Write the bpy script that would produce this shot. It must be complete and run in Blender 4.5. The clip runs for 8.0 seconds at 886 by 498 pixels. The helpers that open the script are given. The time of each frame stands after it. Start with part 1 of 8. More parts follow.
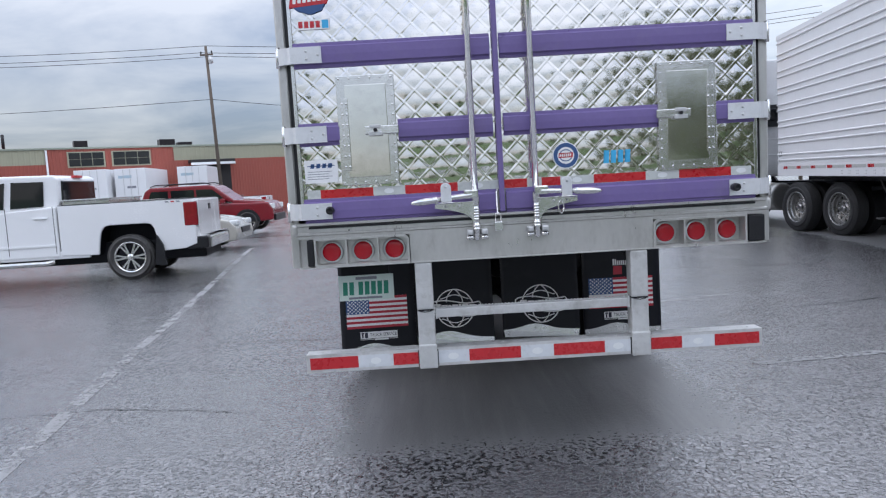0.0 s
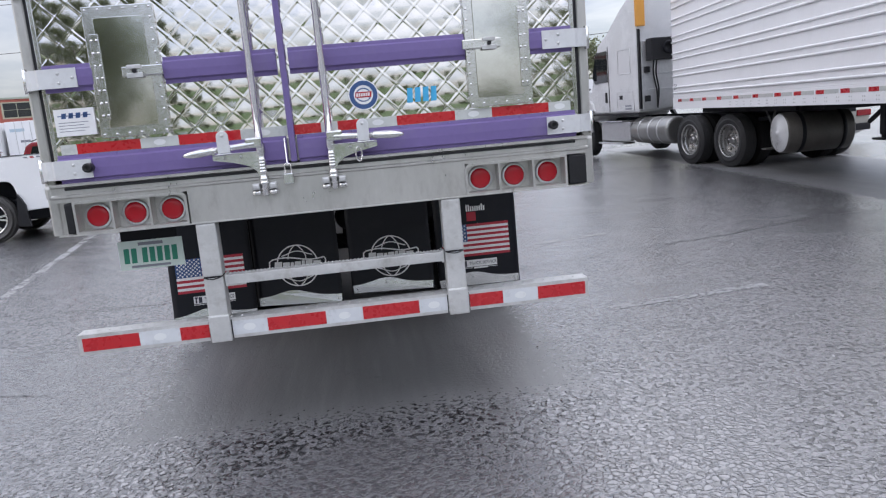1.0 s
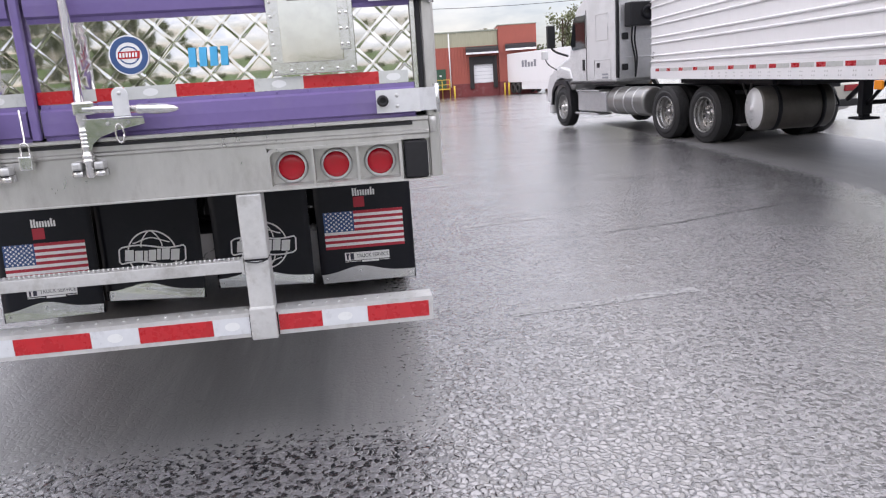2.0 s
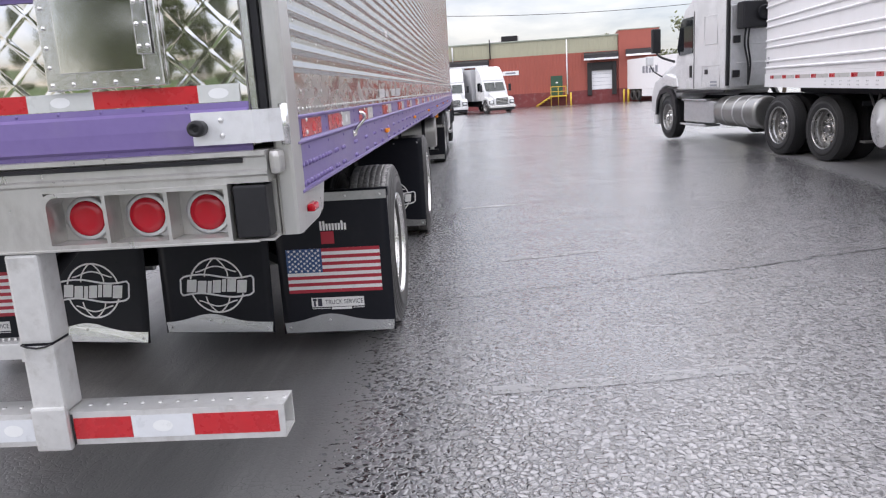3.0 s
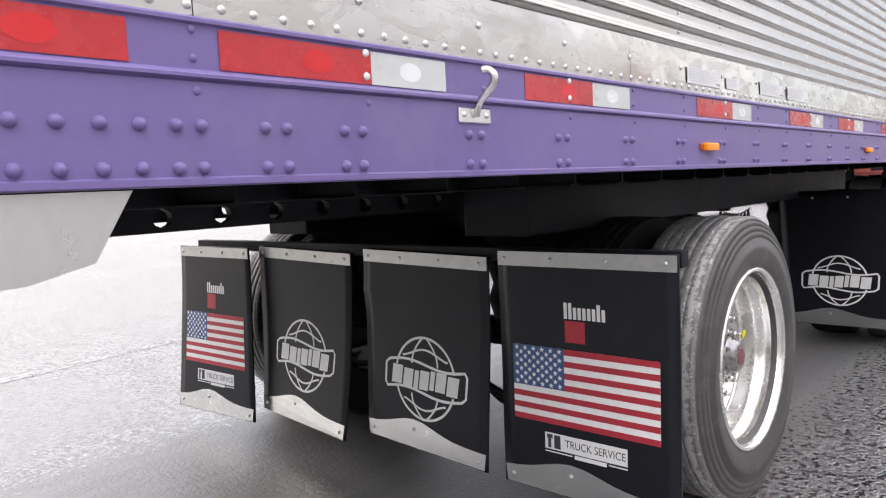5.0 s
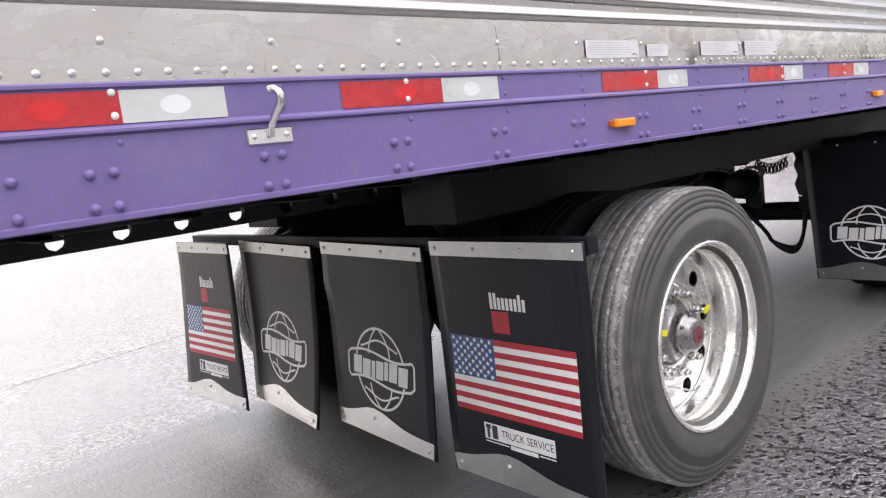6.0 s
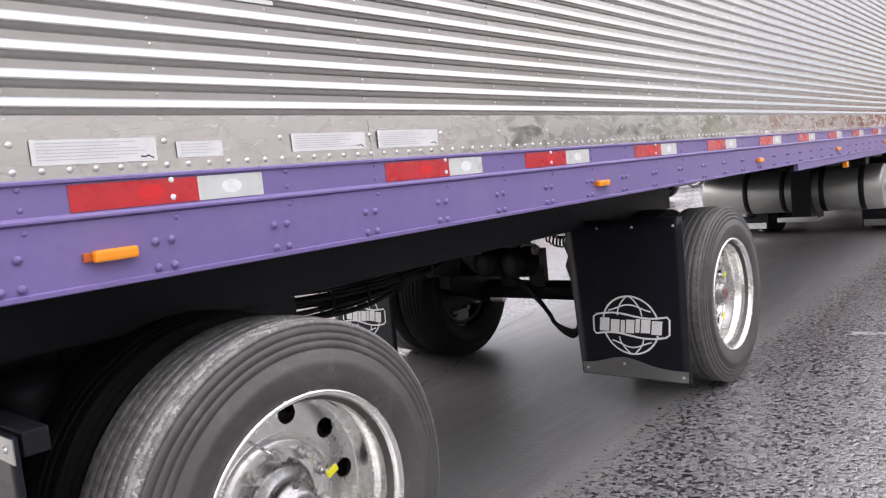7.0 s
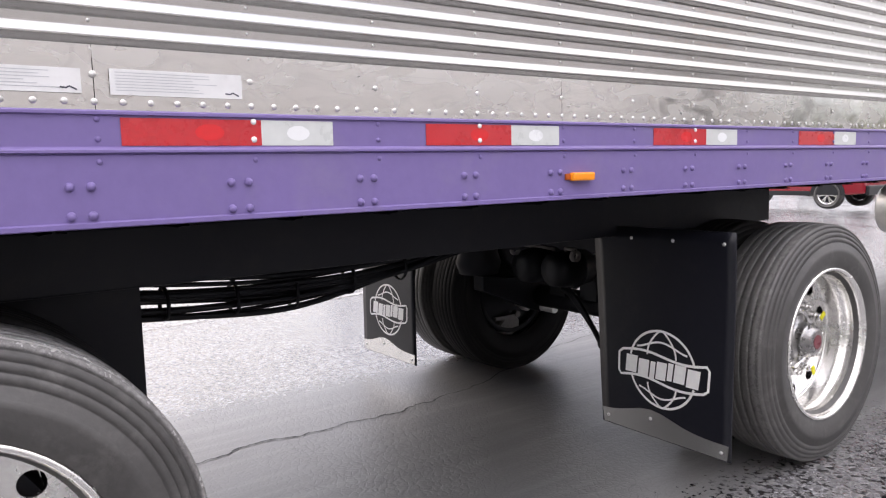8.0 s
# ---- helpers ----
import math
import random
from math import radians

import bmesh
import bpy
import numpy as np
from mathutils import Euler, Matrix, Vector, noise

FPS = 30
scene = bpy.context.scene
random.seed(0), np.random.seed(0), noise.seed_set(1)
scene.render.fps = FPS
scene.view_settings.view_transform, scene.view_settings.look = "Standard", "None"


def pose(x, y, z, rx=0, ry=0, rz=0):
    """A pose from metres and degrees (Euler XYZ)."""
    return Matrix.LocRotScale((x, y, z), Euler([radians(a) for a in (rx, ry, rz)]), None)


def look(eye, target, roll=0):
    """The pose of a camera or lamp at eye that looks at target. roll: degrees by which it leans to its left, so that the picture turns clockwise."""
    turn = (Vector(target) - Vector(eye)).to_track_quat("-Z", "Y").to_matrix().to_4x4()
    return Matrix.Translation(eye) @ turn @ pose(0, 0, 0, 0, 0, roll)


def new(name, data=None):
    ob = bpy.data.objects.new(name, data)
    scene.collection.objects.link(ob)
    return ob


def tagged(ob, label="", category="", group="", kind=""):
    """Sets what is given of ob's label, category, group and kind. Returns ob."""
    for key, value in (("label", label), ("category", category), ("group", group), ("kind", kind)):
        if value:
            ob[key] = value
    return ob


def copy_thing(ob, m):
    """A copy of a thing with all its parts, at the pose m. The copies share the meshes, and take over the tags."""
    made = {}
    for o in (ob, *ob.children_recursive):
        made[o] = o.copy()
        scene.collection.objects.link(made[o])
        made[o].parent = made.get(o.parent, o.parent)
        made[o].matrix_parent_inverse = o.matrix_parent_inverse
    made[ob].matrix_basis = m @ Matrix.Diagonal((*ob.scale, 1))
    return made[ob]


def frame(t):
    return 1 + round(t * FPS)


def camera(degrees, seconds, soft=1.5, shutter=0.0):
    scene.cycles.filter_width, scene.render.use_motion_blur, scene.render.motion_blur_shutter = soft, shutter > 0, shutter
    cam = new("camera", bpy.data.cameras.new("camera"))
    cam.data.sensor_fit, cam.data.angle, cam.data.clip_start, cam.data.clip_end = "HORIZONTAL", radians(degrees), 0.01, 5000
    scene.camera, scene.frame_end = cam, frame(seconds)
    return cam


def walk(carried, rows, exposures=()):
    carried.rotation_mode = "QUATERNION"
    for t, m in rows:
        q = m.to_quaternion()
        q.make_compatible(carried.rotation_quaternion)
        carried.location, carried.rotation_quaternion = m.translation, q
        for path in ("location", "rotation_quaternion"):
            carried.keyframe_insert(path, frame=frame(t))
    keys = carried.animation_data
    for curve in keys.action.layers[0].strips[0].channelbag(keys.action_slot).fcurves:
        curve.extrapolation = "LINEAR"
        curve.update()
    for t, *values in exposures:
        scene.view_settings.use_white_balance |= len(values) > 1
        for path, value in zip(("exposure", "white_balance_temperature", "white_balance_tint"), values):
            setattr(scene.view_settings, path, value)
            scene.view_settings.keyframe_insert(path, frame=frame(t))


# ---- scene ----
cam = camera(62.1, 8.0, 1.2)
PATH = [
    (0, (-0.574, -3.857, 1.525), (-0.543, -1.866, 1.334), -3.3),
    (0.5, (-0.167, -3.8, 1.514), (-0.041, -1.824, 1.236), -5.0),
    (1, (0.105, -3.465, 1.487), (0.315, -1.509, 1.128), -5.1),
    (1.5, (0.532, -3.149, 1.459), (0.759, -1.204, 1.048), -4.8),
    (2, (0.958, -2.752, 1.462), (1.17, -0.816, 1.008), -3.7),
    (2.2, (1.122, -2.574, 1.454), (1.309, -0.634, 1.006), -3.7),
    (3.3, (2.007, -1.551, 1.441), (1.79, 0.399, 1.05), -3.2),
    (3.5, (2.13, -1.36, 1.428), (1.843, 0.587, 1.072), -2.9),
    (4, (2.344, -0.825, 1.395), (1.716, 1.045, 1.067), -2.0),
    (4.5, (2.238, -0.201, 1.234), (1.164, 1.468, 0.981), -1.6),
    (4.7, (2.165, -0.006, 1.167), (0.97, 1.586, 0.972), -1.7),
    (5.8, (2.404, 0.441, 1.196), (0.896, 1.736, 0.975), -6.2),
    (6, (2.523, 0.58, 1.23), (1.027, 1.882, 0.969), -7.1),
    (6.5, (2.758, 1.132, 1.338), (1.4, 2.574, 1.063), -7.9),
    (7, (2.749, 1.688, 1.334), (1.451, 3.198, 1.142), -5.7),
    (7.5, (2.811, 2.287, 1.302), (1.357, 3.651, 1.138), -3.2),
    (8, (2.792, 2.836, 1.274), (1.179, 3.999, 1.063), -1.5),
]
walk(cam, [(t, look(eye, target, roll)) for t, eye, target, roll in PATH], [(0, 0.0, 6200, 13), (0.5, 0.03, 6250, 14), (1, 0.2, 6500, 15), (1.5, 0.46, 6950, 18), (2.2, 0.58, 6950, 18), (3.5, 0.61, 6800, 15), (4, 0.66, 6700, 14), (4.5, 0.95, 7200, 16), (6, 1.06, 7250, 17), (7, 1.06, 7250, 18), (8, 1.07, 7250, 19)])

# ---- world, sun and sky ----
def node(nt, kind, x=0, y=0, **kw):
    n = nt.nodes.new(kind)
    n.location = (x, y)
    for k, v in kw.items():
        if k in n.inputs:
            n.inputs[k].default_value = v
    return n


world = bpy.data.worlds.new("overcast_sky")
scene.world = world
world.use_nodes = True
wt = world.node_tree
wt.nodes.clear()
w_out = node(wt, "ShaderNodeOutputWorld")
w_bg = node(wt, "ShaderNodeBackground", Strength=1.0)
w_sky = node(wt, "ShaderNodeTexSky")
w_sky.sky_type, w_sky.sun_disc = "NISHITA", False
w_sky.sun_elevation, w_sky.sun_rotation = radians(40), radians(255)
w_co = node(wt, "ShaderNodeTexCoord")
w_sep = node(wt, "ShaderNodeSeparateXYZ")
wt.links.new(w_co.outputs["Generated"], w_sep.inputs[0])
# cloud plane: direction divided by its height
w_h = node(wt, "ShaderNodeMath")
w_h.operation = "MAXIMUM"
w_h.inputs[1].default_value = 0.0
wt.links.new(w_sep.outputs["Z"], w_h.inputs[0])
w_h2 = node(wt, "ShaderNodeMath")
w_h2.operation = "ADD"
w_h2.inputs[1].default_value = 0.16
wt.links.new(w_h.outputs[0], w_h2.inputs[0])
w_div = node(wt, "ShaderNodeVectorMath")
w_div.operation = "DIVIDE"
w_cmb = node(wt, "ShaderNodeCombineXYZ")
for k in "XYZ":
    wt.links.new(w_h2.outputs[0], w_cmb.inputs[k])
wt.links.new(w_co.outputs["Generated"], w_div.inputs[0])
wt.links.new(w_cmb.outputs[0], w_div.inputs[1])
w_noise = node(wt, "ShaderNodeTexNoise", Scale=1.15, Detail=7.0, Roughness=0.55, Distortion=0.35)
wt.links.new(w_div.outputs[0], w_noise.inputs["Vector"])
w_ramp = node(wt, "ShaderNodeValToRGB")
w_ramp.color_ramp.elements[0].position, w_ramp.color_ramp.elements[0].color = 0.34, (0.37, 0.44, 0.57, 1)
w_ramp.color_ramp.elements[1].position, w_ramp.color_ramp.elements[1].color = 0.62, (0.88, 0.90, 0.93, 1)
wt.links.new(w_noise.outputs["Fac"], w_ramp.inputs[0])
# an overcast sky is about three times as bright overhead as at the horizon
w_up = node(wt, "ShaderNodeMapRange")
w_up.inputs["From Min"].default_value, w_up.inputs["From Max"].default_value = 0.0, 0.9
w_up.inputs["To Min"].default_value, w_up.inputs["To Max"].default_value = 0.39, 2.75
wt.links.new(w_sep.outputs["Z"], w_up.inputs["Value"])
w_mul = node(wt, "ShaderNodeVectorMath")
w_mul.operation = "SCALE"
wt.links.new(w_ramp.outputs["Color"], w_mul.inputs[0])
wt.links.new(w_up.outputs["Result"], w_mul.inputs["Scale"])
w_thin = node(wt, "ShaderNodeVectorMath")
w_thin.operation = "SCALE"
w_thin.inputs["Scale"].default_value = 0.05
wt.links.new(w_sky.outputs[0], w_thin.inputs[0])
w_add = node(wt, "ShaderNodeVectorMath")
w_add.operation = "ADD"
wt.links.new(w_mul.outputs[0], w_add.inputs[0])
wt.links.new(w_thin.outputs[0], w_add.inputs[1])
# the sky is dimmed towards its unseen side to curb glare on the ground
w_side = node(wt, "ShaderNodeVectorMath")
w_side.operation = "DOT_PRODUCT"
w_side.inputs[1].default_value = (0.95, -0.31, 0.0)
wt.links.new(w_co.outputs["Generated"], w_side.inputs[0])
w_glow = node(wt, "ShaderNodeMapRange")
w_glow.interpolation_type = "SMOOTHSTEP"
w_glow.inputs["From Min"].default_value, w_glow.inputs["From Max"].default_value = -0.95, 0.6
w_glow.inputs["To Min"].default_value, w_glow.inputs["To Max"].default_value = 0.76, 1.04
wt.links.new(w_side.outputs["Value"], w_glow.inputs["Value"])
w_fin = node(wt, "ShaderNodeVectorMath")
w_fin.operation = "SCALE"
wt.links.new(w_add.outputs[0], w_fin.inputs[0])
wt.links.new(w_glow.outputs["Result"], w_fin.inputs["Scale"])
wt.links.new(w_fin.outputs[0], w_bg.inputs["Color"])
wt.links.new(w_bg.outputs[0], w_out.inputs[0])

sun = new("sun", bpy.data.lights.new("sun", "SUN"))
sun.data.energy, sun.data.angle, sun.data.color = 0.5, radians(40), (1.0, 0.97, 0.93)
sun.matrix_world = pose(0, 0, 30, 50, 0, -75)


# ---- materials ----
def surf(name, col, rough=0.5, metal=0.0, var=0.10, scale=2.0, fine=40.0, bump=0.0, rvar=0.08, stretch=(1, 1, 1), dirt=None, dirt_amt=0.0, coat=0.0):
    """A surface with variation at two scales: broad stains and fine grain, in metres of the object's own space."""
    m = bpy.data.materials.new(name)
    m.use_nodes = True
    nt = m.node_tree
    b = nt.nodes["Principled BSDF"]
    b.inputs["Metallic"].default_value = metal
    b.inputs["Coat Weight"].default_value = coat
    b.inputs["Coat Roughness"].default_value = 0.08
    tc = node(nt, "ShaderNodeTexCoord")
    mp = node(nt, "ShaderNodeMapping")
    mp.inputs["Scale"].default_value = stretch
    nt.links.new(tc.outputs["Object"], mp.inputs[0])
    n1 = node(nt, "ShaderNodeTexNoise", Scale=scale, Detail=5.0, Roughness=0.6)
    n2 = node(nt, "ShaderNodeTexNoise", Scale=fine, Detail=4.0, Roughness=0.6)
    nt.links.new(mp.outputs[0], n1.inputs["Vector"])
    nt.links.new(mp.outputs[0], n2.inputs["Vector"])
    mx = node(nt, "ShaderNodeMix")
    mx.data_type = "FLOAT"
    mx.inputs[0].default_value = 0.4
    nt.links.new(n1.outputs["Fac"], mx.inputs[2])
    nt.links.new(n2.outputs["Fac"], mx.inputs[3])
    ramp = node(nt, "ShaderNodeValToRGB")
    e = ramp.color_ramp.elements
    e[0].position, e[1].position = 0.3, 0.7
    e[0].color = tuple(c * (1 - var) for c in col) + (1,)
    e[1].color = tuple(min(1, c * (1 + var)) for c in col) + (1,)
    nt.links.new(mx.outputs[0], ramp.inputs[0])
    last = ramp.outputs[0]
    if dirt:
        dr = node(nt, "ShaderNodeValToRGB")
        dr.color_ramp.elements[0].position, dr.color_ramp.elements[1].position = 0.52, 0.72
        dr.color_ramp.elements[1].color = (dirt_amt, dirt_amt, dirt_amt, 1)
        n3 = node(nt, "ShaderNodeTexNoise", Scale=scale * 2.7, Detail=8.0, Roughness=0.7)
        nt.links.new(mp.outputs[0], n3.inputs["Vector"])
        nt.links.new(n3.outputs["Fac"], dr.inputs[0])
        dm = node(nt, "ShaderNodeMix")
        dm.data_type = "RGBA"
        dm.inputs[7].default_value = (*dirt, 1)
        nt.links.new(dr.outputs[0], dm.inputs[0])
        nt.links.new(last, dm.inputs[6])
        last = dm.outputs[2]
    nt.links.new(last, b.inputs["Base Color"])
    rr = node(nt, "ShaderNodeMapRange")
    rr.inputs["To Min"].default_value, rr.inputs["To Max"].default_value = max(0.02, rough - rvar), min(1, rough + rvar)
    rr.inputs["From Min"].default_value, rr.inputs["From Max"].default_value = 0.3, 0.7
    nt.links.new(mx.outputs[0], rr.inputs["Value"])
    nt.links.new(rr.outputs[0], b.inputs["Roughness"])
    if bump:
        bp = node(nt, "ShaderNodeBump", Strength=1.0, Distance=bump)
        nt.links.new(mx.outputs[0], bp.inputs["Height"])
        nt.links.new(bp.outputs[0], b.inputs["Normal"])
    return m


def asphalt_material():
    """Coarse, worn asphalt: wet all over but for the strip that the trailer has kept dry."""
    m = bpy.data.materials.new("wet_asphalt")
    m.use_nodes = True
    nt = m.node_tree
    b = nt.nodes["Principled BSDF"]
    tc = node(nt, "ShaderNodeTexCoord")
    pos = tc.outputs["Object"]

    def noise_tex(scale, detail=4.0, rough=0.6):
        n = node(nt, "ShaderNodeTexNoise", Scale=scale, Detail=detail, Roughness=rough)
        nt.links.new(pos, n.inputs["Vector"])
        return n.outputs["Fac"]

    def math(op, a, c=None, clamp=False):
        n = node(nt, "ShaderNodeMath")
        n.operation, n.use_clamp = op, clamp
        for i, v in enumerate((a, c)):
            if v is None:
                continue
            if isinstance(v, (int, float)):
                n.inputs[i].default_value = v
            else:
                nt.links.new(v, n.inputs[i])
        return n.outputs[0]

    def ramp(v, lo, hi, smooth=True):
        n = node(nt, "ShaderNodeMapRange")
        n.interpolation_type = "SMOOTHSTEP" if smooth else "LINEAR"
        n.inputs["From Min"].default_value, n.inputs["From Max"].default_value = lo, hi
        nt.links.new(v, n.inputs["Value"])
        return n.outputs["Result"]

    def blend(fac, a, c):
        n = node(nt, "ShaderNodeMix")
        n.data_type = "RGBA"
        nt.links.new(fac, n.inputs[0])
        for i, v in ((6, a), (7, c)):
            if isinstance(v, tuple):
                n.inputs[i].default_value = (*v, 1)
            else:
                nt.links.new(v, n.inputs[i])
        return n.outputs[2]

    sep = node(nt, "ShaderNodeSeparateXYZ")
    nt.links.new(pos, sep.inputs[0])
    broad, mid, grit, blob = noise_tex(0.35, 5.0), noise_tex(2.2, 6.0, 0.65), noise_tex(120.0, 3.0, 0.65), noise_tex(32.0, 2.5, 0.55)
    # crazed surface: flat scales of about three centimetres with thin joints between them
    warp = node(nt, "ShaderNodeTexNoise", Scale=26.0, Detail=3.0)
    nt.links.new(pos, warp.inputs["Vector"])
    off = node(nt, "ShaderNodeVectorMath")
    off.operation = "MULTIPLY_ADD"
    off.inputs[1].default_value = (0.030, 0.030, 0.0)
    nt.links.new(warp.outputs["Color"], off.inputs[0])
    nt.links.new(pos, off.inputs[2])
    vor = node(nt, "ShaderNodeTexVoronoi", Scale=30.0)
    vor.feature = "DISTANCE_TO_EDGE"
    nt.links.new(off.outputs[0], vor.inputs["Vector"])
    cell = node(nt, "ShaderNodeTexVoronoi", Scale=30.0)
    nt.links.new(off.outputs[0], cell.inputs["Vector"])
    rnd = node(nt, "ShaderNodeSeparateColor")
    nt.links.new(cell.outputs["Color"], rnd.inputs[0])
    plateau = ramp(vor.outputs["Distance"], 0.0, 0.16)
    # distance outside the trailer's rain shadow, with an uneven edge made of drops
    ax = math("SUBTRACT", math("ABSOLUTE", sep.outputs["X"]), 1.20)
    ay = math("SUBTRACT", 0.16, sep.outputs["Y"])
    edge = math("MAXIMUM", ax, ay)
    # and outside a strip under the white trailer, six degrees askew, coloured like the first
    bx = math("SUBTRACT", math("MULTIPLY", sep.outputs["X"], 0.9945), math("ADD", math("MULTIPLY", sep.outputs["Y"], 0.1045), 7.19))
    by = math("SUBTRACT", math("ADD", math("MULTIPLY", sep.outputs["X"], 0.1045), math("MULTIPLY", sep.outputs["Y"], 0.9945)), 20.3)
    edge = math("MINIMUM", edge, math("MAXIMUM", math("SUBTRACT", math("ABSOLUTE", bx), 1.33), by))
    drops = math("MULTIPLY", math("SUBTRACT", noise_tex(34.0, 2.0, 0.5), 0.5), 1.0)
    edge = math("ADD", edge, math("ADD", drops, math("MULTIPLY", math("SUBTRACT", mid, 0.5), 0.20)))
    wet = ramp(edge, -0.02, 0.04)
    # a film of water in the hollows, damp stones standing out of it
    pick = math("ADD", blob, math("ADD", math("MULTIPLY", math("SUBTRACT", rnd.outputs[0], 0.5), 0.16), math("MULTIPLY", math("SUBTRACT", mid, 0.5), 0.22)))
    stone = ramp(pick, 0.43, 0.51)
    # here and there the surface is closed and smooth
    sleek = math("MULTIPLY", ramp(noise_tex(0.42, 3.0, 0.5), 0.50, 0.62), 0.75)
    rough_part = math("SUBTRACT", 1.0, sleek)
    stone = math("ADD", math("MULTIPLY", stone, rough_part), math("MULTIPLY", sleek, 0.50))
    joint = math("MULTIPLY", math("SUBTRACT", 1.0, plateau), rough_part)
    dry_c = blend(ramp(math("ADD", math("MULTIPLY", grit, 0.6), math("MULTIPLY", mid, 0.4)), 0.3, 0.7), (0.112, 0.111, 0.111), (0.176, 0.174, 0.172))
    lanes = node(nt, "ShaderNodeMapping")
    lanes.inputs["Scale"].default_value = (7.0, 0.45, 1.0)
    lanes.inputs["Rotation"].default_value = (0, 0, radians(7))
    nt.links.new(pos, lanes.inputs[0])
    drag = node(nt, "ShaderNodeTexNoise", Scale=1.6, Detail=6.0, Roughness=0.62)
    nt.links.new(lanes.outputs[0], drag.inputs["Vector"])
    dry_c = blend(math("MULTIPLY", ramp(drag.outputs["Fac"], 0.48, 0.72), 0.55), dry_c, (0.235, 0.231, 0.228))
    dry_c = blend(math("MULTIPLY", ramp(drag.outputs["Fac"], 0.50, 0.30), 0.40), dry_c, (0.078, 0.077, 0.078))
    wet_c = blend(stone, (0.014, 0.014, 0.016), (0.190, 0.187, 0.195))
    wet_c = blend(math("MULTIPLY", joint, 0.7), wet_c, (0.020, 0.020, 0.022))
    colour = blend(wet, dry_c, wet_c)
    colour = blend(math("MULTIPLY", ramp(broad, 0.40, 0.72), 0.18), colour, (0.075, 0.074, 0.077))
    # hairline crazing of the dry strip
    colour = blend(math("MULTIPLY", math("MULTIPLY", math("SUBTRACT", 1.0, wet), ramp(mid, 0.45, 0.65)), math("MULTIPLY", math("SUBTRACT", 1.0, ramp(vor.outputs["Distance"], 0.0, 0.05)), 0.75)), colour, (0.030, 0.030, 0.031))
    nt.links.new(colour, b.inputs["Base Color"])
    wet_r = math("ADD", math("ADD", 0.06, math("MULTIPLY", stone, 0.17)), math("MULTIPLY", joint, 0.15))
    dry_r = math("ADD", 0.35, math("MULTIPLY", mid, 0.16))
    mr = node(nt, "ShaderNodeMix")
    mr.data_type = "FLOAT"
    nt.links.new(wet, mr.inputs[0])
    nt.links.new(dry_r, mr.inputs[2])
    nt.links.new(wet_r, mr.inputs[3])
    nt.links.new(mr.outputs[0], b.inputs["Roughness"])
    height = math("ADD", math("MULTIPLY", plateau, 0.55), math("MULTIPLY", stone, 0.22))
    height = math("ADD", height, math("ADD", math("MULTIPLY", noise_tex(17.0, 3.0), 0.6), math("MULTIPLY", grit, 0.20)))
    strength = math("ADD", 0.22, math("MULTIPLY", wet, 0.38))
    b.inputs["IOR"].default_value = 1.75
    dry_spec = math("MULTIPLY", math("SUBTRACT", 1.0, wet), 0.65)
    nt.links.new(math("ADD", math("ADD", 0.35, dry_spec), math("MULTIPLY", wet, math("ADD", 0.34, math("MULTIPLY", math("SUBTRACT", 1.0, stone), 0.31)))), b.inputs["Specular IOR Level"])
    nt.links.new(math("MULTIPLY", wet, math("ADD", 0.35, math("MULTIPLY", stone, 0.45))), b.inputs["Coat Weight"])
    b.inputs["Coat IOR"].default_value = 1.75
    b.inputs["Coat Roughness"].default_value = 0.14
    bp = node(nt, "ShaderNodeBump", Distance=0.0065)
    nt.links.new(strength, bp.inputs["Strength"])
    nt.links.new(height, bp.inputs["Height"])
    nt.links.new(bp.outputs[0], b.inputs["Normal"])
    nt.links.new(bp.outputs[0], b.inputs["Coat Normal"])
    return m


def worn_paint_material(name, col, keep):
    """Traffic paint worn through to the asphalt."""
    m = surf(name, col, 0.55, var=0.15, scale=5, bump=0.002)
    nt = m.node_tree
    b, out = nt.nodes["Principled BSDF"], nt.nodes["Material Output"]
    tc = node(nt, "ShaderNodeTexCoord")
    n = node(nt, "ShaderNodeTexNoise", Scale=24.0, Detail=6.0, Roughness=0.7)
    n2 = node(nt, "ShaderNodeTexNoise", Scale=3.0, Detail=3.0)
    nt.links.new(tc.outputs["Object"], n.inputs["Vector"])
    nt.links.new(tc.outputs["Object"], n2.inputs["Vector"])
    add = node(nt, "ShaderNodeMath")
    nt.links.new(n.outputs["Fac"], add.inputs[0])
    nt.links.new(n2.outputs["Fac"], add.inputs[1])
    mr = node(nt, "ShaderNodeMapRange")
    mr.inputs["From Min"].default_value, mr.inputs["From Max"].default_value = 0.98 - keep, 1.26 - keep
    mr.inputs["To Max"].default_value = 0.62
    nt.links.new(add.outputs[0], mr.inputs["Value"])
    tr = node(nt, "ShaderNodeBsdfTransparent")
    mix = node(nt, "ShaderNodeMixShader")
    nt.links.new(mr.outputs[0], mix.inputs[0])
    nt.links.new(tr.outputs[0], mix.inputs[1])
    nt.links.new(b.outputs[0], mix.inputs[2])
    nt.links.new(mix.outputs[0], out.inputs[0])
    return m


def glow(name, col, strength):
    m = bpy.data.materials.new(name)
    m.use_nodes = True
    b = m.node_tree.nodes["Principled BSDF"]
    b.inputs["Base Color"].default_value = (*col, 1)
    b.inputs["Emission Color"].default_value = (*col, 1)
    b.inputs["Emission Strength"].default_value = strength
    b.inputs["Roughness"].default_value = 0.2
    return m


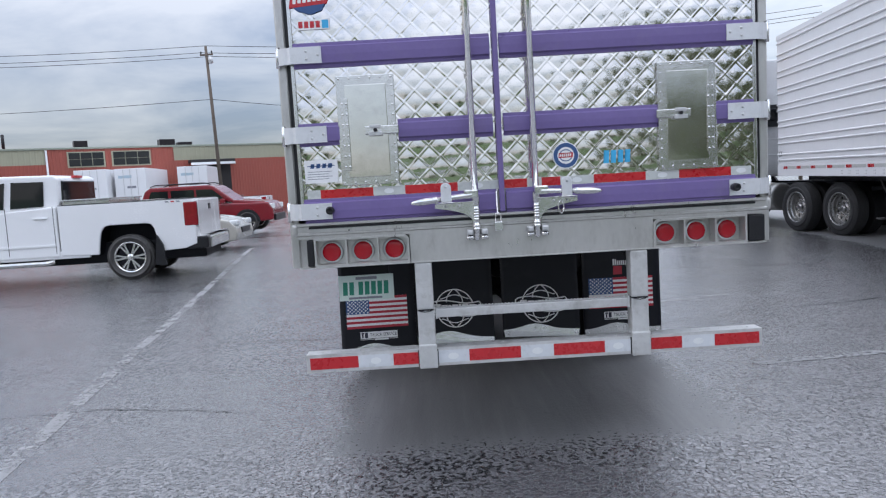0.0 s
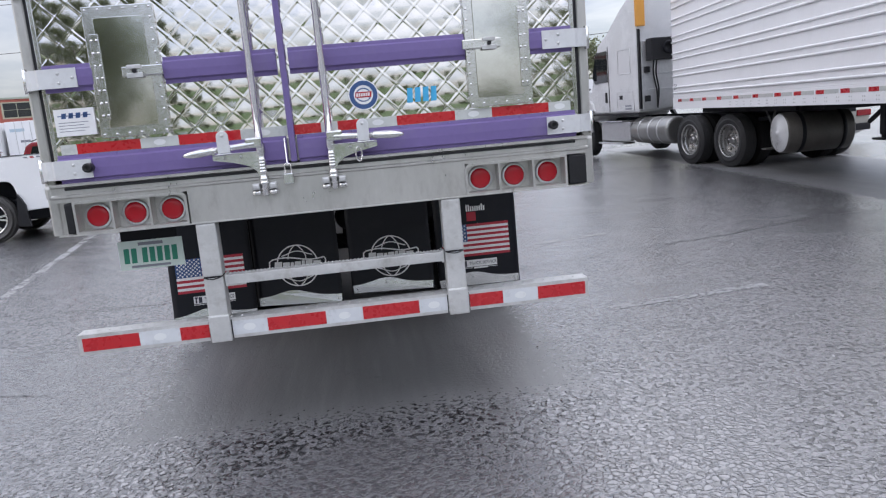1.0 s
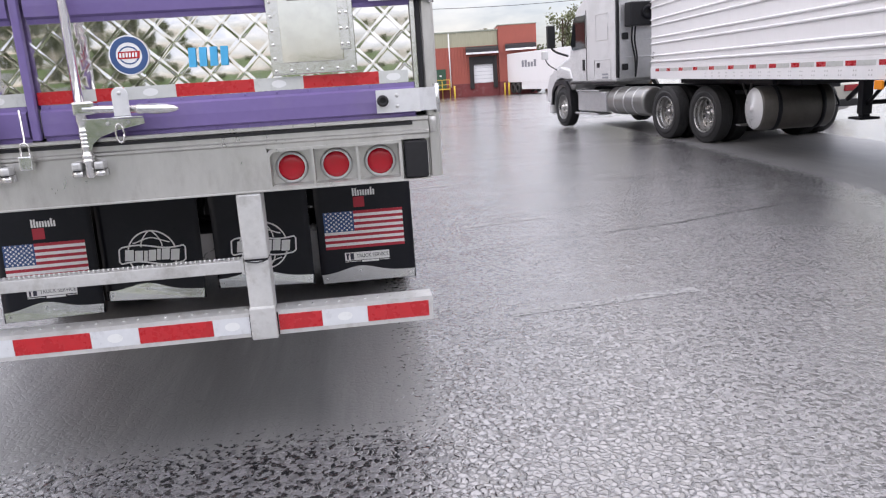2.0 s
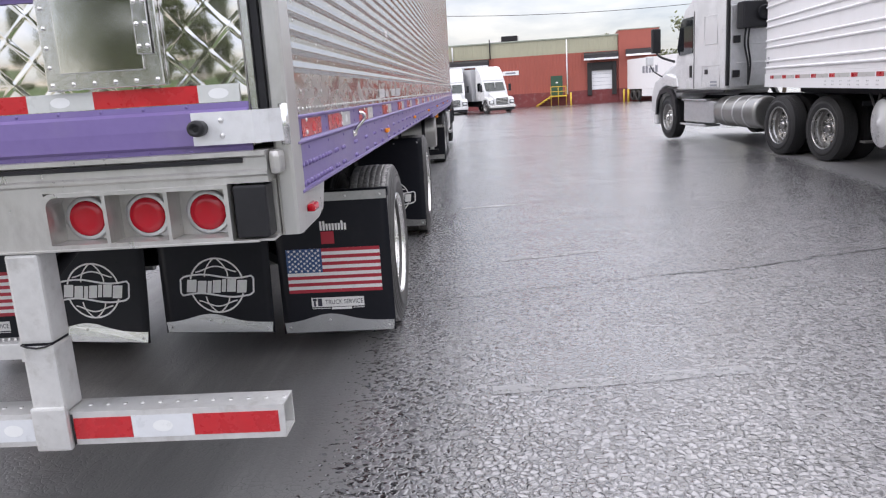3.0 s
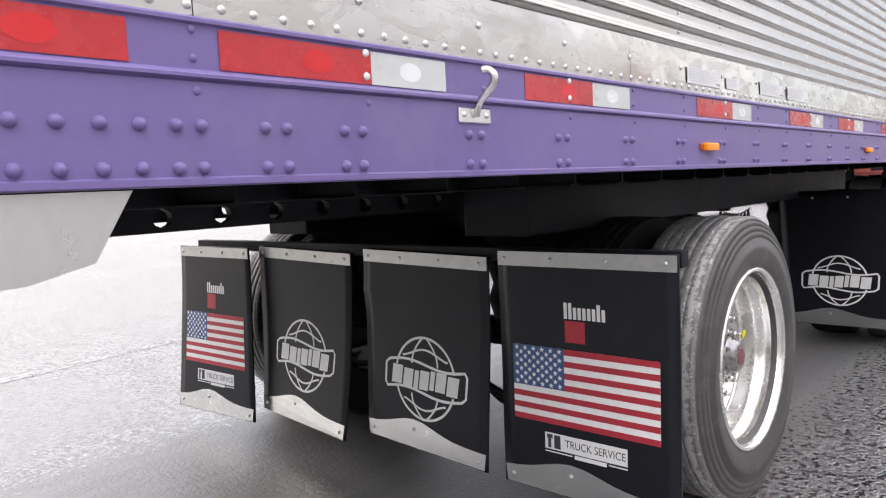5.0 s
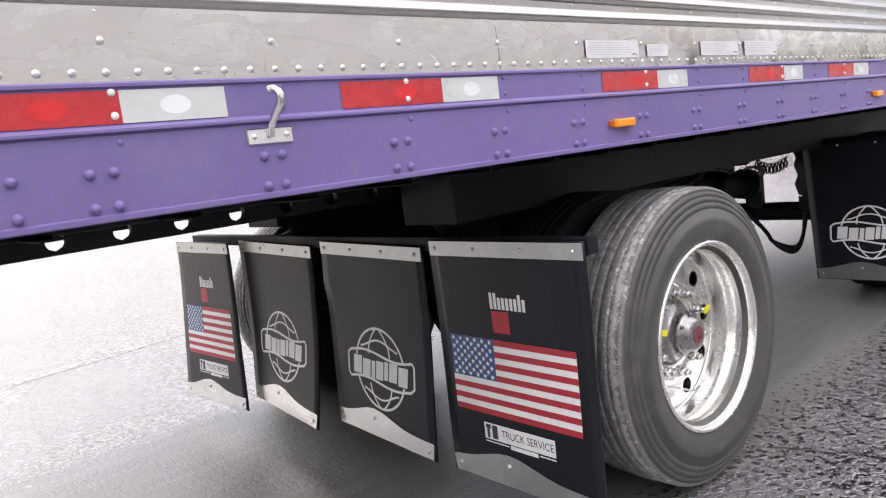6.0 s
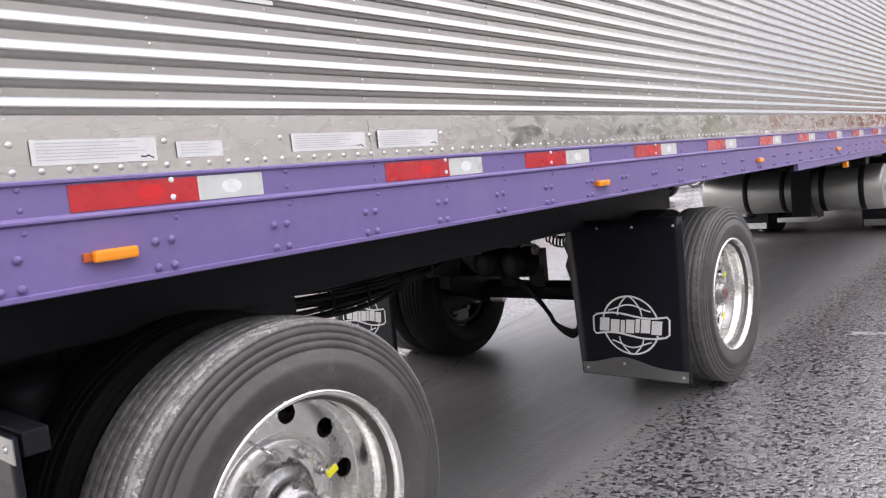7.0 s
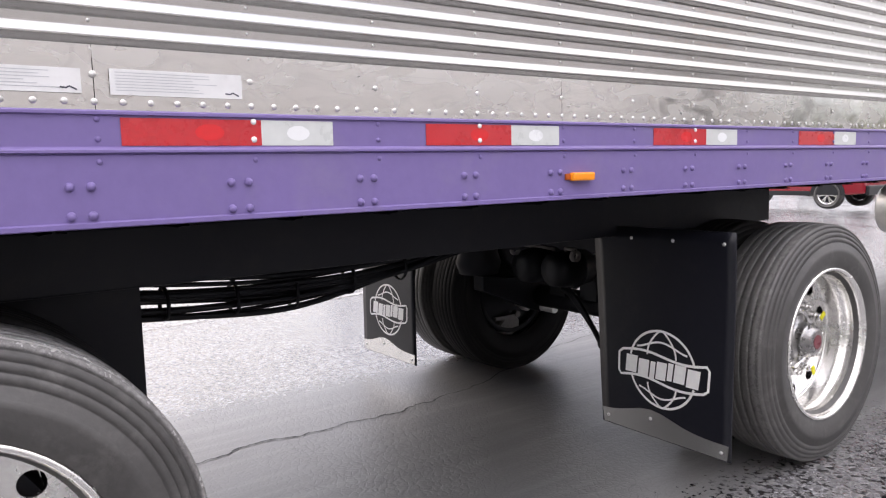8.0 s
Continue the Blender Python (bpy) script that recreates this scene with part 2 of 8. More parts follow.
def swirl_sheet(name, col):
    """Mill-finish sheet, wavy and half polished, with a few thin contour-like scratches."""
    m = surf(name, col, 0.20, 1.0, var=0.06, scale=2.0, fine=14.0, rvar=0.0, stretch=(1, 0.7, 1.4), dirt=(0.44, 0.43, 0.41), dirt_amt=0.35)
    nt = m.node_tree
    b = nt.nodes["Principled BSDF"]
    tc = node(nt, "ShaderNodeTexCoord")
    mp = node(nt, "ShaderNodeMapping")
    mp.inputs["Scale"].default_value = (1, 0.8, 2.2)
    nt.links.new(tc.outputs["Object"], mp.inputs[0])
    n = node(nt, "ShaderNodeTexNoise", Scale=2.1, Detail=1.5, Roughness=0.4, Distortion=0.6)
    nt.links.new(mp.outputs[0], n.inputs["Vector"])
    k1 = node(nt, "ShaderNodeMath")
    k1.operation = "MULTIPLY"
    k1.inputs[1].default_value = 70.0
    nt.links.new(n.outputs["Fac"], k1.inputs[0])
    k2 = node(nt, "ShaderNodeMath")
    k2.operation = "SINE"
    nt.links.new(k1.outputs[0], k2.inputs[0])
    k3 = node(nt, "ShaderNodeMapRange")
    k3.inputs["From Min"].default_value, k3.inputs["From Max"].default_value = 0.93, 1.0
    k3.inputs["To Min"].default_value, k3.inputs["To Max"].default_value = 0.0, 0.30
    nt.links.new(k2.outputs[0], k3.inputs["Value"])
    src = b.inputs["Base Color"].links[0].from_socket
    mx = node(nt, "ShaderNodeMix")
    mx.data_type = "RGBA"
    mx.inputs[7].default_value = (0.42, 0.41, 0.39, 1)
    nt.links.new(k3.outputs["Result"], mx.inputs[0])
    nt.links.new(src, mx.inputs[6])
    nt.links.new(mx.outputs[2], b.inputs["Base Color"])
    # polished smudges in a dull sheet
    pol = node(nt, "ShaderNodeTexNoise", Scale=9.0, Detail=3.0, Roughness=0.5, Distortion=0.8)
    nt.links.new(mp.outputs[0], pol.inputs["Vector"])
    k4 = node(nt, "ShaderNodeMapRange")
    k4.interpolation_type = "SMOOTHSTEP"
    k4.inputs["From Min"].default_value, k4.inputs["From Max"].default_value = 0.42, 0.62
    k4.inputs["To Min"].default_value, k4.inputs["To Max"].default_value = 0.30, 0.13
    nt.links.new(pol.outputs["Fac"], k4.inputs["Value"])
    nt.links.new(k4.outputs["Result"], b.inputs["Roughness"])
    wav = node(nt, "ShaderNodeTexNoise", Scale=6.0, Detail=2.0, Roughness=0.45)
    nt.links.new(tc.outputs["Object"], wav.inputs["Vector"])
    bp = node(nt, "ShaderNodeBump", Strength=1.0, Distance=0.003)
    nt.links.new(wav.outputs["Fac"], bp.inputs["Height"])
    nt.links.new(bp.outputs[0], b.inputs["Normal"])
    return m


def tyre_material(name, pale):
    """Grey-black rubber; the shoulder rib of a truck tyre is scuffed pale and ragged."""
    m = surf(name, (0.056, 0.054, 0.052), 0.55, var=0.32, scale=4, fine=50, rvar=0.12, bump=0.002, dirt=(0.125, 0.120, 0.115), dirt_amt=0.6)
    nt = m.node_tree
    b = nt.nodes["Principled BSDF"]

    def calc(op, a, c=None):
        n = node(nt, "ShaderNodeMath")
        n.operation = op
        for i, v in enumerate((a, c)):
            if isinstance(v, (int, float)):
                n.inputs[i].default_value = v
            elif v is not None:
                nt.links.new(v, n.inputs[i])
        return n.outputs[0]

    def step(v, lo, hi):
        n = node(nt, "ShaderNodeMapRange")
        n.inputs["From Min"].default_value, n.inputs["From Max"].default_value = lo, hi
        nt.links.new(v, n.inputs["Value"])
        return n.outputs["Result"]
    tc = node(nt, "ShaderNodeTexCoord")
    sp = node(nt, "ShaderNodeSeparateXYZ")
    nt.links.new(tc.outputs["Object"], sp.inputs[0])
    r = calc("SQRT", calc("ADD", calc("MULTIPLY", sp.outputs["Y"], sp.outputs["Y"]), calc("MULTIPLY", sp.outputs["Z"], sp.outputs["Z"])))
    rag = node(nt, "ShaderNodeTexNoise", Scale=45.0, Detail=5.0, Roughness=0.75)
    nt.links.new(tc.outputs["Object"], rag.inputs["Vector"])
    off = calc("ABSOLUTE", calc("ADD", sp.outputs["X"], 0.056))
    band = calc("SUBTRACT", 1.0, step(calc("ADD", off, calc("MULTIPLY", calc("SUBTRACT", rag.outputs["Fac"], 0.5), 0.16)), 0.006, 0.022))
    tread = calc("MULTIPLY", step(r, 0.485, 0.497), 0.55)
    fac = calc("MAXIMUM", calc("MULTIPLY", band, step(r, 0.488, 0.498)), calc("MULTIPLY", tread, step(rag.outputs["Fac"], 0.35, 0.7)))
    src = b.inputs["Base Color"].links[0].from_socket
    mx = node(nt, "ShaderNodeMix")
    mx.data_type = "RGBA"
    mx.inputs[7].default_value = (0.46, 0.45, 0.44, 1)
    nt.links.new(calc("MULTIPLY", fac, pale), mx.inputs[0])
    nt.links.new(src, mx.inputs[6])
    nt.links.new(mx.outputs[2], b.inputs["Base Color"])
    return m


def pane_material(name, col, rough=0.04):
    """Dark tinted glazing with nothing to see behind it."""
    m = surf(name, col, rough, var=0.1, rvar=0.02)
    m.node_tree.nodes["Principled BSDF"].inputs["Specular IOR Level"].default_value = 0.6
    return m


ASPHALT = asphalt_material()
LINE_PAINT = worn_paint_material("worn_line_paint", (0.42, 0.42, 0.42), 0.22)
CRACK = surf("crack_tar", (0.012, 0.012, 0.013), 0.6, bump=0.002)
PURPLE = surf("purple_paint", (0.166, 0.125, 0.294), 0.36, var=0.09, scale=1.5, rvar=0.07, bump=0.0006, dirt=(0.21, 0.18, 0.27), dirt_amt=0.35)
QUILT = surf("quilted_stainless", (0.82, 0.80, 0.785), 0.075, 1.0, var=0.04, rvar=0.03, bump=0.0005, fine=9.0)
MIRROR = surf("mirror_stainless", (0.72, 0.72, 0.69), 0.09, 1.0, var=0.08, rvar=0.02, scale=3.0, fine=20.0, bump=0.0003, dirt=(0.50, 0.49, 0.46), dirt_amt=0.3)
SIDE = surf("ribbed_aluminium", (0.405, 0.394, 0.372), 0.21, 1.0, var=0.05, scale=1.2, rvar=0.05, stretch=(1, 0.25, 2.5), bump=0.0003, dirt=(0.42, 0.405, 0.375), dirt_amt=0.35)
SKIRT = swirl_sheet("mill_aluminium", (0.535, 0.52, 0.488))
STEEL = surf("stainless_plate", (0.70, 0.70, 0.69), 0.20, 1.0, var=0.06, rvar=0.08, bump=0.0008, scale=5, dirt=(0.45, 0.44, 0.42), dirt_amt=0.3)
STRIP_STEEL = surf("weathered_steel_strip", (0.46, 0.455, 0.45), 0.34, 0.9, var=0.12, scale=9, rvar=0.1, dirt=(0.28, 0.27, 0.26), dirt_amt=0.4)
GALV = surf("galvanised_steel", (0.60, 0.60, 0.60), 0.42, 0.75, var=0.12, scale=9, rvar=0.12, dirt=(0.35, 0.34, 0.32), dirt_amt=0.4)
ZINC = surf("zinc_plated_strap", (0.66, 0.67, 0.68), 0.42, 0.35, var=0.07, scale=6, rvar=0.08, dirt=(0.42, 0.41, 0.40), dirt_amt=0.35)
SILL = surf("rear_frame_aluminium", (0.54, 0.53, 0.51), 0.34, 0.75, var=0.10, scale=3, rvar=0.10, bump=0.0012, dirt=(0.30, 0.28, 0.26), dirt_amt=0.5, stretch=(1, 1, 0.4))
WHITE_STEEL = surf("white_galvanised", (0.55, 0.55, 0.54), 0.40, 0.35, var=0.14, scale=4, dirt=(0.30, 0.285, 0.26), dirt_amt=0.6)
CHROME = surf("polished_aluminium", (0.70, 0.69, 0.67), 0.17, 1.0, var=0.08, rvar=0.07, scale=8, bump=0.0010, dirt=(0.44, 0.42, 0.39), dirt_amt=0.5)
ROD = surf("bright_rod_steel", (0.90, 0.90, 0.89), 0.13, 1.0, var=0.04, rvar=0.05, scale=9)
RIVET_DULL = surf("dull_rivet_metal", (0.56, 0.55, 0.53), 0.38, 0.8, var=0.25, scale=60)
DULL_IRON = surf("dull_iron", (0.13, 0.125, 0.12), 0.5, 0.5, var=0.3, scale=20, bump=0.001)
TANK_BROWN = surf("grimy_tank", (0.085, 0.078, 0.070), 0.45, 0.3, var=0.25, scale=4, dirt=(0.09, 0.08, 0.07), dirt_amt=0.5)
TAIL_RED = surf("tail_lamp_red", (0.26, 0.006, 0.012), 0.15, var=0.25, scale=14, coat=0.6)
DARK_SCREEN = surf("dull_dark_glass", (0.045, 0.055, 0.050), 0.30, var=0.3, scale=2)
RUBBER = tyre_material("tyre_rubber", 0.18)
# inner tyres: rubber with the shade under the body put into its colour
SHADED_RUBBER = surf("shaded_tyre_rubber", (0.011, 0.0108, 0.0115), 0.75, var=0.25, scale=4, fine=50, rvar=0.1, bump=0.002)
DARK_RUBBER = surf("dark_tyre_rubber", (0.018, 0.0178, 0.0185), 0.65, var=0.25, scale=4, fine=50, rvar=0.1, bump=0.002)
WORN_RUBBER = tyre_material("worn_tyre_rubber", 1.0)
FLAP = surf("black_flap", (0.008, 0.0085, 0.013), 0.34, var=0.15, scale=3, rvar=0.08, bump=0.0008, dirt=(0.020, 0.020, 0.023), dirt_amt=0.4)
BLACK = surf("black_chassis", (0.004, 0.0045, 0.0075), 0.55, var=0.3, scale=3, rvar=0.1, bump=0.001, dirt=(0.014, 0.013, 0.013), dirt_amt=0.5)
HOLE = surf("dark_plastic", (0.02, 0.02, 0.022), 0.35, var=0.2)
TAPE_RED = surf("red_reflective_tape", (0.46, 0.013, 0.019), 0.28, var=0.12, scale=12, rvar=0.06, coat=0.3)
TAPE_MARK = surf("bright_red_mark", (0.60, 0.016, 0.020), 0.25, var=0.1)
TAPE_WHITE = surf("white_reflective_tape", (0.52, 0.54, 0.52), 0.30, var=0.08, scale=12, rvar=0.06, coat=0.3)
TAPE_BUMPER = surf("silver_white_tape", (0.60, 0.62, 0.64), 0.30, var=0.07, scale=14, rvar=0.06, coat=0.3)
TAPE_PALE = surf("pale_mark", (0.70, 0.715, 0.71), 0.3, var=0.05)
LAMP_RED = glow("red_lamp", (0.42, 0.004, 0.014), 0.015)
AMBER_BASE = surf("dark_amber_plastic", (0.42, 0.085, 0.012), 0.3, var=0.15, scale=40)
LAMP_AMBER = glow("amber_lamp", (0.80, 0.26, 0.015), 0.04)
WHITE_INK = surf("white_ink", (0.78, 0.78, 0.77), 0.5, var=0.06, scale=20)
RED_INK = surf("red_ink", (0.42, 0.022, 0.040), 0.45, var=0.06, scale=20)
HUB_METAL = surf("greasy_hub_metal", (0.30, 0.295, 0.29), 0.30, 0.9, var=0.2, scale=14, rvar=0.12, dirt=(0.05, 0.048, 0.045), dirt_amt=0.6)
HUB_RED = surf("dull_red_glass", (0.16, 0.020, 0.030), 0.3, var=0.2, scale=30)
PALE_PRINT = surf("faded_blue_print", (0.44, 0.55, 0.62), 0.45, var=0.1, scale=4)
BLUE_INK = surf("blue_ink", (0.035, 0.085, 0.22), 0.45, var=0.08, scale=20)
SKY_INK = surf("light_blue_ink", (0.05, 0.38, 0.66), 0.45, var=0.08, scale=20)
DARK_INK = surf("dark_ink", (0.03, 0.03, 0.05), 0.5, var=0.05)
PLATE_GREEN = surf("plate_green", (0.02, 0.22, 0.14), 0.4, var=0.05)
PLATE_PALE = surf("plate_pale", (0.62, 0.72, 0.66), 0.35, var=0.06)
PAPER = surf("paper_label", (0.76, 0.76, 0.76), 0.40, var=0.07, scale=15)
LABEL_FILM = surf("thin_label_film", (0.62, 0.62, 0.615), 0.32, var=0.08, scale=15)
LABEL_INK = surf("faded_print", (0.40, 0.41, 0.43), 0.5, var=0.1, scale=60)
GREY_INK = surf("grey_ink", (0.22, 0.23, 0.26), 0.5, var=0.05)
YELLOW = surf("yellow_plastic", (0.75, 0.72, 0.02), 0.4, var=0.08)
# white paint dimmed for the tractor's shaded flank, and shared by other white parts
SHADED_WHITE = surf("shaded_white_paint", (0.62, 0.622, 0.625), 0.28, var=0.03, scale=1, rvar=0.05, coat=0.35)
WHITE_PAINT = surf("white_truck_paint", (0.82, 0.825, 0.83), 0.25, var=0.03, scale=1, rvar=0.05, coat=0.4)
WHITE_TRAILER = surf("white_trailer_panel", (0.80, 0.80, 0.81), 0.38, var=0.03, scale=1.2, rvar=0.06, dirt=(0.70, 0.70, 0.70), dirt_amt=0.35, stretch=(1, 1, 0.3), bump=0.001)
RED_PAINT = surf("red_car_paint", (0.20, 0.008, 0.016), 0.2, var=0.05, coat=0.5)
BEIGE_PAINT = surf("pale_car_paint", (0.44, 0.42, 0.37), 0.25, var=0.04, coat=0.4)
GLASS = pane_material("tinted_glass", (0.012, 0.014, 0.016))
BRICK_RED = surf("red_metal_cladding", (0.34, 0.085, 0.060), 0.5, var=0.10, scale=0.5, fine=6, rvar=0.08, stretch=(1, 1, 0.3))
DARK_RED = surf("dark_red_plinth", (0.17, 0.030, 0.030), 0.6, var=0.2, scale=0.8, dirt=(0.30, 0.22, 0.20), dirt_amt=0.4)
TAN = surf("tan_metal_cladding", (0.36, 0.35, 0.25), 0.5, var=0.07, scale=0.5, fine=6, stretch=(1, 1, 0.3))
AWNING = surf("black_awning", (0.020, 0.018, 0.020), 0.6, var=0.2)
ROOF_METAL = surf("roof_edge_metal", (0.30, 0.33, 0.27), 0.4, 0.2, var=0.1)
DOCK_DARK = surf("dark_dock_seal", (0.022, 0.020, 0.020), 0.7, var=0.25)
DOOR_GREEN = surf("green_door", (0.025, 0.075, 0.045), 0.5, var=0.1)
SAFETY = surf("safety_yellow", (0.62, 0.42, 0.04), 0.5, var=0.12)
WOOD = surf("weathered_wood", (0.12, 0.095, 0.075), 0.8, var=0.25, scale=1, fine=20, stretch=(4, 4, 0.4), bump=0.003)
BARK = surf("bark", (0.09, 0.07, 0.05), 0.9, var=0.3, fine=25, bump=0.01)
LEAF = surf("spring_leaves", (0.150, 0.172, 0.082), 0.6, var=0.35, scale=0.6, fine=8)
GRASS = surf("grass_bank", (0.060, 0.100, 0.022), 0.85, var=0.35, scale=0.4, fine=6, bump=0.03)
ORANGE = surf("orange_plastic", (0.65, 0.30, 0.05), 0.5, var=0.1)

TANK = surf("dull_tank_aluminium", (0.34, 0.335, 0.32), 0.36, 0.8, var=0.10, scale=3, rvar=0.08, dirt=(0.20, 0.19, 0.175), dirt_amt=0.4)
RIM_BRIGHT = surf("bright_rim_aluminium", (0.78, 0.77, 0.75), 0.25, 1.0, var=0.08, rvar=0.07, scale=7, bump=0.0008, dirt=(0.52, 0.50, 0.47), dirt_amt=0.5)
# box bodies: grimy white, greyed further for the shade on their flanks
SHADED_BOX_WHITE = surf("grimy_shaded_white", (0.42, 0.42, 0.43), 0.45, var=0.06, scale=0.8, rvar=0.06, dirt=(0.36, 0.36, 0.36), dirt_amt=0.4, stretch=(1, 1, 0.3))
RIM_DULL = surf("dull_rim_aluminium", (0.36, 0.355, 0.345), 0.30, 0.9, var=0.10, scale=8, rvar=0.08, dirt=(0.22, 0.215, 0.20), dirt_amt=0.5)
for dull in (BLACK, SHADED_RUBBER):
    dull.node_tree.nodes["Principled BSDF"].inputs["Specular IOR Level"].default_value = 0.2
PURPLE.node_tree.nodes["Principled BSDF"].inputs["Specular IOR Level"].default_value = 0.28
for m in (FLAP, BLACK, HOLE):
    m.node_tree.nodes["Principled BSDF"].inputs["Specular IOR Level"].default_value = 0.25


# ---- building helpers ----
def box(bm, x0, x1, y0, y1, z0, z1):
    v = [bm.verts.new((x, y, z)) for x in (x0, x1) for y in (y0, y1) for z in (z0, z1)]
    for f in ((0, 1, 3, 2), (4, 6, 7, 5), (0, 4, 5, 1), (2, 3, 7, 6), (0, 2, 6, 4), (1, 5, 7, 3)):
        bm.faces.new([v[i] for i in f])
    return v


def cyl(bm, p, q, r, n=16, r2=None, caps=True):
    p, q = Vector(p), Vector(q)
    d = (q - p).normalized()
    a = d.orthogonal().normalized()
    b = d.cross(a)
    r2 = r if r2 is None else r2
    rings = []
    for c, rad in ((p, r), (q, r2)):
        rings.append([bm.verts.new(c + (a * math.cos(2 * math.pi * i / n) + b * math.sin(2 * math.pi * i / n)) * rad) for i in range(n)])
    for i in range(n):
        f = bm.faces.new((rings[0][i], rings[0][(i + 1) % n], rings[1][(i + 1) % n], rings[1][i]))
        f.smooth = True
    if caps:
        bm.faces.new(rings[0][::-1])
        bm.faces.new(rings[1])


def lathe(bm, prof, n=48, axis="x", at=(0, 0, 0), smooth=True, close=False):
    """Turns a profile of (along the axis, radius) about an axis through at."""
    at = Vector(at)
    rings = []
    for a, r in prof:
        ring = []
        for i in range(n):
            c, s = math.cos(2 * math.pi * i / n) * r, math.sin(2 * math.pi * i / n) * r
            p = {"x": (a, c, s), "y": (c, a, s), "z": (c, s, a)}[axis]
            ring.append(bm.verts.new(at + Vector(p)))
        rings.append(ring)
    pairs = list(zip(rings, rings[1:]))
    if close:
        pairs.append((rings[-1], rings[0]))
    for r0, r1 in pairs:
        for i in range(n):
            f = bm.faces.new((r0[i], r0[(i + 1) % n], r1[(i + 1) % n], r1[i]))
            f.smooth = smooth
    return rings


def extrude(bm, pts, axis, a0, a1, smooth=False):
    """A closed outline in the plane across an axis, drawn out from a0 to a1."""
    def at(p, a):
        return {"x": (a, p[0], p[1]), "y": (p[0], a, p[1]), "z": (p[0], p[1], a)}[axis]
    r0 = [bm.verts.new(at(p, a0)) for p in pts]
    r1 = [bm.verts.new(at(p, a1)) for p in pts]
    n = len(pts)
    for i in range(n):
        f = bm.faces.new((r0[i], r0[(i + 1) % n], r1[(i + 1) % n], r1[i]))
        f.smooth = smooth
    bm.faces.new(r0[::-1])
    bm.faces.new(r1)


def sweep(bm, pts, r, n=8, caps=True):
    """A round tube along a line of points."""
    pts = [Vector(p) for p in pts]
    rings = []
    up = None
    for i, p in enumerate(pts):
        d = (pts[min(i + 1, len(pts) - 1)] - pts[max(i - 1, 0)]).normalized()
        if up is None:
            up = d.orthogonal().normalized()
        up = (up - d * up.dot(d)).normalized()
        s = d.cross(up)
        rings.append([bm.verts.new(p + (up * math.cos(2 * math.pi * k / n) + s * math.sin(2 * math.pi * k / n)) * r) for k in range(n)])
    for r0, r1 in zip(rings, rings[1:]):
        for k in range(n):
            f = bm.faces.new((r0[k], r0[(k + 1) % n], r1[(k + 1) % n], r1[k]))
            f.smooth = True
    if caps:
        bm.faces.new(rings[0][::-1])
        bm.faces.new(rings[-1])


def bev(bm, w, seg=1):
    bmesh.ops.bevel(bm, geom=bm.edges[:], offset=w, segments=seg, affect="EDGES", profile=0.6)


def curve3(p, n):
    """Points on a smooth line through the given ones."""
    p = [Vector(q) for q in p]
    out = []
    for i in range(len(p) - 1):
        a, b, c, d = p[max(i - 1, 0)], p[i], p[i + 1], p[min(i + 2, len(p) - 1)]
        for k in range(n):
            t = k / n
            out.append(0.5 * ((2 * b) + (c - a) * t + (2 * a - 5 * b + 4 * c - d) * t * t + (3 * b - a - 3 * c + d) * t ** 3))
    return out + [p[-1]]


def mesh_of(name, bm, mat, recalc=True):
    if recalc:
        bmesh.ops.recalc_face_normals(bm, faces=bm.faces[:])
    me = bpy.data.meshes.new(name)
    bm.to_mesh(me)
    bm.free()
    me.materials.append(mat)
    return me


def part(name, bm, mat, parent=None, label="", recalc=True):
    """Links a bmesh as one mesh object under a thing or a part."""
    ob = new(name, bm if isinstance(bm, bpy.types.Mesh) else mesh_of(name, bm, mat, recalc))
    ob.parent = parent
    if label:
        ob["label"] = label
    return ob


def thing(name, m, label, category, group="", kind=""):
    ob = new(name)
    ob.matrix_world = m
    ob.empty_display_size = 0.2
    return tagged(ob, label, category, group, kind)


def boxpart(name, mat, parent, x0, x1, y0, y1, z0, z1, w=0.004, label=""):
    bm = bmesh.new()
    box(bm, x0, x1, y0, y1, z0, z1)
    if w:
        bev(bm, w, 2)
    return part(name, bm, mat, parent, label)


def rivet_mesh(name, r, h, mat, axis="x", n=10):
    """A domed rivet head on the plane across its axis."""
    bm = bmesh.new()
    rings = lathe(bm, [(0, r), (h * 0.55, r * 0.86), (h * 0.9, r * 0.5), (h, r * 0.12)], n, axis)
    bm.faces.new(rings[-1])
    return mesh_of(name, bm, mat)


def words(text, size):
    """Flat outline of lettering in the built-in font, as a mesh in x and y, centred."""
    cu = bpy.data.curves.new("lettering", "FONT")
    cu.body, cu.size, cu.align_x, cu.align_y = text, size, "CENTER", "CENTER"
    ob = new("lettering", cu)
    me = bpy.data.meshes.new_from_object(ob.evaluated_get(bpy.context.evaluated_depsgraph_get()))
    bpy.data.objects.remove(ob)
    bpy.data.curves.remove(cu)
    return me


def tiles(u0, u1, v0, v1, n, m):
    """A rectangle cut into n by m pieces, to follow a bent sheet."""
    return [rect(u0 + (u1 - u0) * i / n, u0 + (u1 - u0) * (i + 1) / n, v0 + (v1 - v0) * j / m, v0 + (v1 - v0) * (j + 1) / m) for i in range(n) for j in range(m)]


def flat_shapes(name, polys, place, mat, parent, label=""):
    """Flat shapes given in two dimensions and laid on a surface by place(u, v)."""
    bm = bmesh.new()
    for p in polys:
        bm.faces.new([bm.verts.new(place(u, v)) for u, v in p])
    return part(name, bm, mat, parent, label, recalc=False)


def rect(u0, u1, v0, v1, du=0.0):
    """du slants the top edge."""
    return [(u0, v0), (u1, v0), (u1 + du, v1), (u0 + du, v1)]


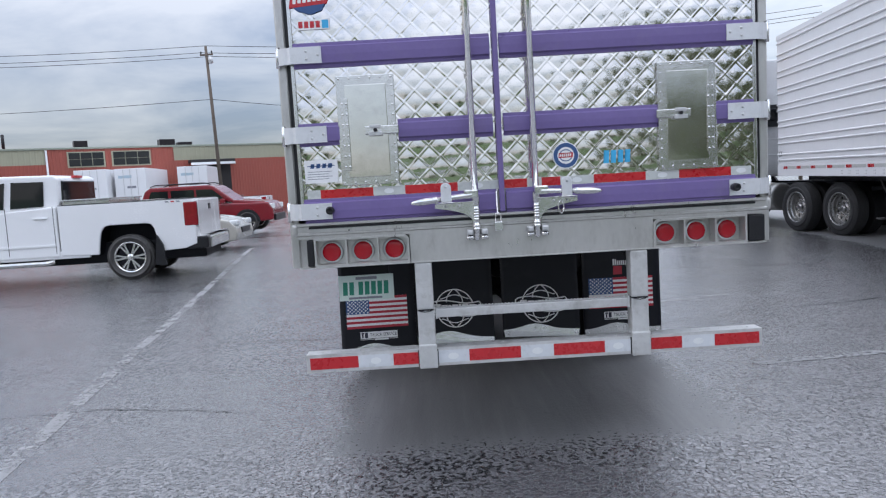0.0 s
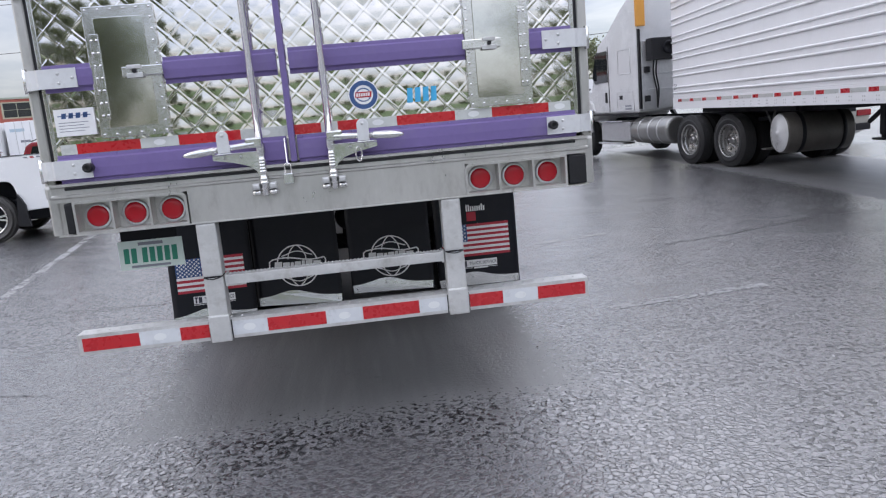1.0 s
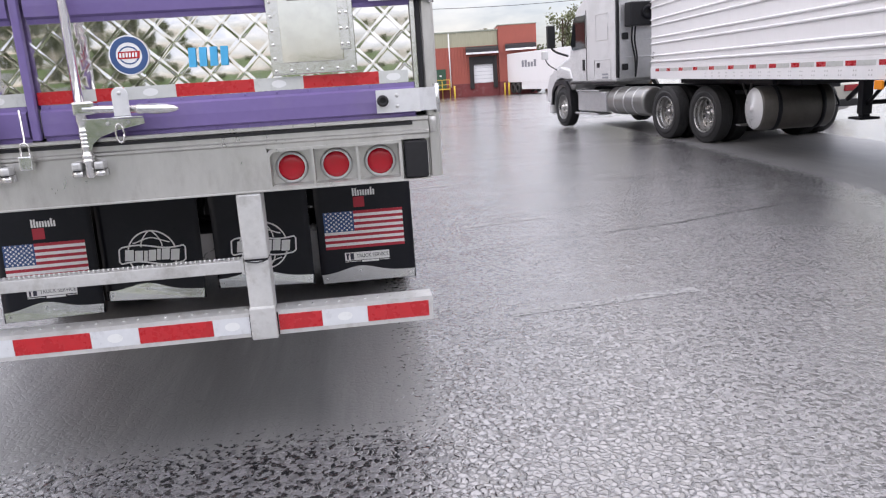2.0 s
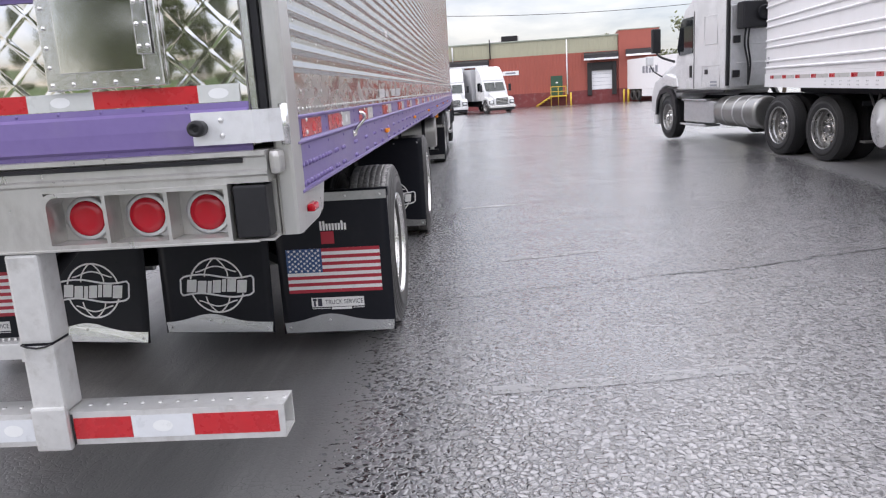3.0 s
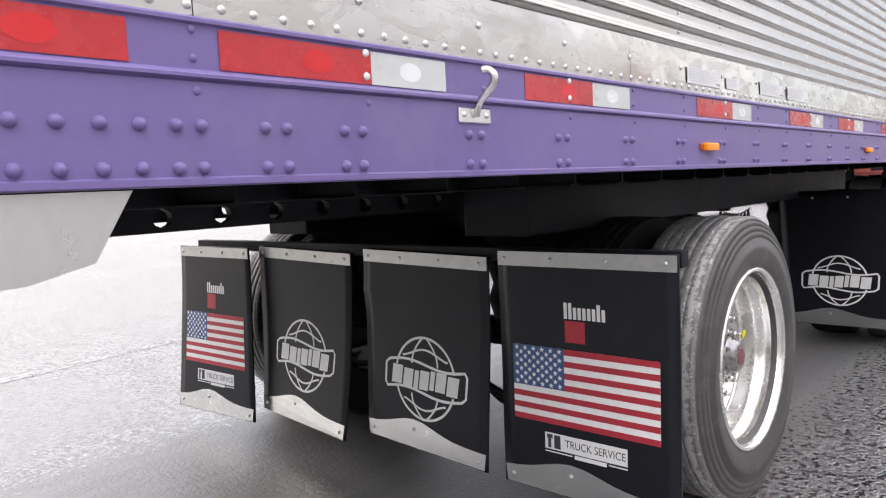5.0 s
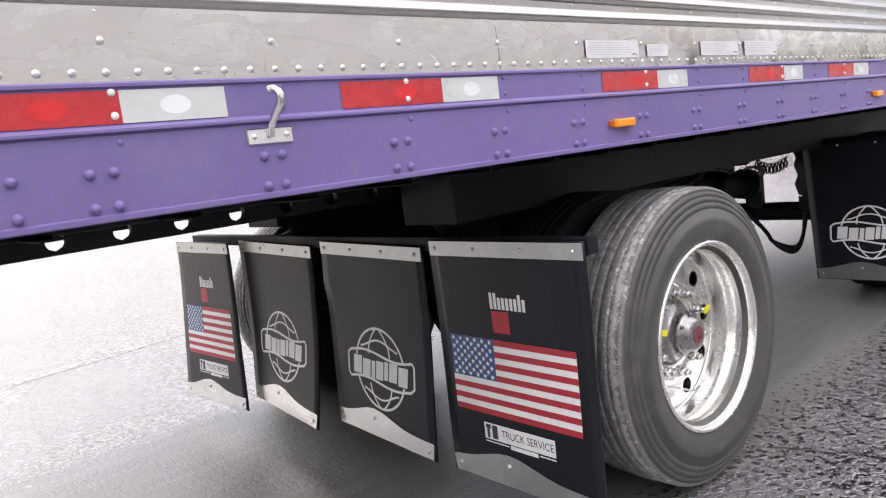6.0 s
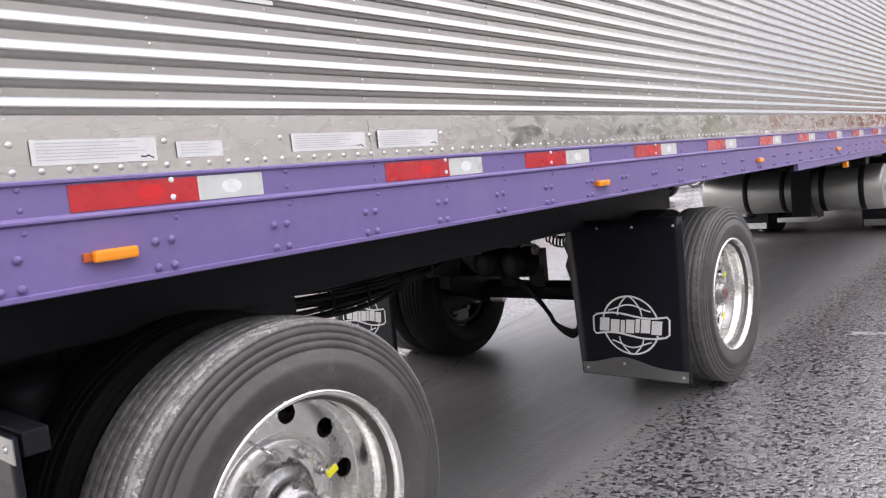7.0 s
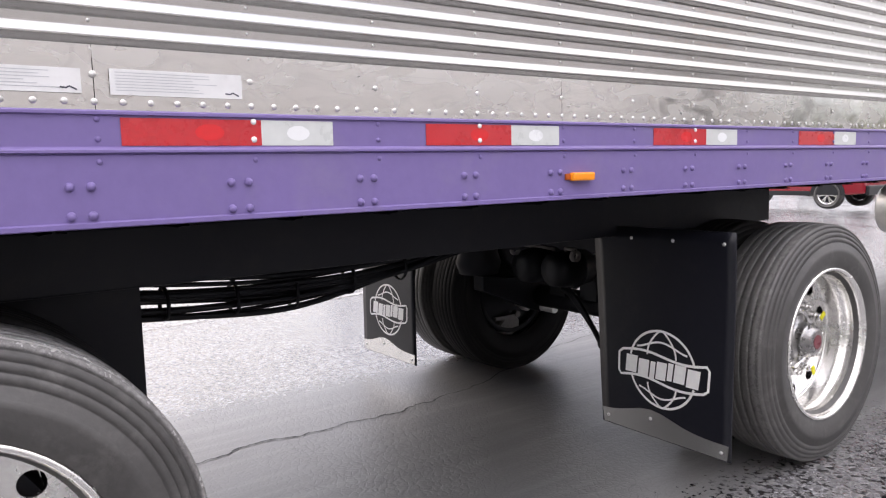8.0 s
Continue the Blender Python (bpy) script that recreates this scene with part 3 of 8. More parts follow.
def ribbon(pts, w, closed=False):
    """Quads of width w along a two-dimensional line."""
    n = len(pts)
    left, right = [], []
    for i, (x, y) in enumerate(pts):
        if closed:
            a, b = pts[(i - 1) % n], pts[(i + 1) % n]
        else:
            a, b = pts[max(i - 1, 0)], pts[min(i + 1, n - 1)]
        dx, dy = b[0] - a[0], b[1] - a[1]
        k = math.hypot(dx, dy) or 1
        left.append((x - dy / k * w / 2, y + dx / k * w / 2))
        right.append((x + dy / k * w / 2, y - dx / k * w / 2))
    m = n if closed else n - 1
    return [[right[i], right[(i + 1) % n], left[(i + 1) % n], left[i]] for i in range(m)]


def lettering(name, text, size, place, mat, parent, wide=1.0):
    me = words(text, size)
    for v in me.vertices:
        v.co = place(v.co.x * wide, v.co.y)
    me.materials.append(mat)
    ob = new(name, me)
    ob.parent = parent
    return ob


def smooth01(x, lo, hi):
    t = max(0.0, min(1.0, (x - lo) / (hi - lo)))
    return t * t * (3 - 2 * t)


def ground_z(x, y):
    """The yard falls away gently towards the warehouse."""
    return -0.0119 * max(0.0, min(y, 95.0) - 14.0) * smooth01(x, -36.0, -10.0)


# ---- the yard ----
def make_ground():
    xs = sorted(set([-900, -500, -300, -200, -140, -100, -80] + list(range(-64, 66, 4)) + [80, 100, 140, 200, 300, 500, 900]))
    ys = sorted(set([-900, -500, -300, -200, -140, -100, -80, -60] + list(range(-48, 124, 4)) + [140, 180, 240, 320, 500, 900]))
    bm = bmesh.new()
    grid = [[bm.verts.new((x, y, ground_z(x, y))) for y in ys] for x in xs]
    for i in range(len(xs) - 1):
        for j in range(len(ys) - 1):
            f = bm.faces.new((grid[i][j], grid[i + 1][j], grid[i + 1][j + 1], grid[i][j + 1]))
            f.smooth = True
    ob = part("ground", bm, ASPHALT)
    return tagged(ob, "wet grey asphalt yard with coarse worn stones", "ground", kind="structure")


make_ground()


def on_ground(dz):
    return lambda u, v: Vector((u, v, ground_z(u, v) + dz))


def wobbly(p, q, n, amp, seed):
    rnd = random.Random(seed)
    out = []
    ph = [rnd.uniform(0, 6.28) for _ in range(4)]
    for i in range(n + 1):
        t = i / n
        s = sum(math.sin(t * (5 + 9 * k) + ph[k]) / (1 + k) for k in range(4)) * amp
        dx, dy = q[0] - p[0], q[1] - p[1]
        L = math.hypot(dx, dy)
        out.append((p[0] + dx * t - dy / L * s, p[1] + dy * t + dx / L * s))
    return out


def parking_line(p, q, w):
    ob = flat_shapes("parking_line", ribbon(wobbly(p, q, 24, 0.006, 3), w), on_ground(0.004), LINE_PAINT, None)
    tagged(ob, "faded white parking line worn into the asphalt", "parking line", "parking lines", "structure")


parking_line((-2.86, -1.4), (-3.43, 2.5), 0.12)
parking_line((-3.43, 2.5), (-3.90, 6.0), 0.11)
parking_line((-3.90, 6.0), (-5.3, 15.5), 0.11)
parking_line((1.82, 1.535), (3.10, 1.677), 0.10)
parking_line((1.95, 4.30), (2.82, 4.51), 0.10)
parking_line((1.60, 7.20), (2.38, 7.33), 0.10)


def crack(pts, w, seed):
    line = []
    for i in range(len(pts) - 1):
        line += wobbly(pts[i], pts[i + 1], 22, 0.014, seed + i)[:-1]
    line.append(pts[-1])
    rnd = random.Random(seed)
    polys = []
    for a in range(0, len(line) - 1):
        polys += ribbon(line[a:a + 2], w * rnd.uniform(0.4, 1.3))
    ob = flat_shapes("asphalt_crack", polys, on_ground(0.0035), CRACK, None)
    tagged(ob, "thin dark crack across the wet asphalt", "crack", "cracks in the asphalt", "structure")


crack([(1.3, 3.14), (1.67, 3.23), (2.44, 3.40), (3.12, 3.573)], 0.008, 5)
crack([(3.12, 3.573), (3.48, 3.60), (4.11, 3.767), (4.4, 3.9), (5.3, 4.15), (6.6, 4.1)], 0.016, 6)
crack([(-0.34, 3.25), (-0.44, 3.77), (-0.50, 4.07), (-0.46, 4.47), (-0.46, 4.9), (-0.50, 5.13)], 0.011, 11)
crack([(-0.50, 5.13), (-0.60, 5.6), (-0.91, 6.38), (-1.10, 7.4)], 0.007, 13)
crack([(4.7, 4.9), (5.1, 5.15), (5.6, 5.1), (5.7, 5.6), (5.2, 5.75)], 0.010, 37)
crack([(2.9, 6.1), (4.4, 6.3), (5.6, 7.4)], 0.010, 17)
crack([(-4.4, 1.2), (-3.0, 1.4), (-1.9, 1.1)], 0.010, 23)
crack([(-3.6, 3.0), (-2.6, 3.5), (-1.4, 3.3)], 0.010, 29)


# ---- wheels, shared by the vehicles ----
def tyre_mesh(name, r, w, bead, mat=None, n=72):
    """A truck tyre about the x axis, outer side at x = 0, ribs cut by grooves."""
    prof = [(-0.050, bead), (-0.030, bead + 0.012), (-0.012, bead + 0.036), (-0.002, bead + 0.062), (0.002, bead + 0.095), (0.002, r * 0.795), (-0.003, r * 0.799), (-0.002, r * 0.842), (-0.007, r * 0.846), (-0.003, r * 0.851), (-0.006, r * 0.883), (-0.012, r * 0.887), (-0.007, r * 0.892), (-0.012, r * 0.922), (-0.019, r * 0.926), (-0.013, r * 0.932),
            (-0.022, r * 0.958), (-0.029, r * 0.963), (-0.023, r * 0.969), (-0.030, r * 0.988), (-0.037, r * 0.994)]
    side = len(prof)
    ribs, g = 6, 0.005
    a0, a1 = -0.040, -w + 0.040
    step = (a1 - a0) / ribs
    for k in range(ribs):
        s, e = a0 + step * k, a0 + step * (k + 1)
        crown = 0.006 * (1 - abs((k + 0.5) / ribs * 2 - 1))
        prof += [(s - g / 2, r - 0.007 + crown), (s - g / 2 - 0.003, r - 0.005 + crown), (e + g / 2 + 0.003, r - 0.005 + crown), (e + g / 2, r - 0.007 + crown)]
        if k < ribs - 1:
            prof += [(e + g / 2 - 0.001, r - 0.012), (e - g / 2 + 0.001, r - 0.012)]
    tail = [(-w - a, q) for a, q in reversed(prof[:side])]
    bm = bmesh.new()
    lathe(bm, prof + tail, n, "x", close=False)
    return mesh_of(name, bm, mat or RUBBER)


def rim_mesh(name, lip, depth, mat, holes=10, n=60):
    """A deep-dished disc wheel about the x axis: rolled lip, barrel, and a disc with round hand holes and a raised middle."""
    bm = bmesh.new()
    r_out = lip - 0.040
    lathe(bm, [(-0.030, lip - 0.004), (-0.006, lip), (0.0, lip - 0.006), (-0.002, lip - 0.013), (-0.012, lip - 0.018), (-0.030, lip - 0.023), (-0.060, lip - 0.025),
               (-0.085, lip - 0.027), (-0.089, lip - 0.032), (-depth + 0.05, lip - 0.034), (-depth + 0.018, lip - 0.035), (-depth + 0.006, lip - 0.037), (-depth, r_out)], n)
    r_in, r_mid, r_hole = r_out - 0.094, r_out - 0.045, 0.029
    per, m = 2 * math.pi / holes, 24
    for k in range(holes):
        c = per * (k + 0.5)
        outline = []
        for i in range(m):
            s = i / m * 4
            e, f = int(s), s - int(s)
            a, rr = ((c - per / 2 + per * f, r_out), (c + per / 2, r_out + (r_in - r_out) * f), (c + per / 2 - per * f, r_in), (c - per / 2, r_in + (r_out - r_in) * f))[e]
            outline.append((rr * math.cos(a), rr * math.sin(a)))
        hc = (r_mid * math.cos(c), r_mid * math.sin(c))
        hole = []
        for y, z in outline:
            d = math.hypot(y - hc[0], z - hc[1])
            hole.append((hc[0] + (y - hc[0]) / d * r_hole, hc[1] + (z - hc[1]) / d * r_hole))
        vo = [bm.verts.new((-depth, *p)) for p in outline]
        vh = [bm.verts.new((-depth, *p)) for p in hole]
        vb = [bm.verts.new((-depth - 0.022, *p)) for p in hole]
        for i in range(m):
            j = (i + 1) % m
            bm.faces.new((vo[i], vo[j], vh[j], vh[i]))
            bm.faces.new((vh[i], vh[j], vb[j], vb[i]))
    lathe(bm, [(-depth, r_in), (-depth + 0.004, r_in - 0.004), (-depth + 0.016, r_in - 0.016), (-depth + 0.018, r_in - 0.022), (-depth + 0.018, 0.113), (-depth + 0.004, 0.111)], n)
    bmesh.ops.remove_doubles(bm, verts=bm.verts[:], dist=0.0004)
    return mesh_of(name, bm, mat)


def hub_mesh(name, depth, out, mat, nuts=True):
    """Cast hub through the middle of the wheel, with a ring of cap bolts."""
    bm = bmesh.new()
    rings = lathe(bm, [(-depth - 0.01, 0.1125), (-depth + 0.022, 0.1105), (-depth + 0.030, 0.100), (-depth + 0.034, 0.078), (out - 0.050, 0.068), (out - 0.044, 0.074), (out - 0.032, 0.074), (out - 0.028, 0.062), (out - 0.006, 0.056), (out, 0.044)], 32)
    bm.faces.new(rings[-1])
    for k in range(6):
        a = 2 * math.pi * (k + 0.5) / 6
        y, z = 0.067 * math.cos(a), 0.067 * math.sin(a)
        cyl(bm, (out - 0.030, y, z), (out - 0.021, y, z), 0.0075, 6)
    for k in range(10 if nuts else 0):
        a = 2 * math.pi * k / 10
        y, z = 0.143 * math.cos(a), 0.143 * math.sin(a)
        cyl(bm, (-depth + 0.018, y, z), (-depth + 0.050, y, z), 0.0165, 6)
        cyl(bm, (-depth + 0.050, y, z), (-depth + 0.064, y, z), 0.011, 8)
    return mesh_of(name, bm, mat)


def disc_mesh(name, r, a0, a1, mat, n=24):
    bm = bmesh.new()
    cyl(bm, (a0, 0, 0), (a1, 0, 0), r, n)
    return mesh_of(name, bm, mat)


TYRE = tyre_mesh("truck_tyre", 0.508, 0.285, 0.292)
TYRE_INNER = tyre_mesh("inner_truck_tyre", 0.508, 0.285, 0.292, SHADED_RUBBER)
TYRE_DARK = tyre_mesh("dark_truck_tyre", 0.508, 0.285, 0.292, DARK_RUBBER)
TYRE_WORN = tyre_mesh("worn_truck_tyre", 0.508, 0.285, 0.292, WORN_RUBBER)
RIM = rim_mesh("dished_rim", 0.325, 0.165, RIM_BRIGHT)
RIM_OLD = rim_mesh("dull_rim", 0.320, 0.165, RIM_DULL)
HUB = hub_mesh("wheel_hub", 0.165, -0.055, HUB_METAL, False)
HUBCAP = disc_mesh("hub_window", 0.030, -0.060, -0.053, HUB_RED)
NUT = bmesh.new()
cyl(NUT, (-0.147, 0.143, 0), (-0.142, 0.143, 0), 0.0215, 14)
cyl(NUT, (-0.142, 0.143, 0), (-0.115, 0.143, 0), 0.0165, 6)
cyl(NUT, (-0.115, 0.143, 0), (-0.100, 0.143, 0), 0.011, 8, caps=True)
NUT = mesh_of("wheel_nut", NUT, CHROME)
DRUM = disc_mesh("brake_drum", 0.24, -0.50, -0.20, BLACK)


def place_part(name, mesh, m, parent, label=""):
    ob = new(name, mesh)
    ob.parent = parent
    ob.matrix_basis = m
    if label:
        ob["label"] = label
    return ob


def valve_mesh():
    bm = bmesh.new()
    sweep(bm, curve3([(-0.17, 0.0, 0.235), (-0.12, 0.010, 0.228), (-0.085, 0.015, 0.205), (-0.072, 0.018, 0.190)], 6), 0.0045, 6)
    return mesh_of("valve_stem", bm, CHROME)


VALVE = valve_mesh()


def flag_mesh():
    bm = bmesh.new()
    box(bm, -0.098, -0.092, -0.014, 0.026, -0.011, 0.011)
    bev(bm, 0.002)
    return mesh_of("indicator", bm, YELLOW)


INDICATOR = flag_mesh()


def dual_wheel(parent, y, side, outer_x, z=0.508, spin=0.0, fancy=True, worn=False, tabs=(8, 172)):
    """An outer and an inner tyre on one axle end; side is +1 for the right of the trailer."""
    turn = 0 if side > 0 else 180
    m = pose(side * outer_x, y, z, 0, 0, turn) @ pose(0, 0, 0, spin, 0, 0)
    t = place_part("tyre", TYRE_WORN if worn else TYRE if fancy else TYRE_DARK, m, parent, "black ribbed truck tyre with grey scuffs")
    place_part("rim", RIM if fancy else RIM_OLD, pose(-0.006, 0, 0), t, "polished dished aluminium rim" if fancy else "dull dished aluminium rim")
    place_part("hub", HUB, pose(-0.006, 0, 0), t)
    for k in range(10):
        place_part("wheel_nut", NUT, pose(-0.006, 0, 0, 36 * k), t)
    if fancy:
        place_part("hub_window", HUBCAP, pose(-0.006, 0, 0), t, "red oil window in the hub")
        for a in tabs:
            place_part("valve_stem", VALVE, pose(-0.006, 0, 0, a - spin + 18), t, "bright valve stem")
            # the tabs sit on nuts, so their angle goes in steps of a tenth of a turn
            place_part("nut_indicator", INDICATOR, pose(-0.006, 0, 0, 36 * round((a - spin) / 36)) @ pose(0, 0.143, 0), t, "yellow wheel nut indicator")
    place_part("brake_drum", DRUM, pose(0, 0, 0), t)
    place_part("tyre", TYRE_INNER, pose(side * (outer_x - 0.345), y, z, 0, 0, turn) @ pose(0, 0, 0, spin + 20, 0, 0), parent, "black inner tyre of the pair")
    return t


# ---- the refrigerated trailer ----
trailer = thing("semi_trailer", pose(0, 0, 0), "refrigerated trailer with ribbed aluminium sides and purple painted rails", "trailer")
PITCH, Y0, LONG, TOP = 0.3048, 2.503, 16.15, 4.06


def ribbed_side(side):
    """Ribbed wall: flat strips with a rounded bead every 52.5 mm."""
    pts = [(0.0, 1.500)]
    z = 1.5400
    up, down, high = 0.0172, 0.0162, 0.0078
    while z < 3.92:
        pts += [(0.0, z - 0.0190), (0.0, z - down - 0.0008)]
        for k in range(13):
            a = k / 6 - 1
            pts.append((0.0003 + high * 0.5 * (1 + math.cos(math.pi * a)), z + (up if a > 0 else down) * a))
        pts += [(0.0, z + up + 0.0008), (0.0, z + 0.0205)]
        z += 0.0525
    pts.append((0.0, 3.95))
    ys = [0.236] + [0.70 + PITCH * i for i in range(50)] + [LONG]
    ys = [y for y in ys if y <= LONG]
    bm = bmesh.new()
    rnd = random.Random(4 + side)
    rows = []
    for y in ys:
        # the sheet sits a little hollow between its posts
        off = rnd.uniform(-0.0012, 0.0012)
        rows.append([bm.verts.new((side * (1.279 + p + off), y, zz)) for p, zz in pts])
    for r0, r1 in zip(rows, rows[1:]):
        for i in range(len(pts) - 1):
            f = bm.faces.new((r0[i], r1[i], r1[i + 1], r0[i + 1]) if side > 0 else (r0[i], r0[i + 1], r1[i + 1], r1[i]))
            f.smooth = True
    return part("side_wall", bm, SIDE, trailer, "horizontally ribbed aluminium side sheet")


wall_r = ribbed_side(1)
wall_l = ribbed_side(-1)


def skirt_sheets(side):
    edges = [0.236, 0.70, 1.912] + [3.132 + 1.219 * i for i in range(11)]
    for a, b in zip(edges, edges[1:] + [LONG]):
        if a >= LONG:
            break
        b = min(b, LONG)
        bm = bmesh.new()
        n = max(2, int((b - a) / 0.05))
        lo, hi = [], []
        for i in range(n + 1):
            y = a + 0.0008 + (b - a - 0.0016) * i / n
            lo.append(bm.verts.new((side * 1.2845, y, 1.385)))
            hi.append(bm.verts.new((side * 1.2804, y, 1.5245)))
        mid = [bm.verts.new((side * (1.2835 + noise.noise((y.co.y * 3.1, side, 0.0)) * 0.0024 + noise.noise((y.co.y * 8.3, side, 4.0)) * 0.0016), y.co.y, 1.452)) for y in lo]
        for i in range(n):
            for p, q in ((lo, mid), (mid, hi)):
                f = bm.faces.new((p[i], p[i + 1], q[i + 1], q[i]) if side > 0 else (p[i], q[i], q[i + 1], p[i + 1]))
                f.smooth = True
        part("scuff_sheet", bm, SKIRT, trailer, "dull aluminium sheet with swirl marks and dents", recalc=False)


skirt_sheets(1)
skirt_sheets(-1)


def bottom_rail(side):
    """An extruded rail: tape band, ledge, tall web and a turned lip."""
    s = side
    outline = [(1.270, 1.404), (1.2925, 1.404), (1.2950, 1.401), (1.2950, 1.396), (1.2895, 1.3935), (1.2895, 1.3360), (1.2960, 1.3320), (1.2985, 1.3290), (1.2985, 1.3245), (1.2900, 1.3215),
               (1.2920, 1.3190), (1.2920, 1.1960), (1.2985, 1.1930), (1.2985, 1.1850), (1.2960, 1.1830), (1.270, 1.1830)]
    bm = bmesh.new()
    extrude(bm, [(s * x, z) for x, z in outline], "y", 0.236, LONG)
    rail = part("bottom_rail", bm, PURPLE, trailer, "purple painted bottom rail with rivets")
    bm = bmesh.new()
    extrude(bm, [(s * 1.262, 1.182), (s * 1.2935, 1.182), (s * 1.2935, 1.135), (s * 1.262, 1.135)], "y", 7.3, 15.2)
    part("rail_doubler", bm, PURPLE, rail)
    return rail


rail_r = bottom_rail(1)
rail_l = bottom_rail(-1)


def side_tape(side, rail):
    rows = [(0.325, 0.605, 0.605), (0.731, 1.008, 1.190), (1.437, 1.708, 1.889), (2.305, 2.583, 2.754), (3.172, 3.452, 3.621), (3.876, 4.153, 4.331), (4.745, 5.02, 5.20), (5.61, 5.88, 6.06)]
    y = 6.48
    while y < 15.5:
        rows.append((y, y + 0.277, y + 0.455))
        y += 0.87
    x = side * 1.2905

    def flat(a, b, z0, z1, off, mat, name, label=""):
        bm = bmesh.new()
        box(bm, min(x, x + side * off), max(x, x + side * off), a, b, z0, z1)
        return part(name, bm, mat, rail, label)
    for a, b, c in rows:
        flat(a, b, 1.3375, 1.3905, 0.0007, TAPE_RED, "red_tape", "red reflective strip")
        if c > b:
            flat(b, c, 1.3375, 1.3905, 0.0007, TAPE_WHITE, "white_tape", "pale reflective strip")
        mid = (a + b) / 2 + 0.03
        place = lambda u, v: Vector((x + side * 0.0012, u, v))
        if a < 8:
            oval = [(mid + 0.030 * math.cos(t * 0.3927), 1.364 + 0.017 * math.sin(t * 0.3927)) for t in range(16)]
            flat_shapes("tape_mark", [oval if side > 0 else oval[::-1]], place, TAPE_MARK, rail)
            if c > b:
                m2 = (b + c) / 2
                oval = [(m2 + 0.027 * math.cos(t * 0.3927), 1.364 + 0.016 * math.sin(t * 0.3927)) for t in range(16)]
                flat_shapes("tape_mark", [oval if side > 0 else oval[::-1]], place, TAPE_PALE, rail)


side_tape(1, rail_r)
side_tape(-1, rail_l)


def end_frame():
    """Posts, header and sill of the rear opening."""
    for s in (-1, 1):
        bm = bmesh.new()
        pts = [(s * 1.252, 0.090), (s * 1.254, 0.082), (s * 1.262, 0.078), (s * 1.294, 0.078), (s * 1.301, 0.081), (s * 1.304, 0.088), (s * 1.304, 0.183), (s * 1.252, 0.183)]
        extrude(bm, pts, "z", 1.088, TOP)
        part("corner_post", bm, SILL, trailer, "dull aluminium corner post")
        bm = bmesh.new()
        box(bm, min(s * 1.232, s * 1.251), max(s * 1.232, s * 1.251), 0.070, 0.13, 1.375, TOP - 0.1)
        part("door_seal", bm, HOLE, trailer, "black rubber door seal")
        boxpart("door_edge", STEEL, trailer, min(s * 1.2115, s * 1.231), max(s * 1.2115, s * 1.231), 0.052, 0.12, 1.345, TOP - 0.165, 0.003)
        boxpart("post_gap", HOLE, trailer, min(s * 1.282, s * 1.300), max(s * 1.282, s * 1.300), 0.1832, 0.1868, 1.19, TOP - 0.1, 0)
        boxpart("sill_corner", SILL, trailer, min(s * 1.2522, s * 1.286), max(s * 1.2522, s * 1.286), 0.012, 0.0775, 1.262, 1.329, 0.018, "rounded end of the sill")
    bm = bmesh.new()
    pts = [(0.004, 1.088), (0.004, 1.262), (-0.004, 1.268), (-0.004, 1.276), (0.004, 1.282), (0.004, 1.312), (-0.010, 1.318), (-0.010, 1.330), (0.14, 1.330), (0.14, 1.088)]
    extrude(bm, pts, "x", -0.660, 0.641)
    sill = part("rear_sill", bm, SILL, trailer, "pale grey aluminium rear sill with stains")
    # the ends of the sill are hollowed for the lamps
    hollow = [(0.004, 1.088), (0.004, 1.094), (0.075, 1.094), (0.075, 1.246), (0.004, 1.246)] + pts[1:]
    for a, b in ((-1.2515, -0.6604), (0.6414, 1.2515)):
        bm = bmesh.new()
        extrude(bm, hollow, "x", a, b)
        part("sill_end", bm, SILL, sill, "hollowed end of the sill")
    boxpart("sill_lip", SILL, sill, -1.214, 1.214, -0.012, 0.003, 1.088, 1.094, 0.001)
    boxpart("sill_seal", HOLE, sill, -1.19, 1.19, -0.003, 0.003, 1.300, 1.312, 0.001)
    boxpart("rear_header", SILL, trailer, -1.2515, 1.2515, 0.0, 0.14, TOP - 0.16, TOP, 0.006)
    # floor, roof, front and the inner skin that closes the box
    boxpart("roof_sheet", SIDE, trailer, -1.279, 1.279, 0.236, LONG, TOP - 0.02, TOP, 0.004, "plain aluminium roof")
    for s in (-1, 1):
        boxpart("top_rail", SILL, trailer, min(s * 1.255, s * 1.296), max(s * 1.255, s * 1.296), 0.237, LONG, 3.945, TOP - 0.021, 0.005)
    boxpart("front_wall", SIDE, trailer, -1.278, 1.278, LONG - 0.06, LONG, 1.19, TOP - 0.022, 0.004, "plain aluminium front wall")
    boxpart("floor_deck", BLACK, trailer, -1.262, 1.262, 0.195, LONG - 0.061, 1.20, 1.33, 0.0, "black underside of the floor")
    return sill


sill = end_frame()


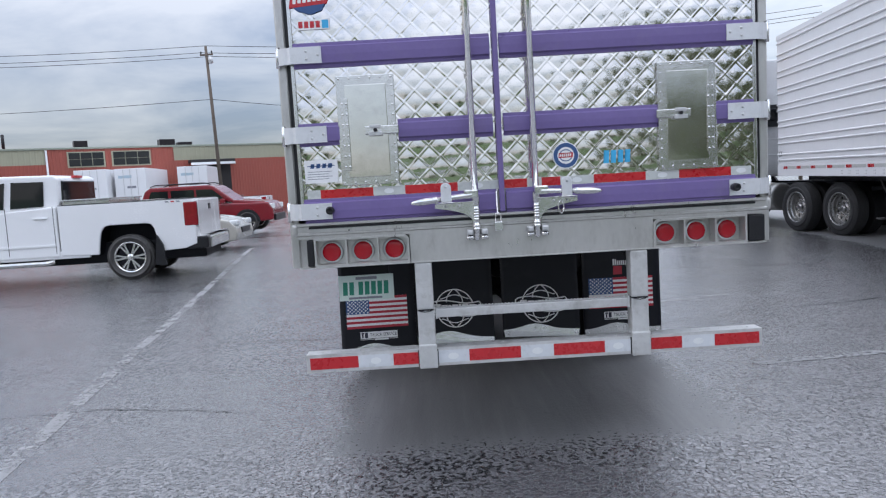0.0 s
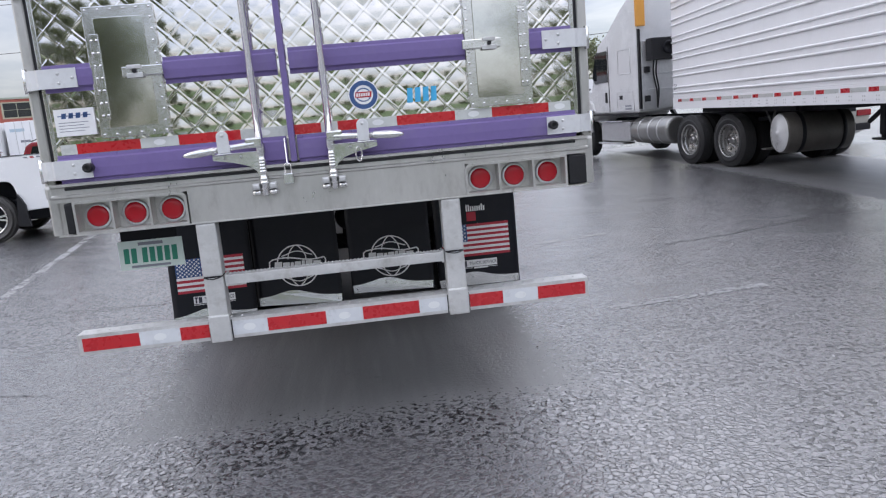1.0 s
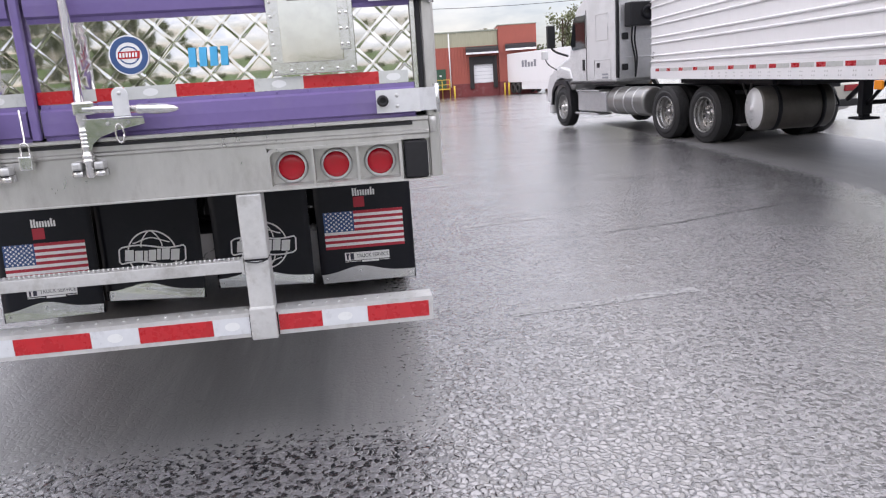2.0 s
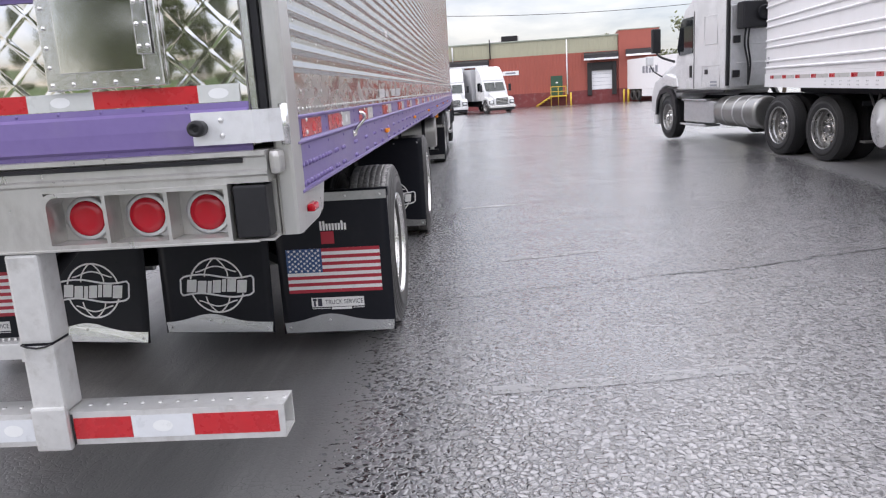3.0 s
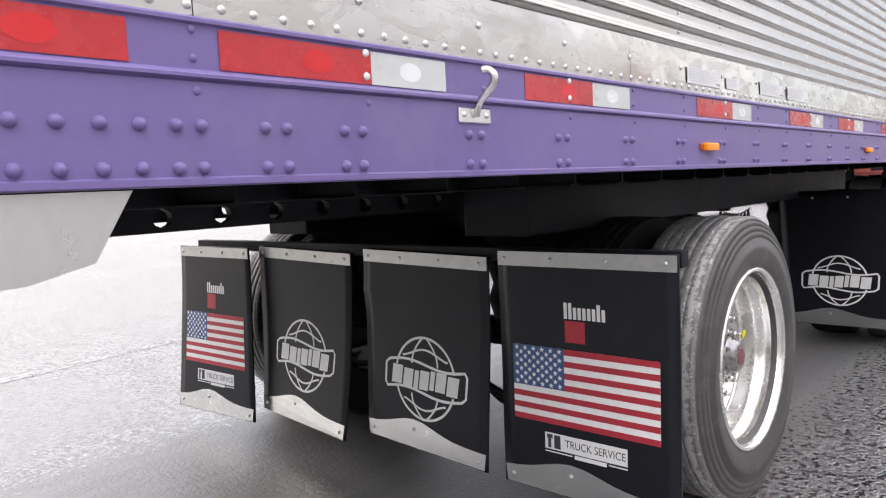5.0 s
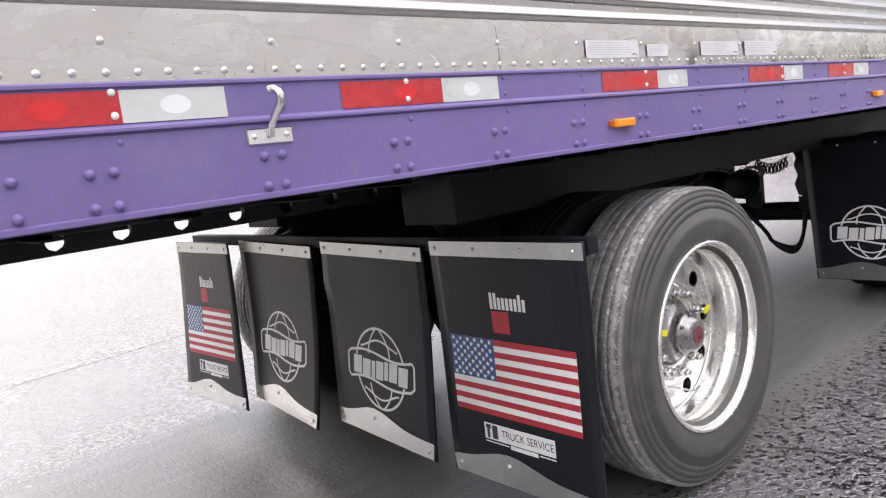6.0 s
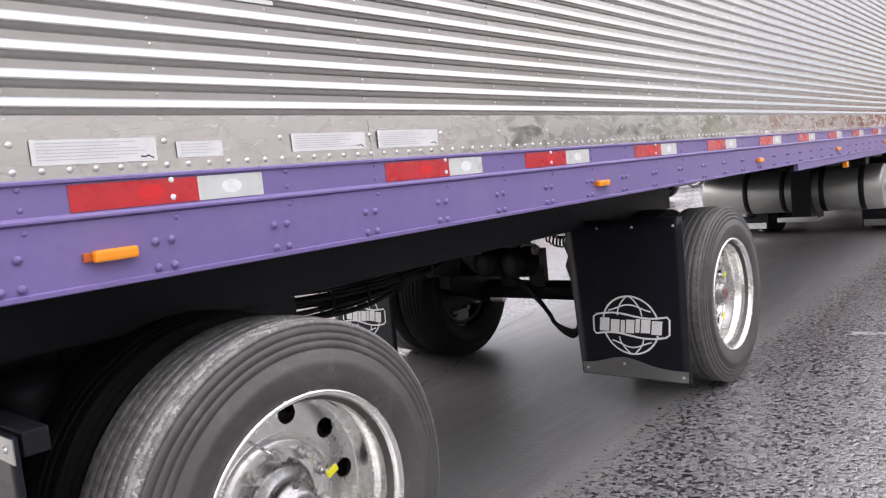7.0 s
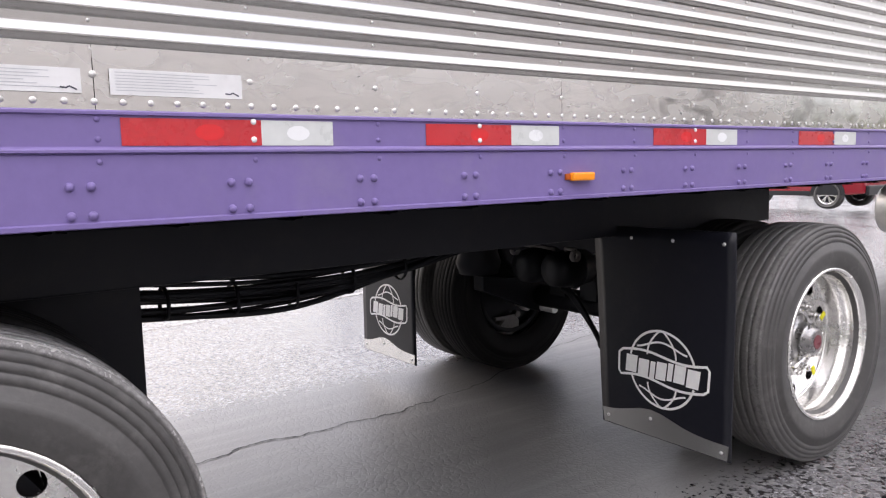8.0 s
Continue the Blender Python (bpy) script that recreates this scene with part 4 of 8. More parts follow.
def lamp_cluster(side):
    """Recessed frame with three round red lamps."""
    cx = 0.891 if side > 0 else -0.917
    w, z0, z1 = 0.252, 1.094, 1.246
    bm = bmesh.new()
    rim = 0.011
    r, steps = 0.028, 5
    # outer outline with the inner top corner rounded
    def outline(g):
        a, b, lo, hi = cx - w + g, cx + w - g, z0 + g, z1 - g
        corner = (a, hi) if side > 0 else (b, hi)
        sx = 1 if side > 0 else -1
        arc = [(corner[0] + sx * (r - r * math.sin(t * math.pi / 2 / steps)), corner[1] - r + r * math.cos(t * math.pi / 2 / steps)) for t in range(steps + 1)]
        return [(a, lo), (b, lo), (b, hi)] + arc if side > 0 else [(a, lo), (b, lo)] + arc[::-1] + [(a, hi)]
    o, i = outline(0.0), outline(rim)
    vo = [[bm.verts.new((x, y, z)) for x, z in o] for y in (0.0745, -0.008)]
    vi = [[bm.verts.new((x, y, z)) for x, z in i] for y in (-0.008, 0.0745)]
    rings = vo + vi
    n = len(o)
    for r0, r1 in zip(rings, rings[1:]):
        for k in range(n):
            bm.faces.new((r0[k], r0[(k + 1) % n], r1[(k + 1) % n], r1[k]))
    for k in (-1, 1):
        box(bm, cx + k * w / 3 - 0.005, cx + k * w / 3 + 0.005, -0.006, 0.0745, z0 + rim, z1 - rim)
    frame_ob = part("lamp_frame", bm, SILL, trailer, "raised aluminium lamp frame")
    for k in (-1, 0, 1):
        lx, lz = cx + k * 0.169, 1.166
        bm = bmesh.new()
        lathe(bm, [(0.074, 0.062), (0.064, 0.062), (0.060, 0.058), (0.060, 0.050)], 32, "y", (lx, 0, lz))
        part("lamp_gasket", bm, GALV, frame_ob)
        bm = bmesh.new()
        rings = lathe(bm, [(0.070, 0.0495), (0.059, 0.0495), (0.054, 0.046), (0.0515, 0.030), (0.051, 0.006)], 32, "y", (lx, 0, lz))
        bm.faces.new(rings[-1])
        part("lamp_lens", bm, LAMP_RED, frame_ob, "round red tail lamp")
    x0, x1 = (1.150, 1.212) if side > 0 else (-1.212, -1.172)
    bm = bmesh.new()
    box(bm, x0 + 0.003, x1 + 0.03 * side if side > 0 else x1, 0.0, 0.0735, 1.098, 1.240)
    bev(bm, 0.008, 3)
    part("dock_bumper", bm, HOLE, trailer, "black rubber dock bumper")


lamp_cluster(1)
lamp_cluster(-1)


def quilted_panel(name, x0, x1, z0, z1, parent, seed):
    """Stainless sheet pressed into nearly flat diamonds with thin raised creases between them."""
    n = 16
    wide = 0.118
    step = wide / n
    i0, i1, j0, j1 = math.floor(x0 / step), math.ceil(x1 / step), math.floor(z0 / step), math.ceil(z1 / step)
    rnd = random.Random(seed)
    tilt = {}
    verts, faces = [], []
    for j in range(j0, j1 + 1):
        for i in range(i0, i1 + 1):
            x, z = min(max(i * step, x0), x1), min(max(j * step, z0), z1)
            u, v = i + j, i - j
            iu, iv = u // n, v // n
            fu, fv = (u % n) / n - 0.5, (v % n) / n - 0.5
            a, b, h = tilt.setdefault((iu, iv), (rnd.uniform(-1, 1), rnd.uniform(-1, 1), rnd.uniform(0.55, 1.35)))
            y = 0.0495 + 0.003 * noise.noise((x * 1.7, z * 1.7, seed)) + 0.0014 * noise.noise((x * 5.0, z * 5.0, seed + 5))
            if u % n == 0 or v % n == 0:
                y -= 0.0011
            else:
                y -= 0.0015 * h * (1 - abs(2 * fu) ** 1.7) * (1 - abs(2 * fv) ** 1.7) + 0.0012 * (a * fu + b * fv)
            verts.append((x, y, z))
    w = i1 - i0 + 1
    for j in range(j1 - j0):
        for i in range(i1 - i0):
            p, q, r, s = j * w + i, j * w + i + 1, (j + 1) * w + i + 1, (j + 1) * w + i
            dv, du = (i + i0 - j - j0) % n, (i + i0 + j + j0 + 1) % n
            if min(dv, n - dv) < min(du, n - du):
                faces += [(p, q, r), (p, r, s)]
            else:
                faces += [(p, q, s), (q, r, s)]
    me = bpy.data.meshes.new(name)
    me.from_pydata(verts, [], faces)
    for f in me.polygons:
        f.use_smooth = True
    me.materials.append(QUILT)
    return part(name, me, QUILT, parent, "quilted stainless steel sheet in diamonds")


BARS = [(1.338, 1.446), (1.752, 1.848), (2.160, 2.268), (2.66, 2.76), (3.16, 3.26), (3.66, 3.76)]
R_DOOR = rivet_mesh("door_rivet", 0.0055, 0.0035, PURPLE, "y", 8)
R_STEEL = rivet_mesh("steel_rivet", 0.0065, 0.004, STEEL, "y", 8)
R_DARK = rivet_mesh("bolt_head", 0.008, 0.006, GALV, "y", 6)


def spots(name, mesh, places, parent):
    """Copies of one small mesh as parts; the y axis heads are turned to face backwards."""
    for p in places:
        place_part(name, mesh, pose(*p, 0, 0, 180), parent)


def rear_door(side):
    x0, x1 = (-0.160, 1.211) if side > 0 else (-1.211, -0.166)
    door = boxpart("rear_door", SILL, trailer, x0, x1, 0.056, 0.135, 1.340, TOP - 0.165, 0.003, "door leaf with quilted steel and purple bars")
    quilted_panel("quilted_sheet", x0 + 0.002, x1 - 0.002, 1.446, 2.9, door, 7 + side)
    quilted_panel("quilted_sheet", x0 + 0.002, x1 - 0.002, 2.9, TOP - 0.17, door, 17 + side)
    for k, (z0, z1) in enumerate(BARS):
        bm = bmesh.new()
        h = z1 - z0
        pts = [(0.046, z0 - 0.012), (0.040, z0 - 0.012), (0.038, z0 + 0.004), (0.024, z0 + 0.012), (0.022, z0 + h * 0.5), (0.024, z1 - 0.012), (0.038, z1 - 0.004), (0.040, z1 + 0.012), (0.046, z1 + 0.012)]
        if side > 0 and k == 1:
            spans = [(x0 + 0.03, 0.690), (1.002, x1 - 0.001)]
        elif side < 0 and k == 1:
            spans = [(x0 + 0.001, -0.995), (-0.688, x1 - 0.02)]
        else:
            spans = [(x0 + 0.025, x1 - 0.001) if side > 0 else (x0 + 0.001, x1 - 0.018)]
        for a, b in spans:
            bm2 = bmesh.new()
            extrude(bm2, pts, "x", a, b)
            bar = part("purple_bar", bm2, PURPLE, door, "purple painted stiffening bar")
            if k < 3:
                n = int((b - a) / 0.115)
                spots("bar_rivet", R_DOOR, [(a + 0.03 + 0.115 * i, 0.0395, zz) for i in range(n) for zz in (z0 - 0.005, z1 + 0.005)], door)
        bm.free()
    # hinges
    for k, (z0, z1) in enumerate(BARS):
        zc = (z0 + z1) / 2
        bm = bmesh.new()
        pts = [(1.062, 0.016), (1.16, 0.016), (1.225, 0.016), (1.240, 0.026), (1.262, 0.032), (1.290, 0.050), (1.303, 0.062), (1.296, 0.066), (1.285, 0.056), (1.258, 0.040), (1.236, 0.034), (1.222, 0.0215), (1.062, 0.0215)]
        extrude(bm, [(x * side, y) for x, y in pts], "z", zc - 0.043, zc + 0.043)
        hinge = part("hinge", bm, ZINC, door, "bright steel hinge strap")
        bm = bmesh.new()
        cyl(bm, (side * 1.294, 0.063, zc - 0.054), (side * 1.294, 0.063, zc + 0.054), 0.0125, 14)
        part("hinge_pin", bm, STEEL, hinge)
        spots("hinge_bolt", R_DARK, [(side * 1.08, 0.016, zc), (side * 1.14, 0.016, zc + 0.02), (side * 1.14, 0.016, zc - 0.02)], hinge)
    # rubber stop at the lowest hinge
    bm = bmesh.new()
    rings = lathe(bm, [(0.022, 0.020), (-0.012, 0.022), (-0.03, 0.020), (-0.034, 0.012), (-0.022, 0.008)], 20, "y", (side * 1.085 if side > 0 else -1.07, 0, 1.395))
    bm.faces.new(rings[-1])
    part("door_stop", bm, HOLE, door, "black rubber door stop")
    return door


door_r = rear_door(1)
door_l = rear_door(-1)
boxpart("door_astragal", PURPLE, door_r, -0.172, -0.143, 0.008, 0.037, 1.335, TOP - 0.17, 0.006, "purple strip over the door gap")


def vent_door(x0, x1, z0, z1, hinge_right, door):
    """Small riveted inspection door with a latch and a hinge strip."""
    boxpart("vent_frame", STEEL, door, x0, x1, 0.024, 0.046, z0, z1, 0.003, "riveted steel frame of the vent door")
    leaf = boxpart("vent_leaf", MIRROR, door, x0 + 0.045, x1 - 0.045, 0.018, 0.0235, z0 + 0.042, z1 - 0.050, 0.002, "smooth mirror-like vent door")
    hx = x1 - 0.055 if hinge_right else x0 + 0.020
    strip = boxpart("vent_hinge", STEEL, door, hx, hx + 0.038, 0.011, 0.0175, z0 + 0.08, z1 - 0.12, 0.002)
    zs = [z0 + 0.1 + 0.055 * i for i in range(int((z1 - z0 - 0.22) / 0.055) + 1)]
    spots("vent_rivet", R_STEEL, [(hx + 0.008, 0.011, z) for z in zs] + [(hx + 0.030, 0.011, z) for z in zs], strip)
    ring = [(x0 + 0.016 + (x1 - x0 - 0.032) * i / 5, 0.024, z) for i in range(6) for z in (z0 + 0.015, z1 - 0.015)]
    fx = x0 + 0.015 if hinge_right else x1 - 0.015
    ring += [(fx, 0.024, z0 + 0.06 + (z1 - z0 - 0.12) * i / 9) for i in range(10)]
    spots("vent_rivet", R_STEEL, ring, door)
    zc = 1.805
    a, b = (x0 - 0.018, x0 + 0.165) if hinge_right else (x1 - 0.165, x1 + 0.012)
    latch = boxpart("vent_latch", STEEL, door, a, b, -0.004, 0.010, zc - 0.022, zc + 0.022, 0.004, "bright steel sliding latch")
    kx = b - 0.055 if hinge_right else a + 0.055
    boxpart("latch_keeper", GALV, latch, kx - 0.035, kx + 0.035, -0.011, -0.0045, zc - 0.030, zc - 0.008, 0.003)
    boxpart("latch_keeper", GALV, latch, kx - 0.030, kx + 0.030, -0.010, -0.0045, zc + 0.010, zc + 0.028, 0.003)
    bm = bmesh.new()
    cyl(bm, (kx, -0.004, zc), (kx, -0.016, zc), 0.010, 12)
    part("latch_knob", bm, HOLE, latch)


vent_door(-1.000, -0.695, 1.520, 2.098, False, door_l)
vent_door(0.692, 1.003, 1.512, 2.080, True, door_r)


def lock_rod(x, handle_dir, door):
    bm = bmesh.new()
    cyl(bm, (x, -0.022, 1.262), (x, -0.022, TOP - 0.05), 0.0165, 20)
    rod = part("lock_rod", bm, ROD, door, "polished steel lock rod")
    # foot with cam and keeper on the sill
    bm = bmesh.new()
    prof = [(1.192, 0.012), (1.20, 0.019), (1.244, 0.019), (1.250, 0.023), (1.258, 0.023), (1.260, 0.018), (1.266, 0.023), (1.276, 0.023), (1.280, 0.0175)]
    for k in range(5):
        prof += [(1.300 + 0.014 * k, 0.0175), (1.302 + 0.014 * k, 0.0195), (1.307 + 0.014 * k, 0.0195), (1.309 + 0.014 * k, 0.0175)]
    lathe(bm, prof + [(1.385, 0.0175), (1.392, 0.0215), (1.43, 0.0215)], 18, "z", (x, -0.022, 0))
    part("rod_sleeve", bm, STEEL, rod, "ringed steel foot of the rod")
    for e in (-1, 1):
        a, b = min(x + 0.021 * e, x + 0.056 * e), max(x + 0.021 * e, x + 0.056 * e)
        jaw = boxpart("cam_keeper", GALV, rod, a, b, -0.048, 0.002, 1.222, 1.252, 0.009)
        bm = bmesh.new()
        cyl(bm, (a, -0.034, 1.208), (b, -0.034, 1.208), 0.0115, 12)
        part("cam_lug", bm, STEEL, jaw)
        boxpart("keeper_slot", HOLE, jaw, a + 0.004, b - 0.004, -0.0495, -0.046, 1.2185, 1.2225, 0)
    boxpart("keeper_plate", GALV, rod, x - 0.056, x + 0.056, -0.010, 0.002, 1.196, 1.2215, 0.003)
    d = handle_dir
    # clevis, tapered handle, catch plate and bracket
    boxpart("clevis", STEEL, rod, min(x - 0.014 * d, x + 0.060 * d), max(x - 0.014 * d, x + 0.060 * d), -0.064, -0.004, 1.416, 1.464, 0.008)
    bm = bmesh.new()
    rings = lathe(bm, [(0.02, 0.014), (0.055, 0.0145), (0.14, 0.0135), (0.20, 0.0135), (0.203, 0.0175), (0.212, 0.0185), (0.225, 0.0165), (0.26, 0.0185), (0.30, 0.0165), (0.33, 0.0105), (0.343, 0.004)], 16, "x")
    bm.faces.new(rings[-1])
    bm.transform(pose(x, -0.052, 1.437, 0, 0, 0 if d > 0 else 180) @ pose(0, 0, 0, 0, 5 if d < 0 else 3, 0))
    part("handle", bm, STEEL, rod, "worn steel door handle with a tapered grip")
    bm = bmesh.new()
    c = x + 0.155 * d
    tab = [(c - 0.027, 1.405), (c - 0.027, 1.482)] + [(c - 0.027 * math.cos(t * math.pi / 8), 1.482 + 0.024 * math.sin(t * math.pi / 8)) for t in range(1, 8)] + [(c + 0.027, 1.482), (c + 0.027, 1.405)]
    extrude(bm, tab[::-1], "y", -0.077, -0.068)
    bev(bm, 0.002)
    part("handle_catch", bm, ZINC, rod, "rounded catch plate")
    boxpart("handle_catch", STEEL, rod, c - 0.034, c + 0.034, -0.076, 0.020, 1.398, 1.4045, 0.003)
    bm = bmesh.new()
    fin = [(x + 0.005 * d, 1.397), (x + 0.215 * d, 1.394), (x + 0.215 * d, 1.374), (x + 0.12 * d, 1.356), (x + 0.055 * d, 1.335), (x + 0.026 * d, 1.310), (x + 0.018 * d, 1.288), (x + 0.005 * d, 1.288)][::int(d)]
    extrude(bm, fin, "y", -0.036, -0.028)
    fin_ob = part("handle_bracket", bm, STEEL, rod, "finned steel bracket")
    lip = boxpart("bracket_lip", STEEL, rod, min(x + 0.006 * d, x + 0.215 * d), max(x + 0.006 * d, x + 0.215 * d), -0.044, -0.018, 1.3965, 1.4015, 0.001)
    spots("bracket_bolt", R_DARK, [(x + q * d, -0.036, 1.382) for q in (0.09, 0.16)], fin_ob)
    bm = bmesh.new()
    rings = lathe(bm, [(0.0, 0.008), (-0.006, 0.007), (-0.008, 0.003)], 8, "y", (x + 0.155 * d, -0.075, 1.485))
    bm.faces.new(rings[-1])
    part("catch_pin", bm, GALV, rod)
    return rod


rod_l = lock_rod(-0.302, -1, door_l)
rod_r = lock_rod(0.018, 1, door_r)


def padlock(x, z, size, parent):
    bm = bmesh.new()
    pts = [(x - size * 0.4, -0.03, z)] + [(x + math.cos(t) * size * 0.4, -0.03, z + size * 0.9 + math.sin(t) * size * 0.4) for t in [math.pi - k * math.pi / 8 for k in range(9)]] + [(x + size * 0.4, -0.03, z)]
    sweep(bm, pts, size * 0.11, 8)
    part("lock_shackle", bm, CHROME, parent)
    boxpart("lock_body", STEEL, parent, x - size * 0.62, x + size * 0.62, -0.046, -0.016, z - size * 1.35, z + 0.002, 0.005, "small steel padlock")


padlock(-0.188, 1.285, 0.036, rod_l)
bm = bmesh.new()
sweep(bm, [(-0.190, -0.012, 1.45), (-0.190, -0.014, 1.34), (-0.188, -0.03, 1.328)], 0.0045, 8)
part("lock_pin", bm, CHROME, rod_l)
bm = bmesh.new()
ringp = [(0.145 + 0.014 * math.cos(t * 0.524), -0.04, 1.345 + 0.034 * math.sin(t * 0.524)) for t in range(13)]
sweep(bm, ringp, 0.004, 6)
part("seal_loop", bm, CHROME, rod_r)


def door_tape():
    reds = [(-1.12, -0.84), (-0.67, -0.39), (-0.142, -0.018), (0.06, 0.16), (0.34, 0.62), (0.80, 1.08)]
    edges = [-1.19] + [e for r in reds for e in r] + [1.19]
    for i in range(len(edges) - 1):
        a, b = edges[i], edges[i + 1]
        if abs(a + 0.39) < 0.01:
            b = -0.17
        bm = bmesh.new()
        box(bm, a, b, 0.0405, 0.0435, 1.4595, 1.505)
        red = i % 2 == 1
        d = door_l if a < -0.16 else door_r
        t = part("red_tape" if red else "white_tape", bm, TAPE_RED if red else TAPE_WHITE, d, "red reflective strip" if red else "pale reflective strip")
        if not red and b - a > 0.1:
            m = (a + b) / 2
            flat_shapes("tape_mark", [[(m + 0.027 * math.cos(k * 0.3927), 1.482 + 0.014 * math.sin(k * 0.3927)) for k in range(16)]], lambda u, v: Vector((u, 0.0398, v)), TAPE_PALE, d)


door_tape()


def stickers():
    at = lambda y: (lambda u, v: Vector((u, y, v)))
    # white card with a dark blue mark and lines of small print
    card = flat_shapes("door_card", [rect(-1.255 + 0.06, -1.02, 1.543, 1.665)], at(0.0405), PAPER, door_l, "white card with a blue mark")
    polys = [rect(-1.165 + k * 0.031, -1.145 + k * 0.031, 1.622, 1.646, 0.004) for k in range(4)] + [rect(-1.18, -1.025 - 0.01, 1.632, 1.636)]
    flat_shapes("card_mark", polys, at(0.0398), BLUE_INK, card)
    flat_shapes("card_print", [rect(-1.18, -1.05 - 0.02 * (k % 2), 1.602 - k * 0.013, 1.605 - k * 0.013) for k in range(4)], at(0.0398), GREY_INK, card)
    # round badge
    def disc(cx, cz, r, n=40):
        return [(cx + r * math.cos(2 * math.pi * k / n), cz + r * math.sin(2 * math.pi * k / n)) for k in range(n)]
    cx, cz = 0.195, 1.616
    badge = flat_shapes("round_badge", [disc(cx, cz, 0.070)], at(0.0392), WHITE_INK, door_r, "round blue and white badge")
    flat_shapes("badge_ring", [[(cx + 0.066 * math.cos(a), cz + 0.066 * math.sin(a)), (cx + 0.066 * math.cos(b), cz + 0.066 * math.sin(b)), (cx + 0.045 * math.cos(b), cz + 0.045 * math.sin(b)), (cx + 0.045 * math.cos(a), cz + 0.045 * math.sin(a))]
                              for a, b in [(2 * math.pi * k / 40, 2 * math.pi * (k + 1) / 40) for k in range(40)]], at(0.0386), BLUE_INK, badge)
    flat_shapes("badge_band", [rect(cx - 0.040, cx + 0.036, cz - 0.012, cz + 0.014, 0.004)], at(0.0382), TAPE_RED, badge)
    flat_shapes("badge_globe", ribbon([(cx + 0.034 * math.cos(k * 0.314), cz + 0.030 * math.sin(k * 0.314)) for k in range(20)], 0.005, True), at(0.0386), BLUE_INK, badge)
    flat_shapes("badge_bars", [rect(cx - 0.034 + k * 0.011, cx - 0.027 + k * 0.011, cz - 0.007, cz + 0.009, 0.002) for k in range(6)], at(0.0376), WHITE_INK, badge)
    # hand-painted blue marks
    bm_polys = [rect(0.398 + 0.038 * k, 0.424 + 0.038 * k, 1.562, 1.630, 0.004) for k in range(4)]
    flat_shapes("blue_mark", bm_polys, at(0.0388), SKY_INK, door_r, "light blue painted mark")
    # maker's shield and model strip
    sh = flat_shapes("shield_badge", [[(-1.205, 2.475), (-1.17, 2.445), (-1.105, 2.425), (-1.045, 2.445), (-1.02, 2.49), (-1.005, 2.545), (-1.20, 2.53)]], at(0.0396), BLUE_INK, door_l, "red and blue shield badge")
    flat_shapes("shield_band", [[(-1.215, 2.462), (-1.02, 2.478), (-0.995, 2.545), (-1.20, 2.525)]], at(0.0390), TAPE_RED, sh)
    flat_shapes("shield_bars", [rect(-1.195 + k * 0.026, -1.178 + k * 0.026, 2.483 + k * 0.0022, 2.512 + k * 0.0022, 0.004) for k in range(7)], at(0.0384), WHITE_INK, sh)
    st = flat_shapes("model_strip", [rect(-1.180, -1.01, 2.348, 2.400)], at(0.0396), WHITE_INK, door_l, "white strip with red and blue blocks")
    flat_shapes("strip_bars", [rect(-1.172 + k * 0.030, -1.150 + k * 0.030, 2.357, 2.391) for k in range(4)], at(0.0390), TAPE_RED, st)
    flat_shapes("strip_block", [rect(-1.050, -1.016, 2.353, 2.396)], at(0.0390), SKY_INK, st)


stickers()


